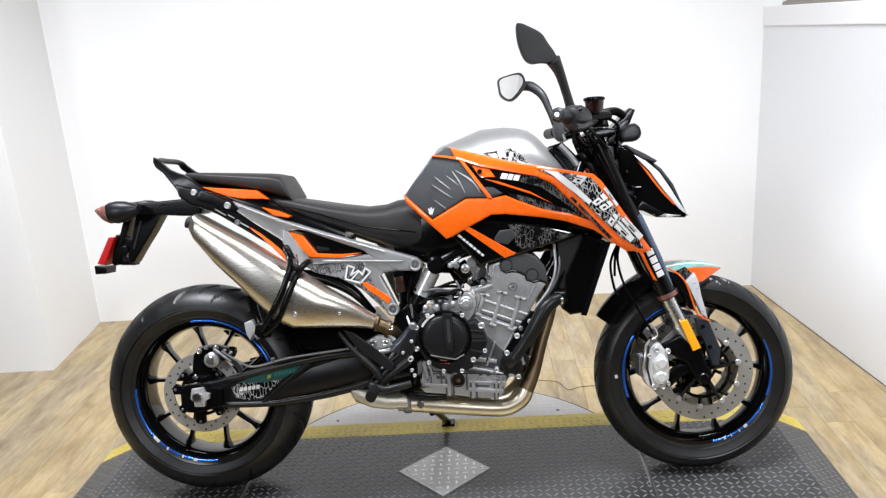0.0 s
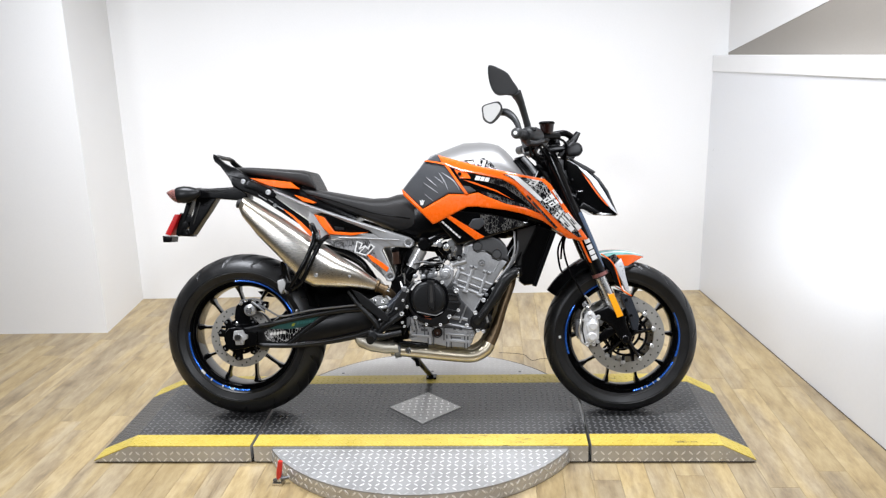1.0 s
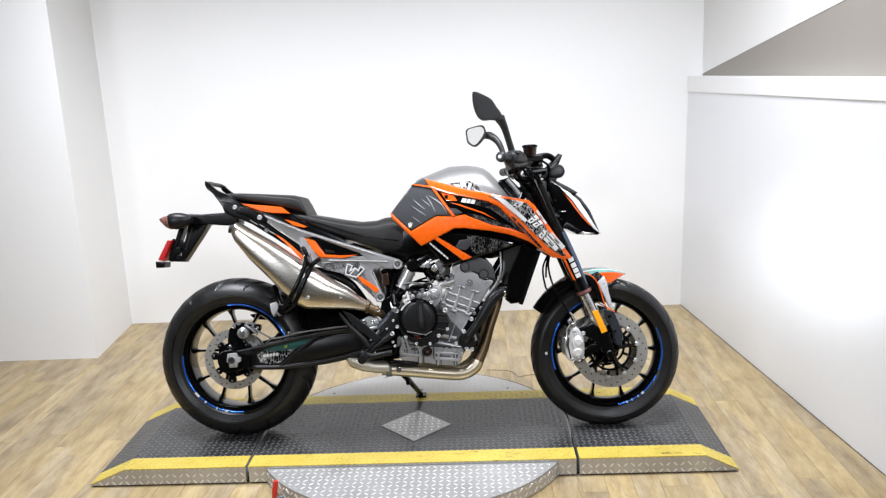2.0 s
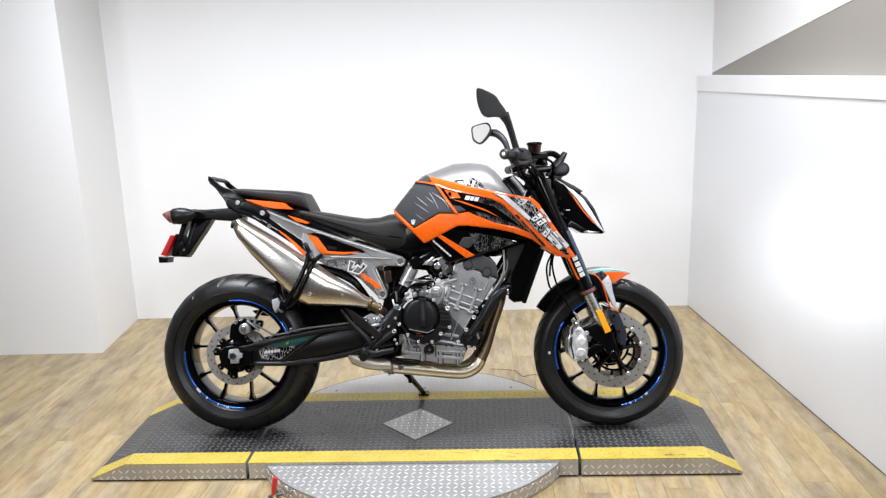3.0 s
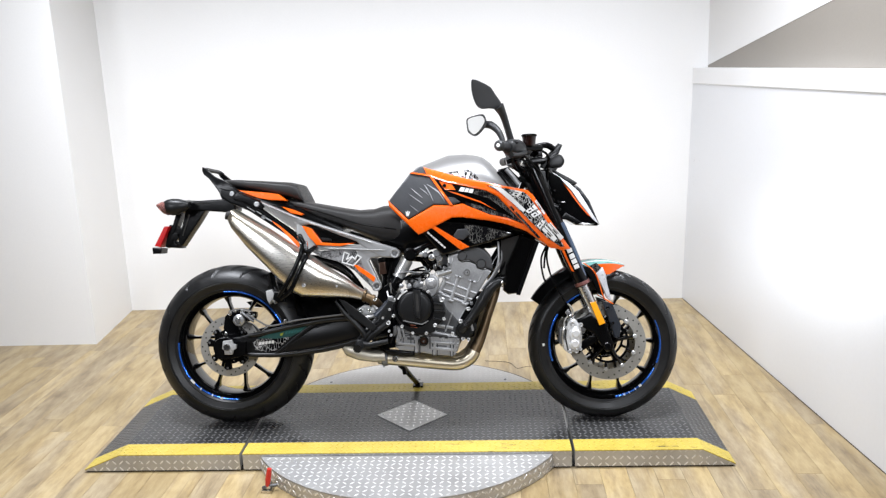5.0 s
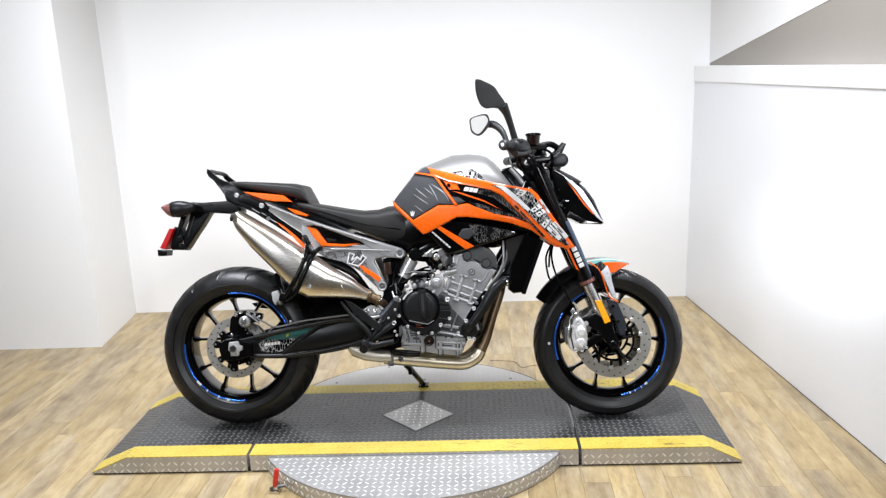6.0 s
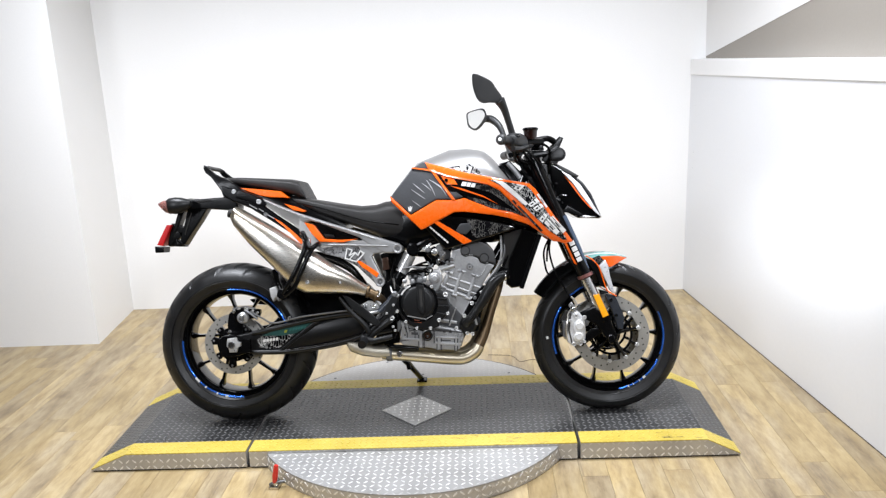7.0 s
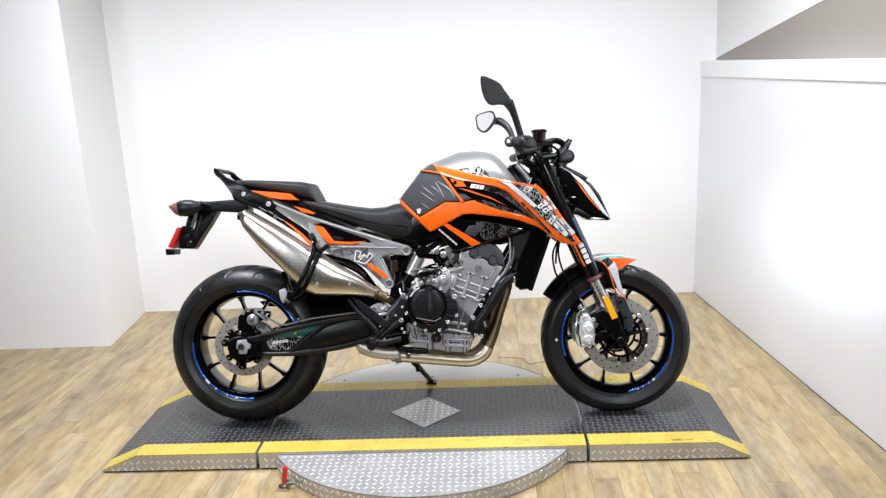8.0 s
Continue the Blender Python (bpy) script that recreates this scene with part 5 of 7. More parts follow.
for x0, z0, x1, z1, w in ((0.180, 0.438, 0.152, 0.368, 0.006), (0.236, 0.460, 0.205, 0.410, 0.006), (0.305, 0.596, 0.282, 0.556, 0.006), (0.190, 0.655, 0.176, 0.605, 0.005)):
    part("block_rib", rib(x0, z0, x1, z1, w, -0.1440, -0.130, 0.0025), CAST, eng)
part("block_foot", rib(0.122, 0.392, 0.152, 0.386, 0.014, -0.150, -0.130, 0.004), CAST, eng)
part("block_foot", rib(0.158, 0.386, 0.182, 0.380, 0.012, -0.148, -0.130, 0.004), CAST, eng)
part("foot_slot", rib(0.155, 0.392, 0.150, 0.340, 0.005, -0.1385, -0.130, 0.0005), GAP, eng, smooth=False)
part("head_plug", drum(0.0125, -0.140, -0.152, 0.004, 22), CAST, eng, "bright core plug", at=(0.240, 0, 0.594))
part("head_plug", drum(0.0055, -0.150, -0.154, 0.001, 6), MACHINED, eng, at=(0.240, 0, 0.594))
part("case_seam", bars([(-0.040, 0.372), (0.06, 0.356), (0.13, 0.352), (0.21, 0.345)], 0.003, -0.1635, -0.150), GAP, eng, smooth=False)
for x, z, y, r in ((0.140, 0.338, -0.160, 0.0085), (0.173, 0.333, -0.160, 0.0065), (0.062, 0.360, -0.165, 0.0075), (0.180, 0.362, -0.150, 0.0075), (-0.020, 0.334, -0.160, 0.006), (-0.030, 0.388, -0.160, 0.007), (0.198, 0.318, -0.160, 0.006)):
    bolt(eng, x, y, z, r)
part("starter_motor", turned(drum(0.026, -0.05, 0.05, 0.006, 26), 20, "Z"), CASTD, eng, at=(0.03, -0.06, 0.560))
part("gear_sensor", plate([(-0.05, 0.39), (-0.035, 0.40), (-0.030, 0.37), (-0.045, 0.355)], -0.170, -0.15, 0.004), CASTD, eng)
part("loom", tube([(-0.06, -0.14, 0.43), (-0.050, -0.165, 0.40), (-0.050, -0.165, 0.36), (-0.06, -0.16, 0.33)], 0.005, 8), PLASTIC, eng)
# clutch cover
cl = part("clutch_cover", plate([(-0.048, 0.478), (-0.040, 0.505), (-0.024, 0.524), (-0.001, 0.534), (0.036, 0.534), (0.066, 0.532), (0.086, 0.534), (0.098, 0.522), (0.106, 0.503), (0.126, 0.511), (0.141, 0.495), (0.153, 0.471), (0.158, 0.446), (0.151, 0.419), (0.132, 0.400), (0.117, 0.391), (0.115, 0.374), (0.089, 0.363), (0.061, 0.360), (0.029, 0.368), (0.003, 0.379), (-0.018, 0.398), (-0.037, 0.429), (-0.047, 0.453)], -0.186, -0.13, 0.010), MATT, bike, "matt black clutch cover")
part("cover_disc", lathe([(0.0, -0.2005), (0.050, -0.2000), (0.0590, -0.1975), (0.0635, -0.192), (0.0655, -0.184), (0.0655, -0.17)], 64), MATT, cl, "round raised cover", at=(0.040, 0, 0.466))
part("cover_shoulder", lathe([(0.0655, -0.184), (0.0680, -0.1895), (0.0735, -0.1895), (0.0765, -0.184)], 64), SATIN, cl, "stepped rim of the round cover", at=(0.040, 0, 0.466))
part("cover_spine", plate([(0.036, 0.536), (0.064, 0.534), (0.065, 0.470), (0.062, 0.424), (0.046, 0.432), (0.039, 0.450)], -0.2085, -0.18, 0.005), MATT, cl, "raised spine")
part("spine_hollow", plate([(0.046, 0.520), (0.056, 0.519), (0.058, 0.455), (0.048, 0.452)], -0.2092, -0.19, 0.001), GAP, cl)
part("cover_chord", bars([(-0.002, 0.419), (0.067, 0.404), (0.090, 0.416)], 0.0026, -0.2005, -0.185), CAST, cl, "bare metal line", smooth=False)
part("cover_arc", arc(0.0685, 0.0745, -0.1905, -0.180, 112, 152, 14), WHITE, cl, "white printed arc", at=(0.040, 0, 0.466))
part("cover_mark", plate([(0.021, 0.403), (0.050, 0.398), (0.048, 0.389), (0.023, 0.393)], -0.1885, -0.180, 0.001), RUST, cl, "small orange mark", smooth=False)
for x0, z0, x1, z1 in ((0.112, 0.482, 0.150, 0.476), (0.114, 0.452, 0.154, 0.450), (0.110, 0.425, 0.146, 0.416)):
    part("cover_fin", rib(x0, z0, x1, z1, 0.006, -0.193, -0.180, 0.002), MATT, cl)
part("cover_pocket", plate([(0.112, 0.474), (0.146, 0.468), (0.148, 0.458), (0.114, 0.460)], -0.1868, -0.170, 0.0005), GAP, cl, smooth=False)
for x, z, r in ((0.144, 0.494, 0.0105), (0.116, 0.398, 0.0085), (0.082, 0.368, 0.0070), (-0.040, 0.497, 0.0080), (-0.006, 0.530, 0.0070), (-0.042, 0.437, 0.0075), (-0.010, 0.396, 0.0070), (0.030, 0.370, 0.0065), (0.150, 0.422, 0.0070), (0.092, 0.526, 0.0070)):
    bolt(cl, x, -0.184, z, r, BRIGHT, 0.011)
thermo = part("thermostat_housing", plate(soft([(0.081, 0.569), (0.095, 0.586), (0.117, 0.586), (0.133, 0.562), (0.128, 0.534), (0.115, 0.513), (0.100, 0.504), (0.091, 0.532), (0.081, 0.546)], 3), -0.164, -0.12, 0.010), CAST, eng, "bright thermostat housing")
part("housing_cap", merged(drum(0.0205, -0.160, -0.170, 0.004, 28), drum(0.0125, -0.168, -0.174, 0.003, 24)), CAST, thermo, at=(0.104, 0, 0.556))
part("outlet_stub", tube([(0.128, -0.138, 0.587), (0.152, -0.139, 0.595), (0.180, -0.136, 0.602)], [0.0135, 0.0135, 0.0120], 20), CAST, eng, "cast outlet stub")
part("stub_lip", lathe([(0.0095, -0.003), (0.0150, -0.003), (0.0155, 0.0), (0.0150, 0.003), (0.0095, 0.003)], 24, True), BRIGHT, eng, at=(0.130, -0.146, 0.587))
part("outlet_stub", tube([(0.150, -0.140, 0.575), (0.176, -0.138, 0.578)], 0.0062, 14), CAST, eng)
# wiring and unions over the clutch cover
for x, z, r, m in ((0.018, 0.546, 0.011, CAST), (0.046, 0.548, 0.013, CASTD), (-0.012, 0.548, 0.0085, CAST), (0.066, 0.556, 0.008, BRIGHT), (0.030, 0.566, 0.007, CASTD), (0.008, 0.562, 0.006, BRIGHT)):
    part("loom_plug", merged(drum(r, -0.14, -0.162, 0.003, 20), drum(r * 0.5, -0.160, -0.168, 0.001, 6)), m, eng, at=(x, 0, z))
part("loom_block", plate([(0.040, 0.574), (0.064, 0.580), (0.070, 0.544), (0.046, 0.538)], -0.160, -0.13, 0.004), CASTD, eng, "grey connector block")
for pts, r, m in (([(0.005, -0.15, 0.580), (0.030, -0.165, 0.590), (0.070, -0.160, 0.586), (0.090, -0.150, 0.594)], 0.0034, PLASTIC), ([(-0.02, -0.15, 0.595), (0.02, -0.158, 0.602), (0.06, -0.158, 0.596), (0.088, -0.150, 0.600)], 0.0030, CASTD),
                  ([(0.055, -0.15, 0.585), (0.075, -0.165, 0.596), (0.096, -0.165, 0.592), (0.088, -0.16, 0.574), (0.066, -0.155, 0.568)], 0.0032, PLASTIC), ([(-0.030, -0.15, 0.560), (-0.005, -0.162, 0.572), (0.030, -0.162, 0.576), (0.060, -0.156, 0.566)], 0.0030, PLASTIC),
                  ([(0.078, -0.15, 0.620), (0.088, -0.158, 0.600), (0.080, -0.158, 0.580)], 0.0034, CASTD), ([(0.10, -0.15, 0.610), (0.086, -0.155, 0.594), (0.060, -0.155, 0.592), (0.024, -0.150, 0.598)], 0.0026, CASTD)):
    part("wire_loop", tube(pts, r, 8), m, eng)
part("injector_ring", lathe([(0.006, -0.15), (0.013, -0.15), (0.013, -0.172), (0.010, -0.174), (0.006, -0.174)], 24, True), MACHINED, eng, "bright banjo ring", at=(0.108, 0, 0.656))
part("injector_core", drum(0.0065, -0.150, -0.1715, 0.001, 14), CAST, eng, at=(0.108, 0, 0.656))
part("fuel_rail", tube([(0.060, -0.140, 0.662), (0.074, -0.146, 0.672), (0.094, -0.140, 0.688)], 0.0058, 10), MACHINED, eng, "bright fuel union")
part("fuel_ferrule", tube([(0.064, -0.145, 0.664), (0.071, -0.148, 0.669)], 0.0085, 12), BRIGHT, eng)
for k in range(5):
    part("hose_spring", turned(drum(0.0125, -0.0025, 0.0025, 0.001, 14), 52, "Z"), MACHINED if k in (1, 3) else CASTD, eng, at=(0.120 + 0.007 * k, -0.138, 0.618 + 0.005 * k))
# water pump and hoses
wp = part("water_pump", merged(drum(0.034, -0.14, -0.172, 0.010, 36), moved(drum(0.022, -0.14, -0.165, 0.006, 30), 0.026, 0, 0.012)), MATT, bike, "black water pump", at=(0.226, 0, 0.374))
for x, z, r in ((-0.014, 0.035, 0.0085), (-0.046, -0.012, 0.0075), (-0.005, -0.031, 0.0085), (0.015, -0.035, 0.0078), (0.017, 0.082, 0.0088), (0.056, 0.122, 0.0080)):
    bolt(wp, x, -0.166, z, r, BRIGHT, 0.012)
part("pump_spout", tube([(-0.008, -0.165, 0.004), (0.002, -0.176, 0.016), (0.012, -0.180, 0.030)], [0.019, 0.0165, 0.0150], 18), MATT, wp, "black pump spout")
part("pump_cover", plate([(0.196, 0.362), (0.205, 0.41), (0.240, 0.470), (0.282, 0.520), (0.310, 0.520), (0.292, 0.455), (0.270, 0.385), (0.262, 0.350), (0.235, 0.338), (0.21, 0.342)], -0.158, -0.12, 0.006), PLASTIC, wp, "black side cover").location = (-0.226, 0, -0.374)
part("cover_web", tube([(0.050, -0.160, 0.100), (0.036, -0.164, 0.072), (0.026, -0.164, 0.046), (0.028, -0.160, 0.018)], 0.006, 10), MATT, wp)
for x, z in ((0.262, 0.452), (0.270, 0.428), (0.255, 0.476)):
    part("hose_union", drum(0.007, -0.155, -0.168, 0.002, 14), CASTD, wp, at=(x - 0.226, 0, z - 0.374))
part("pump_stay", rib(0.250, 0.405, 0.258, 0.372, 0.010, -0.168, -0.15, 0.002), CAST, wp).location = (-0.226, 0, -0.374)
part("coolant_hose", tube([(0.392, -0.160, 0.552), (0.360, -0.172, 0.555), (0.330, -0.178, 0.535), (0.306, -0.180, 0.500), (0.287, -0.181, 0.468), (0.266, -0.181, 0.439), (0.243, -0.180, 0.409), (0.228, -0.172, 0.390)], [0.0165, 0.0185, 0.0205, 0.0215, 0.0200, 0.0165, 0.0150, 0.0150], 18), MATT, bike, "black coolant hose")
for k in range(11):
    t = k / 10
    part("hose_rib", turned(drum(0.0168, -0.0014, 0.0014, 0.0006, 18), 90, "X"), MATT, wp, at=(0.006 + 0.036 * t, -0.181, 0.020 + 0.047 * t)).rotation_euler = (0, radians(37), 0)
part("hose_clamp", turned(drum(0.0185, -0.004, 0.004, 0.001, 18), 90, "Z"), MACHINED, bike, at=(0.373, -0.168, 0.555))
part("clamp_screw", drum(0.004, -0.186, -0.194, 0.001, 8), MACHINED, bike, at=(0.373, 0, 0.556))
for y, o, m in ((-0.150, 0.0, CAST), (-0.145, 0.014, CASTD), (-0.14, 0.034, PLASTIC)):
    part("cable", tube([(0.362 + o, y, 0.71), (0.362 + o * 0.8, y - 0.01, 0.64), (0.340 + o * 0.6, y - 0.02, 0.585), (0.295 + o * 0.4, y - 0.02, 0.53)], 0.0042, 8), m, bike)
part("cable", tube([(0.41, -0.13, 0.70), (0.42, -0.15, 0.62), (0.40, -0.15, 0.56)], 0.004, 8), CASTD, bike)
# radiator
rad = part("radiator", plate([(0.445, 0.735), (0.505, 0.712), (0.432, 0.512), (0.395, 0.508), (0.375, 0.525), (0.39, 0.62)], -0.180, 0.180, 0.012), GLOSSB, bike, "black radiator with side shroud")
part("radiator_edge", plate([(0.50, 0.712), (0.516, 0.705), (0.440, 0.505), (0.425, 0.508)], -0.187, -0.160, 0.004), SATIN, rad)
part("radiator_core", plate([(0.372, 0.715), (0.46, 0.735), (0.40, 0.530), (0.370, 0.540)], -0.155, 0.155, 0.008), GAP, rad)
part("radiator_spout", turned(drum(0.022, -0.01, 0.04, 0.004, 20), 60, "Z"), PLASTIC, rad, at=(0.385, -0.165, 0.562))
# dark body between engine, tank and seat
part("airbox", hull([(-0.10, 0.70, 0.80, 0.09), (0.0, 0.66, 0.86, 0.12), (0.15, 0.69, 0.90, 0.13), (0.33, 0.68, 0.90, 0.13), (0.46, 0.70, 0.90, 0.09), (0.52, 0.74, 0.90, 0.05)], 28, 3.4), PLASTIC, bike, "black airbox and inner frame")
mirrored("frame_tube", lambda: tube([(0.46, -0.05, 0.93), (0.38, -0.12, 0.80), (0.20, -0.130, 0.72), (0.10, -0.125, 0.70), (0.024, -0.12, 0.668)], 0.017, 12), SATIN, bike, "black trellis frame tube")
mirrored("frame_tube", lambda: tube([(0.47, -0.05, 0.86), (0.40, -0.13, 0.72), (0.34, -0.135, 0.62)], 0.015, 12), SATIN, bike)
part("throttle_body", merged(turned(drum(0.026, -0.05, 0.02, 0.004, 24), 50, "Z"), moved(drum(0.015, -0.03, -0.06, 0.003, 20), 0.012, 0, 0.03)), CASTD, bike, "dark throttle body", at=(0.115, -0.10, 0.640))
for x, z, r in ((0.082, 0.665, 0.010), (0.135, 0.65, 0.014), (0.155, 0.612, 0.008), (0.17, 0.625, 0.007)):
    part("injector_part", drum(r, -0.12, -0.158, 0.003, 16), MACHINED if r > 0.013 else CASTD, bike, at=(x, 0, z))
part("intake_hose", tube([(0.09, -0.11, 0.66), (0.12, -0.12, 0.63), (0.15, -0.12, 0.60)], 0.024, 14), PLASTIC, bike)
# shock and linkage
part("shock_absorber", tube([(0.010, -0.115, 0.648), (-0.028, -0.115, 0.580)], 0.0245, 20), BRIGHT, bike, "silver shock reservoir")
part("shock_cap", tube([(-0.026, -0.115, 0.582), (-0.055, -0.115, 0.535), (-0.065, -0.115, 0.52)], [0.025, 0.024, 0.02], 16), PLASTIC, bike)
part("frame_knuckle", merged(drum(0.026, -0.10, -0.150, 0.008, 26)), PLASTIC, bike, "black round frame plug", at=(0.024, 0, 0.668))
part("inner_frame", plate([(-0.103, 0.655), (-0.041, 0.664), (-0.020, 0.652), (-0.052, 0.560), (-0.035, 0.530), (-0.049, 0.462), (-0.112, 0.422), (-0.128, 0.460), (-0.110, 0.525), (-0.094, 0.560)], -0.085, 0.085, 0.008), PLASTIC, bike, "black inner frame casting")
part("inner_frame", plate([(-0.008, 0.655), (0.058, 0.653), (0.141, 0.662), (0.175, 0.669), (0.160, 0.640), (0.128, 0.612), (0.080, 0.592), (0.058, 0.634), (0.010, 0.640)], -0.070, 0.070, 0.008), PLASTIC, bike)
part("pivot_plate", plate([(-0.105, 0.53), (-0.06, 0.56), (-0.03, 0.52), (-0.025, 0.44), (-0.045, 0.36), (-0.04, 0.31), (-0.10, 0.30), (-0.115, 0.36), (-0.09, 0.44)], -0.150, -0.115, 0.008), PLASTIC, bike, "black swingarm pivot plate")
part("reservoir", plate([(-0.100, 0.64), (-0.075, 0.645), (-0.070, 0.595), (-0.098, 0.590)], -0.135, -0.10, 0.006), COPPER, bike, "brown brake fluid reservoir")
part("reservoir_cap", plate([(-0.103, 0.655), (-0.072, 0.660), (-0.070, 0.642), (-0.102, 0.637)], -0.138, -0.098, 0.004), PLASTIC, bike)
for pts in ([(-0.085, -0.12, 0.595), (-0.085, -0.13, 0.56), (-0.105, -0.14, 0.50), (-0.12, -0.15, 0.47)], [(-0.05, -0.13, 0.64), (-0.062, -0.14, 0.58), (-0.058, -0.14, 0.53)], [(0.10, -0.13, 0.60), (0.04, -0.14, 0.605), (-0.03, -0.13, 0.595), (-0.06, -0.12, 0.62)], [(0.09, -0.12, 0.575), (0.03, -0.13, 0.58), (-0.04, -0.12, 0.565)], [(0.02, -0.14, 0.60), (0.06, -0.15, 0.615), (0.11, -0.14, 0.625), (0.14, -0.13, 0.66)]):
    part("cable", tube(pts, 0.0042, 8), PLASTIC, bike)
part("connector", tube([(-0.056, -0.145, 0.56), (-0.052, -0.145, 0.52)], 0.006, 8), MACHINED, bike)

# -- foot controls --
brk = part("footrest_bracket", plate([(-0.058, 0.500), (-0.035, 0.49), (-0.045, 0.455), (-0.052, 0.425), (-0.125, 0.385), (-0.165, 0.360), (-0.175, 0.335), (-0.190, 0.330), (-0.185, 0.350), (-0.155, 0.385), (-0.10, 0.425), (-0.085, 0.46)], -0.205, -0.165, 0.006), MATT, bike, "black footrest bracket")
part("heel_guard", plate([(-0.246, 0.508), (-0.218, 0.497), (-0.161, 0.454), (-0.105, 0.403), (-0.112, 0.384), (-0.133, 0.390), (-0.209, 0.452)], -0.215, -0.205, 0.003), MATT, brk, "matt black heel guard")
part("guard_rib", tube([(-0.258, -0.210, 0.500), (-0.218, -0.212, 0.446), (-0.165, -0.212, 0.392), (-0.150, -0.210, 0.362)], [0.005, 0.008, 0.010, 0.010], 10), MATT, brk)
part("brake_pedal", tube([(-0.178, -0.205, 0.340), (-0.138, -0.215, 0.331), (-0.10, -0.215, 0.337), (-0.062, -0.21, 0.344)], [0.017, 0.012, 0.011, 0.010], 12), MATT, brk, "black brake pedal")
part("footrest", tube([(-0.165, -0.20, 0.335), (-0.17, -0.27, 0.325)], 0.016, 12), MATT, brk, "black rubber footrest")
part("master_cylinder", tube([(-0.049, -0.190, 0.503), (-0.075, -0.190, 0.470), (-0.109, -0.190, 0.436)], [0.010, 0.0135, 0.0145], 14), DUSK, brk, "black rear brake cylinder")
part("pedal_stay", tube([(-0.160, -0.196, 0.328), (-0.122, -0.200, 0.367), (-0.080, -0.200, 0.398), (-0.058, -0.198, 0.416)], [0.010, 0.012, 0.013, 0.014], 12), MATT, brk)
part("push_rod", tube([(-0.10, -0.185, 0.44), (-0.135, -0.19, 0.395)], 0.005, 8), MACHINED, brk)
part("side_arm", tube([(-0.06, -0.165, 0.45), (-0.11, -0.19, 0.40), (-0.165, -0.20, 0.345)], 0.012, 10), MATT, brk)
for x, z, r in ((-0.060, 0.413, 0.0155), (-0.071, 0.342, 0.012), (-0.058, 0.381, 0.009), (-0.051, 0.366, 0.009), (-0.054, 0.463, 0.009), (-0.080, 0.432, 0.008), (-0.141, 0.394, 0.007), (-0.156, 0.379, 0.008)):
    bolt(brk, x, -0.203, z, r * 0.62, BRIGHT, 0.011)
part("cable_end", tube([(-0.066, -0.17, 0.530), (-0.060, -0.18, 0.512), (-0.053, -0.186, 0.500)], [0.0025, 0.0035, 0.004], 10), BRIGHT, brk, "pale cable end")
part("cylinder_cap", drum(0.011, -0.175, -0.203, 0.003, 18), CASTD, brk, at=(-0.049, 0, 0.503))
st = part("side_stand", tube([(-0.05, 0.12, 0.20), (-0.03, 0.19, 0.155), (0.002, 0.318, 0.080)], [0.015, 0.012, 0.011], 12), SATIN, bike, "black side stand, folded out")
part("stand_foot", moved(turned(prism([(-0.022, -0.02), (0.022, -0.02), (0.022, 0.02), (-0.022, 0.02)], -0.005, 0.006, 0.002), -168, "X"), 0.003, 0.323, 0.0744), SATIN, st)
part("stand_lug", tube([(-0.06, 0.10, 0.215), (-0.04, 0.12, 0.185), (-0.035, 0.13, 0.16)], 0.01, 8), SATIN, st)
part("under_bracket", tube([(-0.09, -0.13, 0.31), (-0.07, -0.15, 0.298), (-0.02, -0.15, 0.292), (0.03, -0.14, 0.288)], 0.010, 10), PLASTIC, bike)


# -- tank and shrouds --
def flare(x, z):
    """How far the side panels stand out from the middle."""
    s = max(0.0, min(1.0, (x - 0.0) / 0.38))
    out = -0.045 * s * s * (3 - 2 * s)
    if x > 0.42:
        out += 0.30 * (x - 0.42)
    return out + 0.32 * max(0.0, z - 0.90) + 0.10 * max(0.0, 0.80 - z)


TANK = [(-0.02, 0.78, 0.90, 0.10), (0.01, 0.78, 0.965, 0.125), (0.045, 0.78, 1.008, 0.145), (0.085, 0.78, 1.022, 0.158), (0.129, 0.78, 1.038, 0.166), (0.173, 0.78, 1.054, 0.168), (0.241, 0.79, 1.056, 0.166), (0.284, 0.80, 1.050, 0.162), (0.310, 0.81, 1.042, 0.158), (0.338, 0.82, 1.020, 0.152), (0.364, 0.84, 0.990, 0.145), (0.386, 0.86, 0.960, 0.132), (0.405, 0.88, 0.934, 0.11)]


def tank_side(x, z):
    """The near flank of the tank, as hull() makes it."""
    i = max(0, min(len(TANK) - 2, sum(1 for t in TANK if t[0] <= x) - 1))
    f = max(0.0, min(1.0, (x - TANK[i][0]) / (TANK[i + 1][0] - TANK[i][0])))
    _, low_z, high_z, w = (p + (q - p) * f for p, q in zip(TANK[i], TANK[i + 1]))
    up = min(0.999, abs(2 * (z - low_z) / (high_z - low_z) - 1))
    return -w * (1 - up ** 2.25) ** (1 / 2.25)


tank = part("fuel_tank", hull(TANK, 64, 2.25), SILVER, bike, "brushed silver fuel tank")
part("tank_graphic", plate([(0.179, 0.978), (0.225, 0.982), (0.257, 0.988), (0.282, 0.967), (0.301, 0.942), (0.312, 0.927), (0.270, 0.935), (0.215, 0.953)], -0.0022, 0.012, 0.0005, tank_side, 4), CRACKW, tank, "black and white angular tank decal", smooth=False)
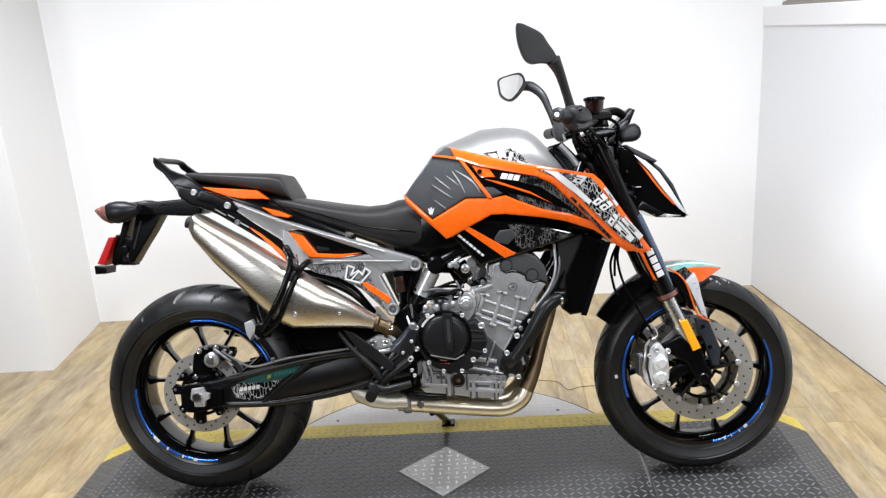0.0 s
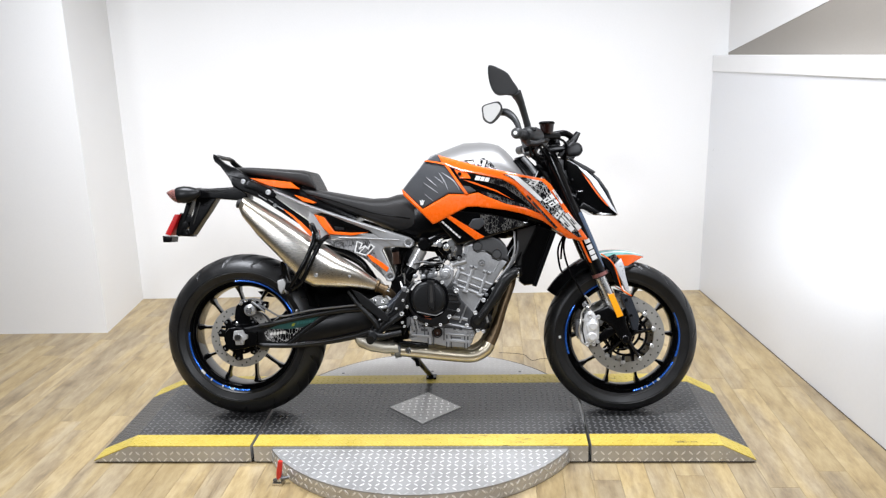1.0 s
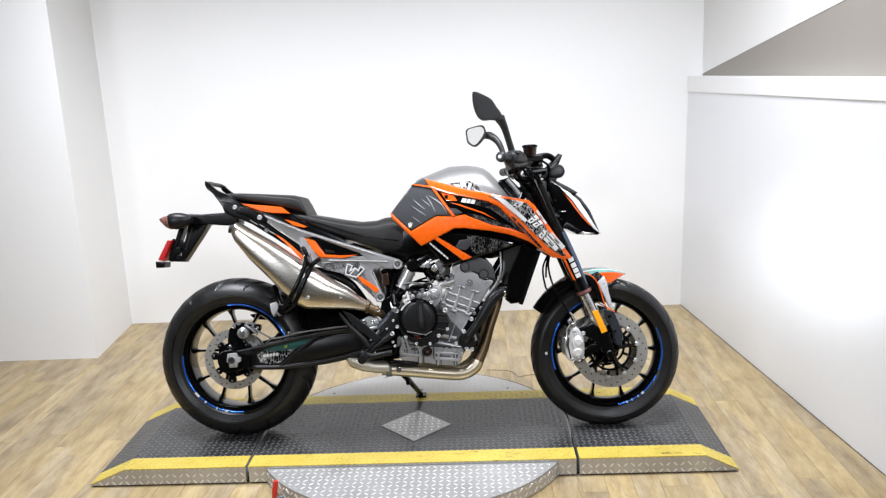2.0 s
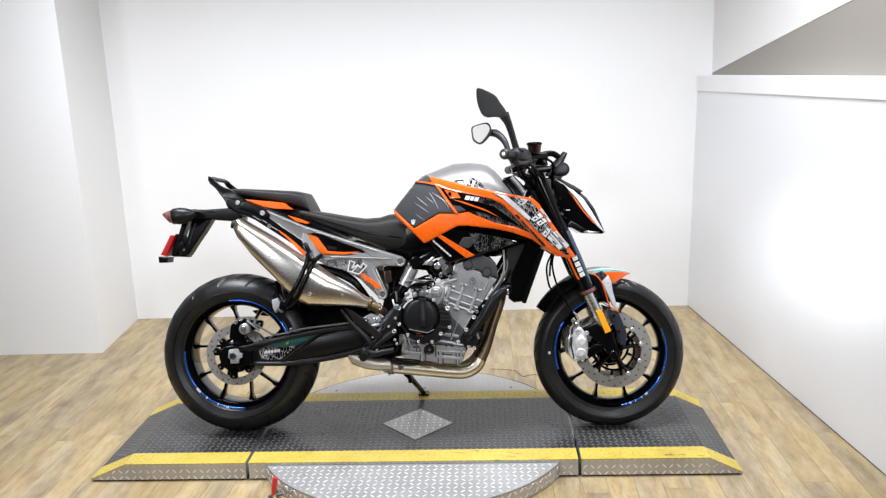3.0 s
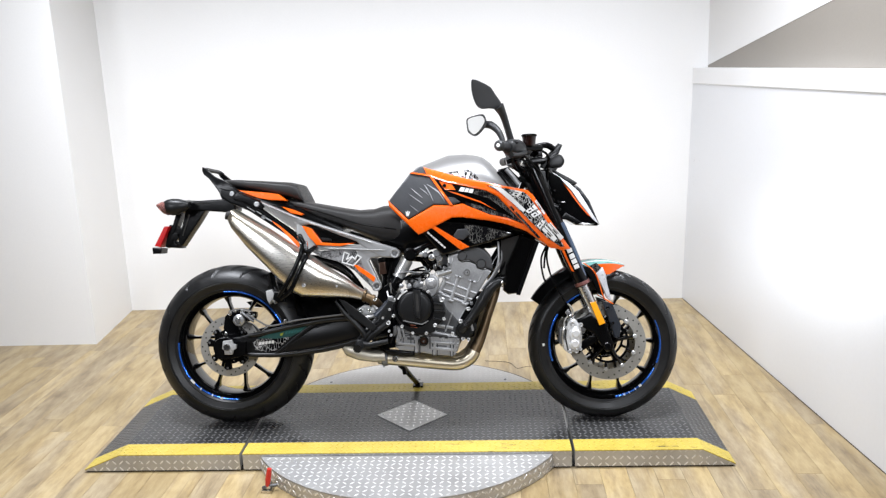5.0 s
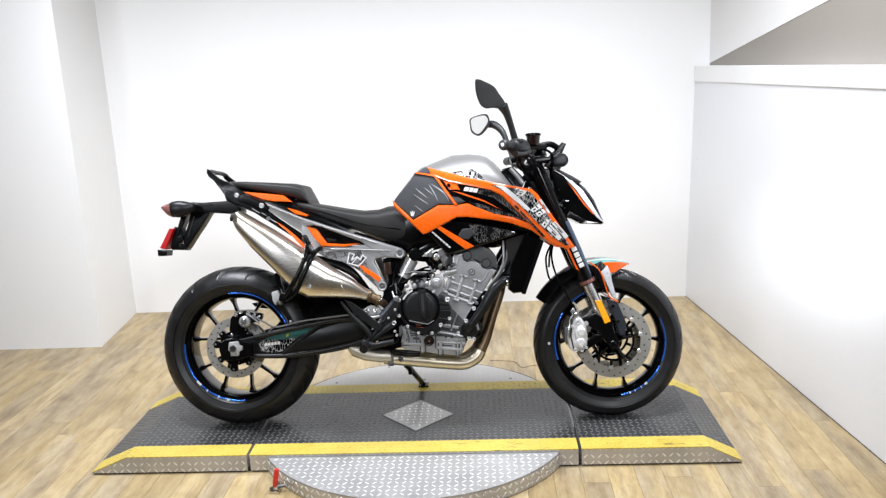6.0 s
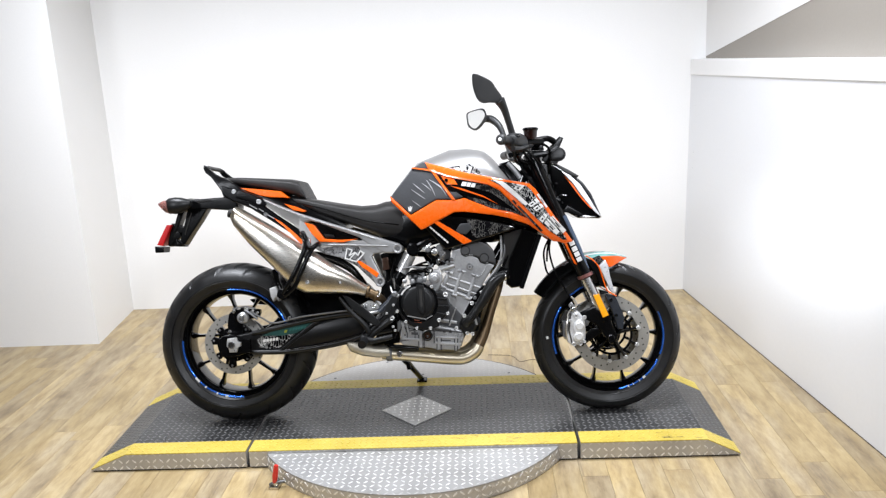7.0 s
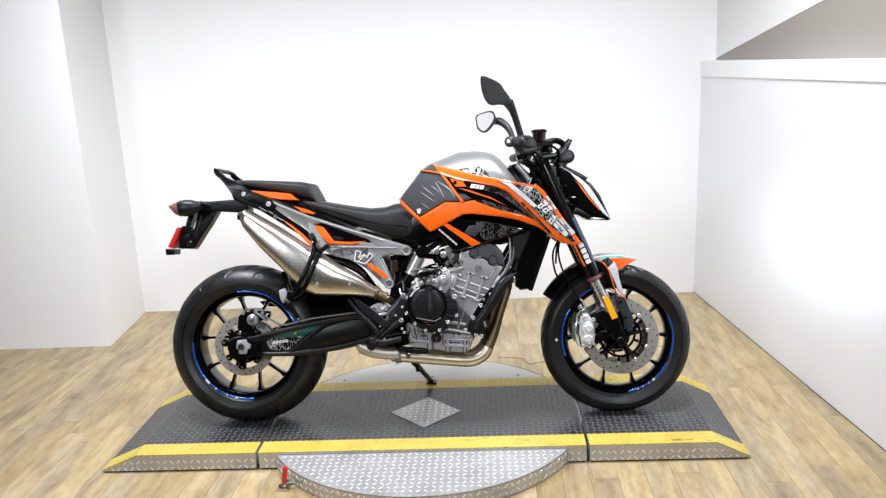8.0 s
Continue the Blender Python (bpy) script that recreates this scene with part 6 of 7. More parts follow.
for pts in ([(0.216, 0.979), (0.236, 0.983), (0.242, 0.958), (0.232, 0.966), (0.224, 0.955)], [(0.253, 0.978), (0.262, 0.972), (0.250, 0.944), (0.243, 0.948)], [(0.192, 0.973), (0.212, 0.975), (0.219, 0.962), (0.203, 0.964)], [(0.270, 0.952), (0.290, 0.944), (0.296, 0.938), (0.276, 0.941)]):
    part("graphic_flash", plate(pts, -0.0032, 0.010, 0.0003, tank_side, 3), WHITE, tank, "white fragment of the tank decal", smooth=False)
part("tank_rim", plate([(0.375, 0.985), (0.395, 0.965), (0.43, 0.915), (0.40, 0.91), (0.36, 0.975)], -0.10, 0.10, 0.01), PLASTIC, bike, "black plastic behind the tank")
sh = mirrored("tank_shroud", lambda: plate([(0.082, 1.001), (0.169, 0.974), (0.245, 0.951), (0.321, 0.934), (0.397, 0.916), (0.474, 0.900), (0.495, 0.882), (0.546, 0.806), (0.636, 0.676), (0.600, 0.670), (0.534, 0.700), (0.468, 0.764), (0.395, 0.842), (0.362, 0.878), (0.320, 0.901), (0.251, 0.918), (0.167, 0.938), (0.098, 0.966)], -0.187, -0.165, 0.008, flare, 2), ORANGE, bike, "gloss orange tank shroud")
part("shroud_graphic", plate([(0.320, 0.922), (0.400, 0.906), (0.462, 0.892), (0.480, 0.876), (0.532, 0.800), (0.612, 0.685), (0.597, 0.684), (0.545, 0.720), (0.478, 0.788), (0.405, 0.864), (0.375, 0.892)], -0.1895, -0.175, 0.001, flare, 2), CRACKW, sh, "white and black angular decal")
for q in ([(0.337, 0.919), (0.376, 0.911), (0.413, 0.879), (0.466, 0.826), (0.456, 0.818), (0.397, 0.870), (0.360, 0.904)], [(0.413, 0.882), (0.429, 0.900), (0.456, 0.893), (0.437, 0.874)], [(0.465, 0.822), (0.499, 0.845), (0.511, 0.831), (0.476, 0.812)], [(0.484, 0.808), (0.515, 0.825), (0.526, 0.812), (0.496, 0.796)],
          [(0.506, 0.766), (0.528, 0.789), (0.538, 0.777), (0.518, 0.752)], [(0.525, 0.751), (0.540, 0.767), (0.584, 0.716), (0.571, 0.704)], [(0.546, 0.770), (0.559, 0.777), (0.609, 0.720), (0.597, 0.709)], [(0.500, 0.858), (0.507, 0.862), (0.540, 0.812), (0.534, 0.807)]):
    part("shroud_print", plate(q, -0.1915, -0.185, 0.0004, flare, 1), WHITE, sh, "white block of a decal", smooth=False)
    if len(q) == 4:
        (xa, za), (xb, zb), (xc, zc), (xd, zd) = q
        for f0, f1, g0, g1 in ((0.18, 0.44, 0.34, 0.66), (0.60, 0.70, -0.05, 0.70)):
            inner = []
            for f, g in ((f0, g0), (f1, g0), (f1, g1), (f0, g1)):
                ax, az, bx, bz = xa + (xb - xa) * f, za + (zb - za) * f, xd + (xc - xd) * f, zd + (zc - zd) * f
                inner.append((ax + (bx - ax) * g, az + (bz - az) * g))
            part("print_gap", plate(inner, -0.1920, -0.190, 0.0002, flare, 0), GLOSSB, sh, "black gap in the decal", smooth=False)
part("shroud_dots", plate([(0.405, 0.838), (0.412, 0.842), (0.52, 0.722), (0.512, 0.718)], -0.1885, -0.180, 0.0005, flare, 2), CRACKB, sh, smooth=False)
low = mirrored("knee_fairing", lambda: plate([(-0.054, 0.878), (0.024, 0.800), (0.122, 0.853), (0.193, 0.850), (0.232, 0.856), (0.262, 0.842), (0.331, 0.813), (0.40, 0.798), (0.468, 0.770), (0.545, 0.700), (0.600, 0.676), (0.560, 0.680), (0.468, 0.746), (0.392, 0.775), (0.33, 0.789), (0.229, 0.804), (0.19, 0.804), (0.125, 0.773), (0.077, 0.748), (0.060, 0.743), (-0.048, 0.852)], -0.183, -0.155, 0.009, flare, 2), ORANGE, bike, "gloss orange knee fairing")
mirrored("knee_pad", lambda: plate([(-0.051, 0.872), (0.033, 0.980), (0.105, 0.968), (0.185, 0.852), (0.122, 0.855), (0.024, 0.802)], -0.178, -0.150, 0.005, flare, 2), GUNMETAL, bike, "graphite grey knee panel")
kp = part("knee_cap", plate([(0.036, 0.980), (0.072, 1.003), (0.088, 0.998), (0.096, 0.975), (0.06, 0.974)], -0.182, -0.155, 0.004, flare, 1), GUNMETAL, bike, "grey tank corner piece")
part("knee_cap_edge", plate([(0.030, 0.978), (0.036, 0.982), (0.098, 0.972), (0.108, 0.962), (0.075, 0.970)], -0.185, -0.16, 0.001, flare, 1), ORANGE, kp, smooth=False)
for line, wide in (([(0.086, 0.934), (0.106, 0.902), (0.121, 0.868)], 0.0042), ([(0.096, 0.934), (0.142, 0.901), (0.164, 0.865)], 0.0052), ([(0.036, 0.920), (0.060, 0.899), (0.081, 0.881)], 0.0034), ([(0.028, 0.898), (0.058, 0.876), (0.084, 0.857)], 0.0034), ([(0.069, 0.921), (0.090, 0.904), (0.105, 0.890)], 0.0030), ([(0.031, 0.856), (0.048, 0.842), (0.066, 0.828)], 0.0026)):
    mid = smooth_path([(x, 0, z) for x, z in line], 5)
    up, down = [], []
    for i, p in enumerate(mid):
        w = wide * math.sin(math.pi * (0.04 + 0.92 * i / (len(mid) - 1))) / 2
        up.append((p.x + w * 0.6, p.z + w * 0.8))
        down.append((p.x - w * 0.6, p.z - w * 0.8))
    part("claw_print", plate(up + down[::-1], -0.1800, -0.175, 0.0002, flare, 1), CLAWS, low, "pale scratch-like print", smooth=False)
for q in ([(0.010, 0.836), (0.018, 0.832), (0.022, 0.812), (0.014, 0.812)], [(0.020, 0.838), (0.026, 0.838), (0.024, 0.815), (0.020, 0.815)], [(0.028, 0.832), (0.036, 0.836), (0.026, 0.810), (0.022, 0.812)]):
    q = [(0.022 + 0.7 * (x - 0.022), 0.823 + 0.75 * (z - 0.823)) for x, z in q]
    part("badge_print", plate(q, -0.1800, -0.175, 0.0003, flare, 0), WHITE, low, smooth=False)
mirrored("knee_strip", lambda: plate([(0.104, 0.967), (0.118, 0.963), (0.196, 0.850), (0.183, 0.850)], -0.186, -0.160, 0.003, flare, 2), ORANGE, sh, "orange edge strip")
rec = mirrored("vent_panel", lambda: plate([(0.120, 0.952), (0.167, 0.942), (0.251, 0.922), (0.330, 0.902), (0.395, 0.850), (0.468, 0.772), (0.40, 0.785), (0.33, 0.800), (0.262, 0.835), (0.20, 0.845)], -0.174, -0.150, 0.003, flare, 2), GLOSSB, sh, "gloss black vent panel")
part("vent_print", plate([(0.27, 0.913), (0.33, 0.900), (0.39, 0.852), (0.46, 0.782), (0.44, 0.782), (0.38, 0.835), (0.33, 0.872), (0.27, 0.892)], -0.1755, -0.17, 0.0005, flare, 2), CRACKB, rec, "grey line print", smooth=False)
part("vent_print", plate([(0.24, 0.862), (0.30, 0.845), (0.40, 0.806), (0.44, 0.785), (0.40, 0.795), (0.30, 0.822), (0.25, 0.842)], -0.1785, -0.17, 0.0005, flare, 2), CRACKB, rec, "grey line print", smooth=False)
part("vent_tab", plate([(0.142, 0.945), (0.192, 0.932), (0.206, 0.908), (0.165, 0.910)], -0.180, -0.16, 0.003, flare, 1), ORANGE, rec, "orange screw tab")
part("vent_screw", drum(0.007, 0.0, -0.012, 0.002, 14), PLASTIC, rec, at=(0.164, -0.178 + flare(0.164, 0.926), 0.926))
part("vent_line", plate([(0.175, 0.905), (0.215, 0.895), (0.30, 0.862), (0.36, 0.825), (0.30, 0.856), (0.215, 0.888)], -0.179, -0.165, 0.001, flare, 1), ORANGE, rec, "thin orange line", smooth=False)
for x, w in ((0.219, 0.017), (0.2385, 0.013), (0.254, 0.015)):
    z = 0.903 - 0.19 * (x - 0.219)
    part("badge_bar", plate([(x + 0.007, z + 0.015), (x + w + 0.007, z + 0.015 - 0.19 * w), (x + w, z - 0.19 * w), (x, z)], -0.1800, -0.17, 0.0005, flare, 0), WHITE, rec, "white slanted badge block", smooth=False)
part("vent_intake", plate([(0.150, 0.885), (0.20, 0.880), (0.225, 0.862), (0.20, 0.853), (0.17, 0.860)], -0.180, -0.165, 0.006, flare, 1), GUNMETAL, rec, "grey air intake")
lp = mirrored("lower_panel", lambda: plate([(0.100, 0.768), (0.158, 0.792), (0.267, 0.780), (0.345, 0.762), (0.424, 0.738), (0.390, 0.726), (0.250, 0.688), (0.220, 0.682), (0.150, 0.662), (0.072, 0.752)], -0.176, -0.140, 0.006, flare, 2), GLOSSB, bike, "gloss black lower panel")
part("panel_stripe", plate([(0.100, 0.776), (0.126, 0.774), (0.252, 0.694), (0.244, 0.689), (0.220, 0.682)], -0.181, -0.165, 0.002, flare, 2), ORANGE, lp, "orange diagonal stripe")
part("panel_graphic", plate([(0.235, 0.775), (0.267, 0.774), (0.345, 0.757), (0.415, 0.738), (0.385, 0.730), (0.275, 0.702), (0.255, 0.715)], -0.1775, -0.17, 0.0005, flare, 2), CRACKB, lp, "grey line print", smooth=False)
part("panel_window", plate([(0.193, 0.737), (0.210, 0.760), (0.246, 0.763), (0.256, 0.741), (0.231, 0.719), (0.200, 0.725)], -0.179, -0.165, 0.004, flare, 1), GUNMETAL, lp, "grey inset")
for f, w in ((0.00, 0.013), (0.16, 0.010), (0.29, 0.008), (0.40, 0.013), (0.56, 0.010), (0.69, 0.013), (0.85, 0.009)):
    x, z = 0.092 + 0.072 * f, 0.750 - 0.066 * f
    part("panel_print", plate([(x, z), (x + 0.0045, z + 0.0045), (x + 0.0045 + w * 0.72, z + 0.0045 - w * 0.66), (x + w * 0.72, z - w * 0.66)], -0.1775, -0.17, 0.0003, flare, 0), WHITE, lp, "white lettering bar", smooth=False)
part("knee_gap", hull([(0.15, 0.79, 0.83, 0.165), (0.30, 0.77, 0.82, 0.19), (0.45, 0.73, 0.78, 0.17), (0.53, 0.70, 0.74, 0.10)], 20, 3.0), PLASTIC, bike, "black inner shroud")

# -- front end --
FTX, FTZ, FBX, FBZ = 0.492, 1.010, 0.752, 0.372  # fork line, top and bottom


def fork_at(z):
    return FTX + (FBX - FTX) * (FTZ - z) / (FTZ - FBZ)


for s in (-1, 1):
    leg = part("fork_leg", tube([(fork_at(1.015), s * 0.10, 1.015), (fork_at(0.80), s * 0.10, 0.80)], 0.0265, 24), SATIN, bike, "black upper fork tube")
    part("fork_outer", tube([(fork_at(0.80), s * 0.10, 0.80), (fork_at(0.66), s * 0.10, 0.66), (fork_at(0.545), s * 0.10, 0.545)], [0.0275, 0.029, 0.0285], 24), SATIN, leg)
    part("fork_seal", tube([(fork_at(0.548), s * 0.10, 0.548), (fork_at(0.536), s * 0.10, 0.536)], 0.0305, 24), REDA, leg, "red anodised seal ring")
    part("fork_slider", tube([(fork_at(0.54), s * 0.10, 0.53), (fork_at(0.40), s * 0.10, 0.40)], 0.0215, 22), MACHINED, leg, "bright fork slider")
    part("fork_foot", plate([(0.712, 0.425), (0.735, 0.405), (0.765, 0.402), (0.782, 0.345), (0.800, 0.305), (0.790, 0.278), (0.768, 0.276), (0.742, 0.310), (0.722, 0.345), (0.668, 0.378), (0.650, 0.398)], s * 0.082, s * 0.122, 0.010), PLASTIC, leg, "black cast fork foot")
    part("foot_web", plate([(0.745, 0.340), (0.735, 0.315), (0.66, 0.268), (0.64, 0.282), (0.70, 0.335)], s * 0.085, s * 0.112, 0.006), PLASTIC, leg)
    part("axle_end", drum(0.013, s * 0.12, s * 0.127, 0.002, 20), SATIN, leg, at=(FX, 0, FZ))
    if s < 0:
        part("side_reflector", plate([(0.707, 0.466), (0.729, 0.472), (0.764, 0.389), (0.741, 0.380)], -0.138, -0.124, 0.003), AMBER, leg, "amber side reflector")
        for f, h in ((0.0, 0.015), (0.26, 0.017), (0.52, 0.016), (0.77, 0.015)):
            z = 0.672 - 0.080 * f
            x = fork_at(z) + 0.004
            part("fork_print", plate([(x - 0.012, z + 0.000), (x + 0.006, z + 0.008), (x + 0.006 + 0.41 * h, z + 0.008 - h), (x - 0.012 + 0.41 * h, z - h)], -0.1335, -0.126, 0.001), WHITE, leg, "white lettering bar", smooth=False)
        # Slate blue tube paints the highlight along the fork's front edge.
        part("fork_sleeve", tube([(fork_at(0.775) + 0.017, -0.112, 0.775), (fork_at(0.66) + 0.019, -0.112, 0.66), (fork_at(0.555) + 0.016, -0.110, 0.555)], [0.013, 0.0125, 0.010], 18), SLATE, leg, "slate blue strip painted as the fork's highlight")
        part("fork_guard", plate([(0.596, 0.690), (0.606, 0.690), (0.640, 0.610), (0.652, 0.585), (0.640, 0.590)], -0.128, -0.09, 0.004), ORANGE, leg, "orange fork edge strip", smooth=False)
        cp = part("front_caliper", plate(soft([(0.601, 0.300), (0.608, 0.332), (0.614, 0.370), (0.620, 0.390), (0.632, 0.405), (0.650, 0.405), (0.664, 0.388), (0.674, 0.362), (0.674, 0.300), (0.655, 0.280), (0.62, 0.276)], 2), -0.128, -0.070, 0.010), PALEC, leg, "bright radial brake caliper")
        for x, z in ((0.650, 0.352), (0.647, 0.312)):
            part("piston_cap", drum(0.0175, -0.140, -0.1495, 0.005, 28), PALEC, cp, "round piston cap", at=(x, 0, z))
        part("caliper_cap", plate(soft([(0.635, 0.367), (0.649, 0.377), (0.667, 0.363), (0.669, 0.343), (0.663, 0.333), (0.666, 0.316), (0.656, 0.295), (0.635, 0.292), (0.625, 0.308), (0.631, 0.324), (0.626, 0.346)], 3), -0.146, -0.12, 0.009), PALEC, cp, "polished two-piston cap")
        for x, z, r in ((0.639, 0.389, 0.010), (0.671, 0.383, 0.009), (0.652, 0.283, 0.010), (0.628, 0.281, 0.009), (0.618, 0.372, 0.007), (0.668, 0.290, 0.007)):
            bolt(cp, x, -0.128, z, r, BRIGHT, 0.013)
        part("banjo_union", drum(0.009, -0.10, -0.135, 0.002, 16), MACHINED, cp, at=(0.632, 0, 0.415))
        part("steel_line", tube([(0.632, -0.125, 0.417), (0.644, -0.124, 0.430), (0.638, -0.122, 0.448), (0.624, -0.118, 0.463)], 0.0035, 8), STEEL, cp)
        part("steel_line", tube([(0.606, -0.125, 0.30), (0.600, -0.130, 0.335), (0.606, -0.130, 0.37), (0.612, -0.12, 0.40), (0.626, -0.118, 0.418)], 0.003, 8), STEEL, cp)
        part("caliper_groove", plate([(0.616, 0.40), (0.621, 0.40), (0.614, 0.335), (0.624, 0.285), (0.618, 0.285), (0.608, 0.335)], -0.1295, -0.12, 0.0008), GAP, cp)
        part("caliper_pad", plate([(0.592, 0.365), (0.610, 0.365), (0.607, 0.305), (0.590, 0.31)], -0.11, -0.05, 0.004), CASTD, cp)
        part("caliper_mount", plate([(0.655, 0.402), (0.680, 0.392), (0.70, 0.372), (0.685, 0.35), (0.66, 0.36)], -0.115, -0.085, 0.005), CASTD, cp)
    else:
        part("front_caliper", plate([(0.610, 0.425), (0.640, 0.430), (0.672, 0.400), (0.688, 0.350), (0.670, 0.300), (0.640, 0.262), (0.612, 0.272), (0.592, 0.310), (0.588, 0.365)], 0.070, 0.128, 0.012), MACHINED, leg, "bright radial brake caliper")
part("front_axle", drum(0.012, -0.12, 0.12, 0.002, 20), CASTD, front)
clampb = part("triple_clamp", plate([(0.46, 1.008), (0.475, 1.022), (0.53, 1.030), (0.56, 1.022), (0.55, 1.005), (0.48, 0.995)], -0.125, 0.125, 0.008), PLASTIC, bike, "black upper fork clamp")
part("lower_clamp", plate([(0.535, 0.845), (0.54, 0.865), (0.60, 0.845), (0.595, 0.820)], -0.118, 0.118, 0.008), PLASTIC, clampb)
part("steering_stem", tube([(0.475, 0, 1.00), (0.545, 0, 0.83)], 0.03, 20), PLASTIC, clampb)
# Black block fills the space behind the forks with painted shade.
part("fork_inner_shade", plate([(0.45, 0.960), (0.50, 0.985), (0.575, 0.985), (0.60, 0.95), (0.60, 0.86), (0.56, 0.76), (0.51, 0.80), (0.49, 0.90)], -0.072, 0.072, 0.01), PLASTIC, bike, "black filler standing in for the shade between the forks")
part("cockpit_strut", tube([(0.40, -0.06, 0.99), (0.43, -0.06, 0.955), (0.455, -0.06, 0.92)], 0.009, 8), CAST, bike, "bare alloy strut")
part("ignition_cover", plate([(0.37, 0.99), (0.41, 1.0), (0.47, 0.935), (0.45, 0.90), (0.40, 0.92)], -0.055, 0.055, 0.008), PLASTIC, bike)
# front mudguard
fm = part("front_mudguard", arc(0.298, 0.301, -0.070, 0.070, 148, 100, 30, 0.034), PLASTIC, bike, "black rear part of the front mudguard", at=(FX, 0, FZ))
part("mudguard_lip", arc(0.294, 0.302, -0.0725, -0.0680, 147, 104, 24), PLASTIC, fm)
part("mudguard_lip", arc(0.294, 0.302, 0.0680, 0.0725, 147, 104, 24), PLASTIC, fm)


def beak(q0, q1, lift, thick=0.004, n=20, m=8):
    """The tapering front of the mudguard, or a strip on it between two shares of its width."""
    rings = []
    for k in range(n + 1):
        s = k / n
        a = radians(106 + (74 - 106) * s)
        wide, crown, edge = 0.072 * (1 - 0.72 * s * s), 0.028 * (1 - s) ** 0.8 + 0.002, 0.309 + 0.005 * s
        ring = []
        for rim in (0.0, -thick):
            row = []
            for i in range(m + 1):
                q = q0 + (q1 - q0) * i / m
                rr = edge + lift + rim + crown * (1 - (2 * q - 1) ** 2)
                row.append((rr * math.cos(a), wide * (2 * q - 1), rr * math.sin(a)))
            ring += row if rim == 0.0 else row[::-1]
        rings.append(ring)
    return skin(rings)


part("mudguard_nose", beak(0.0, 1.0, 0.0), ORANGE, fm, "orange front part of the mudguard")
part("nose_skirt", plate([(-0.075, 0.302), (-0.03, 0.312), (0.045, 0.312), (0.084, 0.303), (0.050, 0.286), (0.019, 0.271), (-0.005, 0.27), (-0.03, 0.285)], -0.0745, -0.069, 0.002, lambda x, z: 0.55 * max(0.0, x - 0.015), 1), ORANGE, fm)
part("nose_stripe", beak(0.02, 0.36, 0.0012, 0.003), TEALP, fm, "teal printed stripe with sheen in its colour")
part("nose_stripe_print", beak(0.15, 0.20, 0.0020, 0.003), WHITE, fm, "white print along the stripe")
part("nose_print", plate([(-0.06, 0.305), (-0.03, 0.318), (-0.005, 0.290), (-0.02, 0.275)], -0.0765, -0.073, 0.0005), CRACKB, fm, smooth=False)
mirrored("mudguard_stay", lambda: plate([(-0.035, 0.276), (-0.010, 0.301), (0.001, 0.275), (0.006, 0.239), (0.014, 0.206), (0.023, 0.166), (0.004, 0.182), (-0.011, 0.219)], -0.108, -0.080, 0.006), PEARL, fm, "pearl white mudguard stay")
mirrored("stay_edge", lambda: tube([(-0.082, -0.085, 0.318), (-0.056, -0.104, 0.300), (-0.037, -0.106, 0.275), (-0.024, -0.107, 0.236), (-0.010, -0.107, 0.189), (0.003, -0.107, 0.174), (0.027, -0.106, 0.160)], 0.0024, 8), ORANGE, fm, "orange stay edge")
mirrored("stay_shade", lambda: plate([(-0.085, 0.312), (-0.056, 0.300), (-0.037, 0.275), (-0.024, 0.236), (-0.010, 0.189), (-0.03, 0.20), (-0.05, 0.25), (-0.08, 0.29)], -0.104, -0.078, 0.004), PLASTIC, fm, "black inner stay")
mirrored("stay_foot", lambda: plate([(-0.015, 0.172), (0.025, 0.160), (0.056, 0.078), (0.050, 0.03), (0.030, 0.03), (0.009, 0.103)], -0.106, -0.078, 0.005), DUSK, fm, "grey stay foot")
bolt(fm, 0.006, -0.106, 0.145, 0.007, PLASTIC)
bolt(fm, 0.024, -0.106, 0.085, 0.007, PLASTIC)
for pts in ([(0.575, -0.03, 0.72), (0.552, -0.06, 0.65), (0.565, -0.09, 0.57), (0.60, -0.10, 0.50), (0.638, -0.10, 0.43)], [(0.56, -0.05, 0.70), (0.53, -0.07, 0.64), (0.535, -0.08, 0.57), (0.548, -0.08, 0.545)], [(0.57, -0.03, 0.70), (0.548, -0.05, 0.66), (0.54, -0.07, 0.60)]):
    part("brake_line", tube(pts, 0.0038, 8), PLASTIC, bike, "black front brake line")

# headlamp
hl = part("headlamp", plate([(0.560, 0.978), (0.575, 0.980), (0.640, 0.938), (0.679, 0.902), (0.709, 0.859), (0.753, 0.766), (0.748, 0.760), (0.665, 0.765), (0.601, 0.802), (0.572, 0.88)], -0.085, 0.085, 0.016), GLOSSB, bike, "gloss black headlamp unit")
mirrored("lamp_flash", lambda: plate([(0.615, 0.932), (0.649, 0.895), (0.677, 0.852), (0.703, 0.819), (0.722, 0.796), (0.712, 0.801), (0.682, 0.836), (0.656, 0.872), (0.630, 0.912)], -0.0885, -0.075, 0.002), ORANGE, hl, "orange headlamp edge", smooth=False)
mirrored("lamp_brow", lambda: plate([(0.578, 0.978), (0.588, 0.979), (0.640, 0.950), (0.674, 0.928), (0.668, 0.922), (0.626, 0.938)], -0.088, -0.060, 0.004), GRAINED, hl, "grey shell edge over the headlamp")
mirrored("lamp_lens", lambda: plate([(0.606, 0.951), (0.640, 0.930), (0.677, 0.896), (0.708, 0.846), (0.732, 0.803), (0.756, 0.764), (0.728, 0.787), (0.703, 0.821), (0.678, 0.855), (0.650, 0.898), (0.622, 0.930)], -0.0892, -0.060, 0.003), PEARL, hl, "pale headlamp rim")
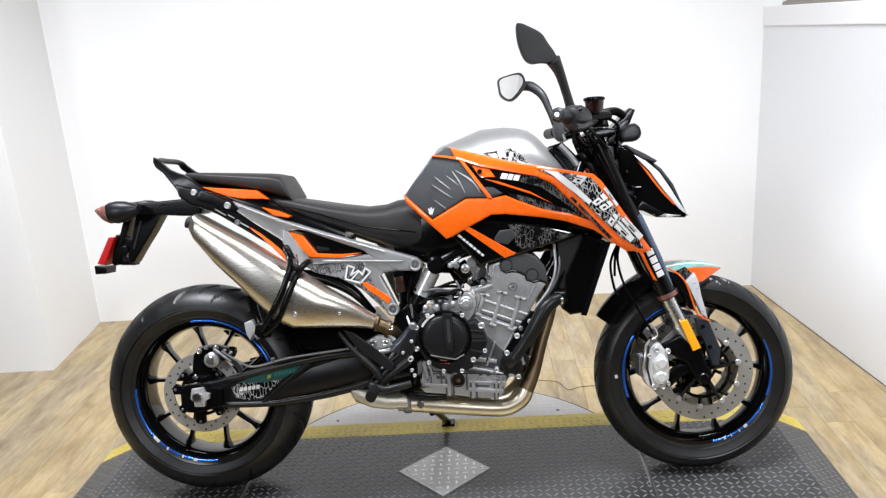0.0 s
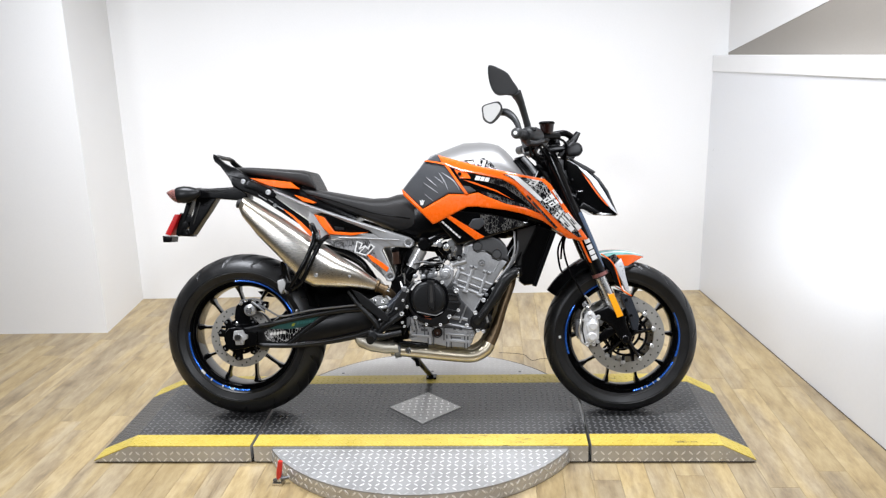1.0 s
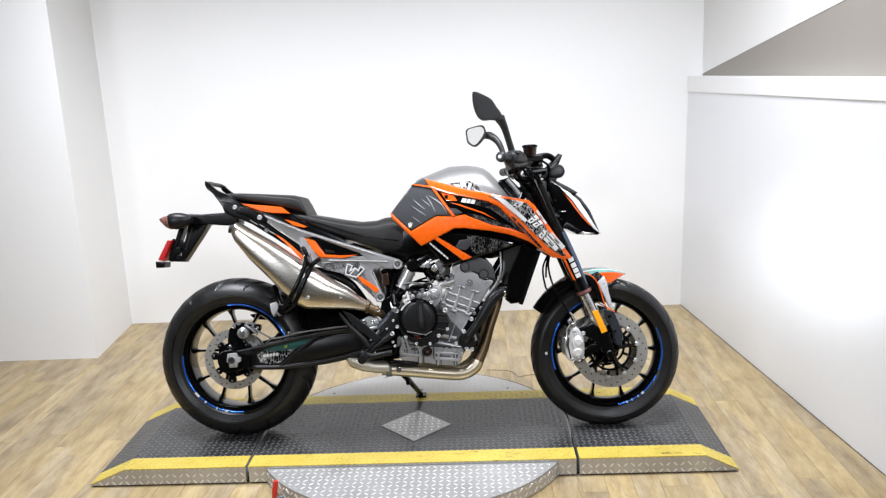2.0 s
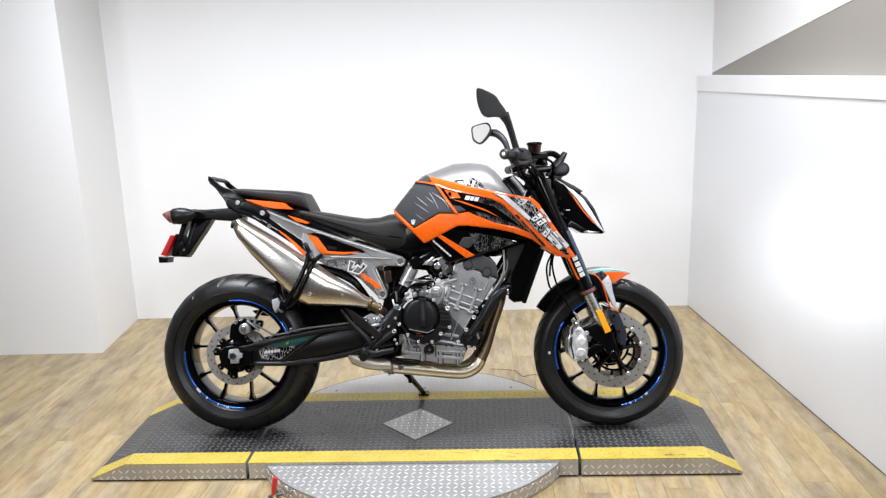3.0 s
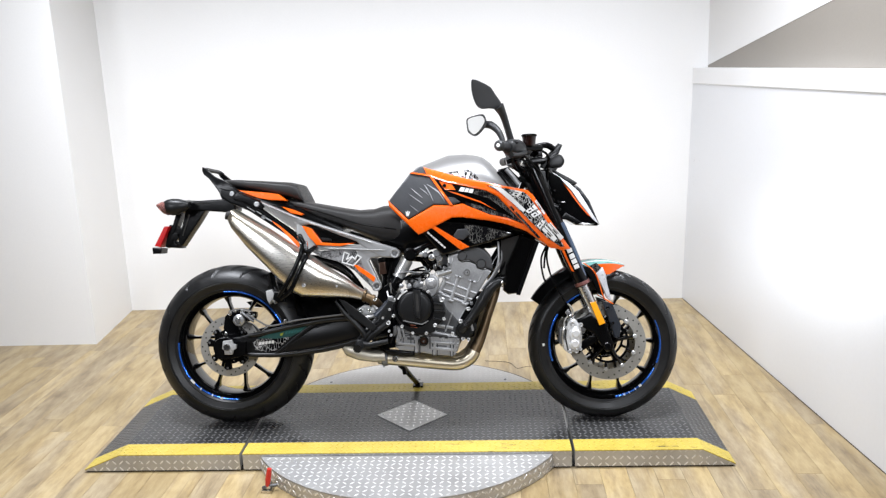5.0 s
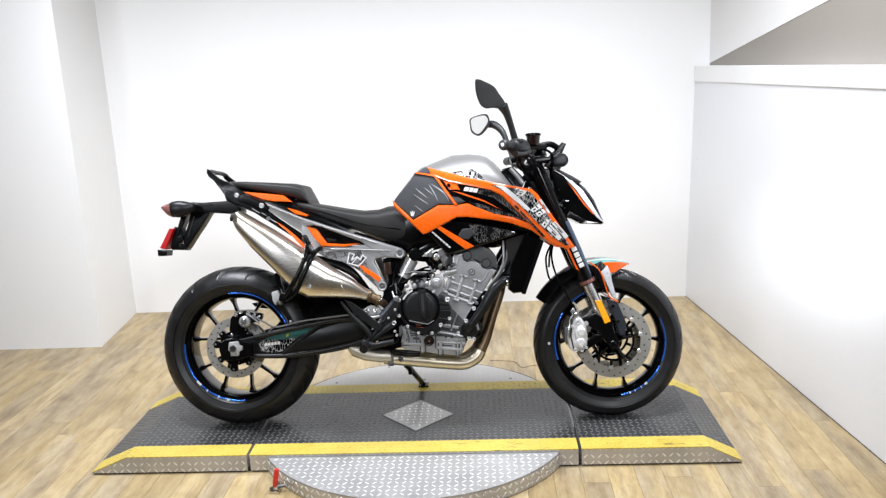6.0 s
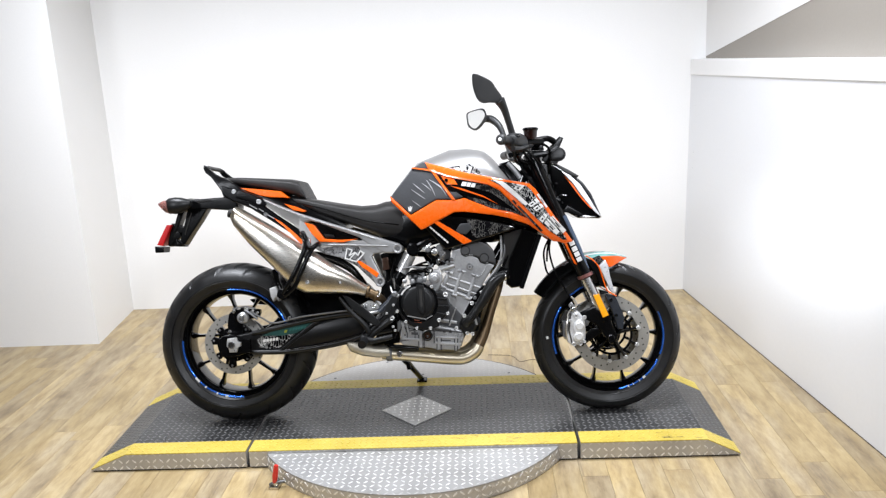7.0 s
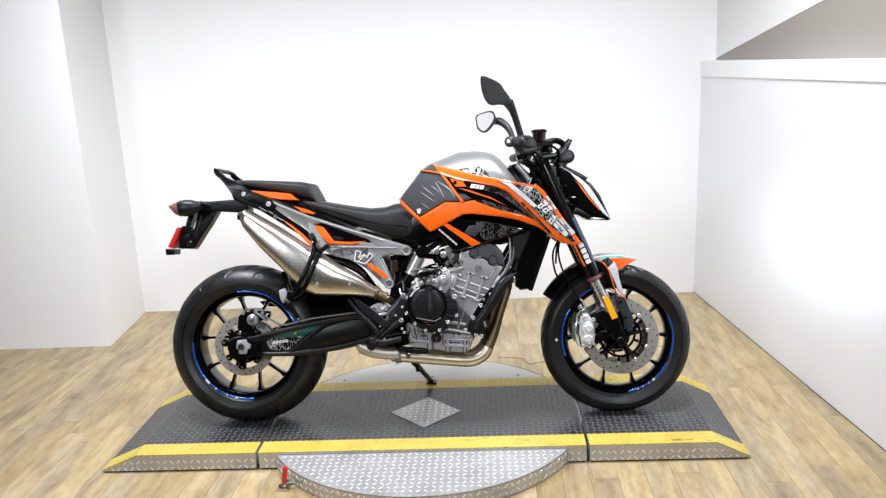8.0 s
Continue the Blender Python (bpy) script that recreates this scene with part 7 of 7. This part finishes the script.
part("lamp_screen", plate([(0.648, 0.940), (0.690, 0.905), (0.722, 0.858), (0.760, 0.764), (0.752, 0.762), (0.712, 0.856), (0.68, 0.900)], -0.062, 0.062, 0.003), CLEAR, hl, "clear headlamp front")
part("lamp_arm", plate([(0.605, 0.79), (0.625, 0.815), (0.66, 0.795), (0.69, 0.775), (0.67, 0.768), (0.635, 0.785)], -0.094, -0.08, 0.004), PLASTIC, hl, "grey headlamp bracket")
# Bright sliver stands in for the streak of light on the lower lens.
part("lamp_chin", plate([(0.635, 0.808), (0.648, 0.796), (0.669, 0.781), (0.702, 0.772), (0.736, 0.767), (0.692, 0.763), (0.657, 0.773), (0.637, 0.792)], -0.0885, -0.07, 0.002), BRIGHT, hl, "pale sliver painted as the highlight on the lower lens")
for x, z in ((0.585, 0.90), (0.580, 0.865), (0.600, 0.855), (0.605, 0.825)):
    part("lamp_lug", drum(0.005, -0.08, -0.094, 0.002, 12), PLASTIC, hl, at=(x, 0, z))
part("lamp_slit", plate([(0.608, 0.857), (0.624, 0.857), (0.624, 0.854), (0.608, 0.854)], -0.0885, -0.083, 0.0005), MACHINED, hl, smooth=False)
SIG = [(0.561, 1.010), (0.577, 1.027), (0.600, 1.034), (0.615, 1.022), (0.619, 1.003), (0.607, 0.986), (0.585, 0.984), (0.563, 0.987)]
for y in (-0.168, 0.112):
    sig = part("front_signal", plate(soft(SIG, 2), y, y + 0.056, 0.012), MATT, bike, "black front turn signal")
    part("signal_stalk", tube([(0.572, y + 0.05, 1.006), (0.566, y + (0.11 if y < 0 else -0.05), 1.000)], 0.011, 12), MATT, sig)
part("dash_side", plate([(0.528, 0.992), (0.562, 1.035), (0.588, 1.051), (0.602, 1.042), (0.570, 1.005), (0.549, 0.983)], -0.105, -0.085, 0.005), PLASTIC, bike, "black cockpit side shell")
part("dash_display", plate([(0.545, 1.025), (0.605, 1.085), (0.622, 1.078), (0.60, 1.03), (0.565, 1.015)], -0.07, 0.07, 0.006), PLASTIC, bike, "black instrument display")

# handlebar and mirrors
hb = part("handlebar", tube([(0.372, -0.385, 1.050), (0.425, -0.27, 1.049), (0.480, -0.17, 1.060), (0.515, -0.08, 1.052), (0.522, 0.0, 1.050), (0.515, 0.08, 1.052), (0.480, 0.17, 1.060), (0.425, 0.27, 1.049), (0.402, 0.325, 1.049)], 0.012, 14), SATIN, bike, "black tapered handlebar")
for s in (-1, 1):
    if s > 0:
        part("grip", tube([(0.400, 0.335, 1.049), (0.410, 0.305, 1.049), (0.420, 0.275, 1.049)], 0.0175, 18), GRAINED, hb, "black rubber grip")
        continue
    part("grip", tube([(0.374, s * 0.378, 1.051), (0.395, s * 0.33, 1.050), (0.418, s * 0.285, 1.049)], [0.0175, 0.0165, 0.019], 18), GRAINED, hb, "black rubber grip")
    part("bar_end", tube([(0.366, s * 0.402, 1.050), (0.369, s * 0.392, 1.050), (0.374, s * 0.378, 1.051)], [0.012, 0.019, 0.019], 18), GRAINED, hb, "black bar end weight")
    part("switch_cluster", plate(soft([(0.400, 1.075), (0.445, 1.085), (0.470, 1.06), (0.462, 1.025), (0.43, 1.010), (0.402, 1.025)], 2), s * 0.262, s * 0.215, 0.012), GRAINED, hb, "black switch cluster")
    part("bar_clamp", plate([(0.492, 1.035), (0.498, 1.075), (0.535, 1.078), (0.545, 1.035)], s * 0.035, s * 0.075, 0.006), PLASTIC, hb)
    part("lever", tube([(0.468, s * 0.20, 1.045), (0.464, s * 0.27, 1.032), (0.436, s * 0.35, 1.020), (0.412, s * 0.385, 1.018)], [0.009, 0.008, 0.007, 0.009], 10), GRAINED, hb, "black lever")
    part("lever_perch", tube([(0.44, s * 0.225, 1.055), (0.475, s * 0.20, 1.045), (0.49, s * 0.18, 1.06)], 0.016, 12), GRAINED, hb)
part("switch_cluster", plate(soft([(0.410, 1.072), (0.448, 1.080), (0.470, 1.058), (0.462, 1.028), (0.435, 1.014), (0.412, 1.028)], 2), 0.215, 0.255, 0.012), GRAINED, hb, "black switch cluster")
part("lever", tube([(0.468, 0.20, 1.045), (0.464, 0.27, 1.032), (0.442, 0.33, 1.022)], [0.009, 0.008, 0.007], 10), GRAINED, hb, "black lever")
part("bar_clamp", plate([(0.492, 1.035), (0.498, 1.075), (0.535, 1.078), (0.545, 1.035)], 0.035, 0.075, 0.006), PLASTIC, hb)
part("bar_end_face", drum(0.0065, 0.0, -0.003, 0.001, 18), BRIGHT, hb, at=(0.3655, -0.403, 1.050))
part("throttle_drum", tube([(0.402, -0.328, 1.050), (0.408, -0.312, 1.050), (0.424, -0.282, 1.049), (0.444, -0.250, 1.049), (0.450, -0.240, 1.050)], [0.020, 0.029, 0.034, 0.031, 0.022], 24), GRAINED, hb, "black throttle housing")
part("switch_key", plate([(0.418, 1.072), (0.438, 1.076), (0.440, 1.064), (0.420, 1.060)], -0.325, -0.30, 0.003), PLASTIC, hb)
part("clutch_plug", plate([(0.395, 1.012), (0.430, 1.018), (0.428, 1.000), (0.400, 0.994)], -0.26, -0.20, 0.005), PLASTIC, hb)
part("wire_bundle", tube([(0.43, -0.24, 1.01), (0.45, -0.19, 0.985), (0.49, -0.12, 0.985), (0.515, -0.09, 1.01)], 0.009, 10), PLASTIC, hb, "black cable bundle")
part("wire_bundle", tube([(0.455, -0.21, 1.02), (0.48, -0.16, 0.995), (0.50, -0.11, 0.965), (0.50, -0.09, 0.93)], 0.006, 10), PLASTIC, hb)
part("cockpit_plate", plate([(0.482, 0.983), (0.539, 1.000), (0.543, 0.991), (0.489, 0.977)], -0.095, -0.06, 0.002), BRIGHT, hb, "bare alloy clamp edge")
part("throttle_cable", tube([(0.42, -0.27, 1.02), (0.425, -0.24, 0.985), (0.46, -0.15, 0.965), (0.49, -0.08, 0.94)], 0.006, 8), PLASTIC, hb)
part("bar_cable", tube([(0.46, -0.20, 1.03), (0.50, -0.16, 1.0), (0.535, -0.10, 0.96), (0.55, -0.05, 0.90)], 0.005, 8), PLASTIC, hb)
part("bar_cable", tube([(0.52, -0.16, 1.055), (0.56, -0.13, 1.03), (0.56, -0.08, 0.96), (0.555, -0.04, 0.88)], 0.005, 8), PLASTIC, hb)
res = part("brake_reservoir", turned(lathe([(0.0, 0.0), (0.020, 0.0), (0.0225, 0.004), (0.0265, 0.036)], 32), 90, "X"), SMOKE, hb, "smoked brake fluid reservoir", at=(0.484, -0.222, 1.062))
part("reservoir_lid", turned(drum(0.0295, 0.034, 0.043, 0.003, 32), 90, "X"), PLASTIC, res, "black reservoir lid")
part("master_cylinder", tube([(0.455, -0.225, 1.056), (0.53, -0.165, 1.058)], 0.013, 14), PLASTIC, hb)
part("clutch_perch", tube([(0.50, -0.12, 1.065), (0.555, -0.10, 1.075), (0.585, -0.09, 1.06)], 0.012, 10), PLASTIC, hb)


def mirror_at(shape, glass, slope, y, stem):
    """A rear-view mirror: a soft-edged head set askew, its glass, and a bent stalk."""
    def bend(x, z):
        return slope * (x - 0.30)
    head = part("mirror_head", plate(soft(shape), y - 0.014, y + 0.014, 0.011, bend, 1), GRAINED, hb, "black plastic mirror head")
    back = -0.0155 if slope < 0 else 0.0125
    part("mirror_glass", plate(soft(glass), y + back, y + back + 0.003, 0.0002, bend, 0), MIRROR, head, "mirror glass", smooth=False)
    part("mirror_stalk", tube(stem[0], stem[1], 14), GRAINED, hb, "black mirror stalk")


NEARM = [(0.277, 1.281), (0.290, 1.285), (0.307, 1.281), (0.343, 1.266), (0.361, 1.242), (0.379, 1.218), (0.382, 1.202), (0.365, 1.191), (0.337, 1.190), (0.312, 1.186), (0.294, 1.195), (0.282, 1.220), (0.276, 1.250)]
mirror_at(NEARM, [(0.286, 1.276), (0.338, 1.255), (0.36, 1.21), (0.318, 1.194), (0.292, 1.232)], 0.9, -0.365, ([(0.372, -0.305, 1.200), (0.388, -0.290, 1.170), (0.404, -0.275, 1.120), (0.418, -0.260, 1.070)], [0.020, 0.014, 0.012, 0.013]))
FARM = [(0.243, 1.256), (0.275, 1.262), (0.318, 1.257), (0.332, 1.222), (0.326, 1.200), (0.286, 1.170), (0.250, 1.192), (0.242, 1.225)]
mirror_at(FARM, [(0.250, 1.250), (0.276, 1.255), (0.311, 1.250), (0.322, 1.220), (0.284, 1.179), (0.256, 1.197), (0.249, 1.226)], -1.75, 0.345, ([(0.322, 0.325, 1.214), (0.352, 0.310, 1.208), (0.384, 0.29, 1.175), (0.405, 0.275, 1.120), (0.425, 0.26, 1.06)], [0.015, 0.017, 0.014, 0.011, 0.013]))

# ---- loose wire on the floor ----
wire = part("loose_wire", tube([(0.30, 0.36, 0.0025), (0.36, 0.352, 0.0025), (0.42, 0.33, 0.003), (0.445, 0.275, 0.0025), (0.46, 0.255, 0.0025), (0.50, 0.275, 0.003), (0.565, 0.28, 0.0025), (0.62, 0.262, 0.0025)], 0.0010, 6), RUSTY)
tagged(wire, "thin dark brown wire lying loose on the floor", "wire")

# ---- floor planks, last ----
PW, PL = 0.098, 0.92


def plank_mesh():
    bm = prism([(-PW / 2 + 0.0003, -PL / 2 + 0.0003), (PW / 2 - 0.0003, -PL / 2 + 0.0003), (PW / 2 - 0.0003, PL / 2 - 0.0003), (-PW / 2 + 0.0003, PL / 2 - 0.0003)], -0.0035, 0.0, 0.0005)
    me = bpy.data.meshes.new("plank")
    bmesh.ops.recalc_face_normals(bm, faces=bm.faces)
    bm.to_mesh(me)
    bm.free()
    me.materials.append(OAK)
    return me


PLANK = plank_mesh()
shift = random.Random(4)
for col in range(46):
    x = -2.72 + PW * (col + 0.5)
    y = -3.2 + shift.uniform(-0.6, 0.6)
    while y - PL / 2 < 1.38:
        y0, y1 = y - PL / 2, min(y + PL / 2, 1.45)
        if not (x < -1.95 and y0 > 0.75) and x - PW / 2 < east(y0):
            ob = new("plank", PLANK)
            ob.parent = floor
            ob.location = (x, (y0 + y1) / 2, 0.0)
            ob.scale = (1, (y1 - y0) / PL, 1)
        y += PL
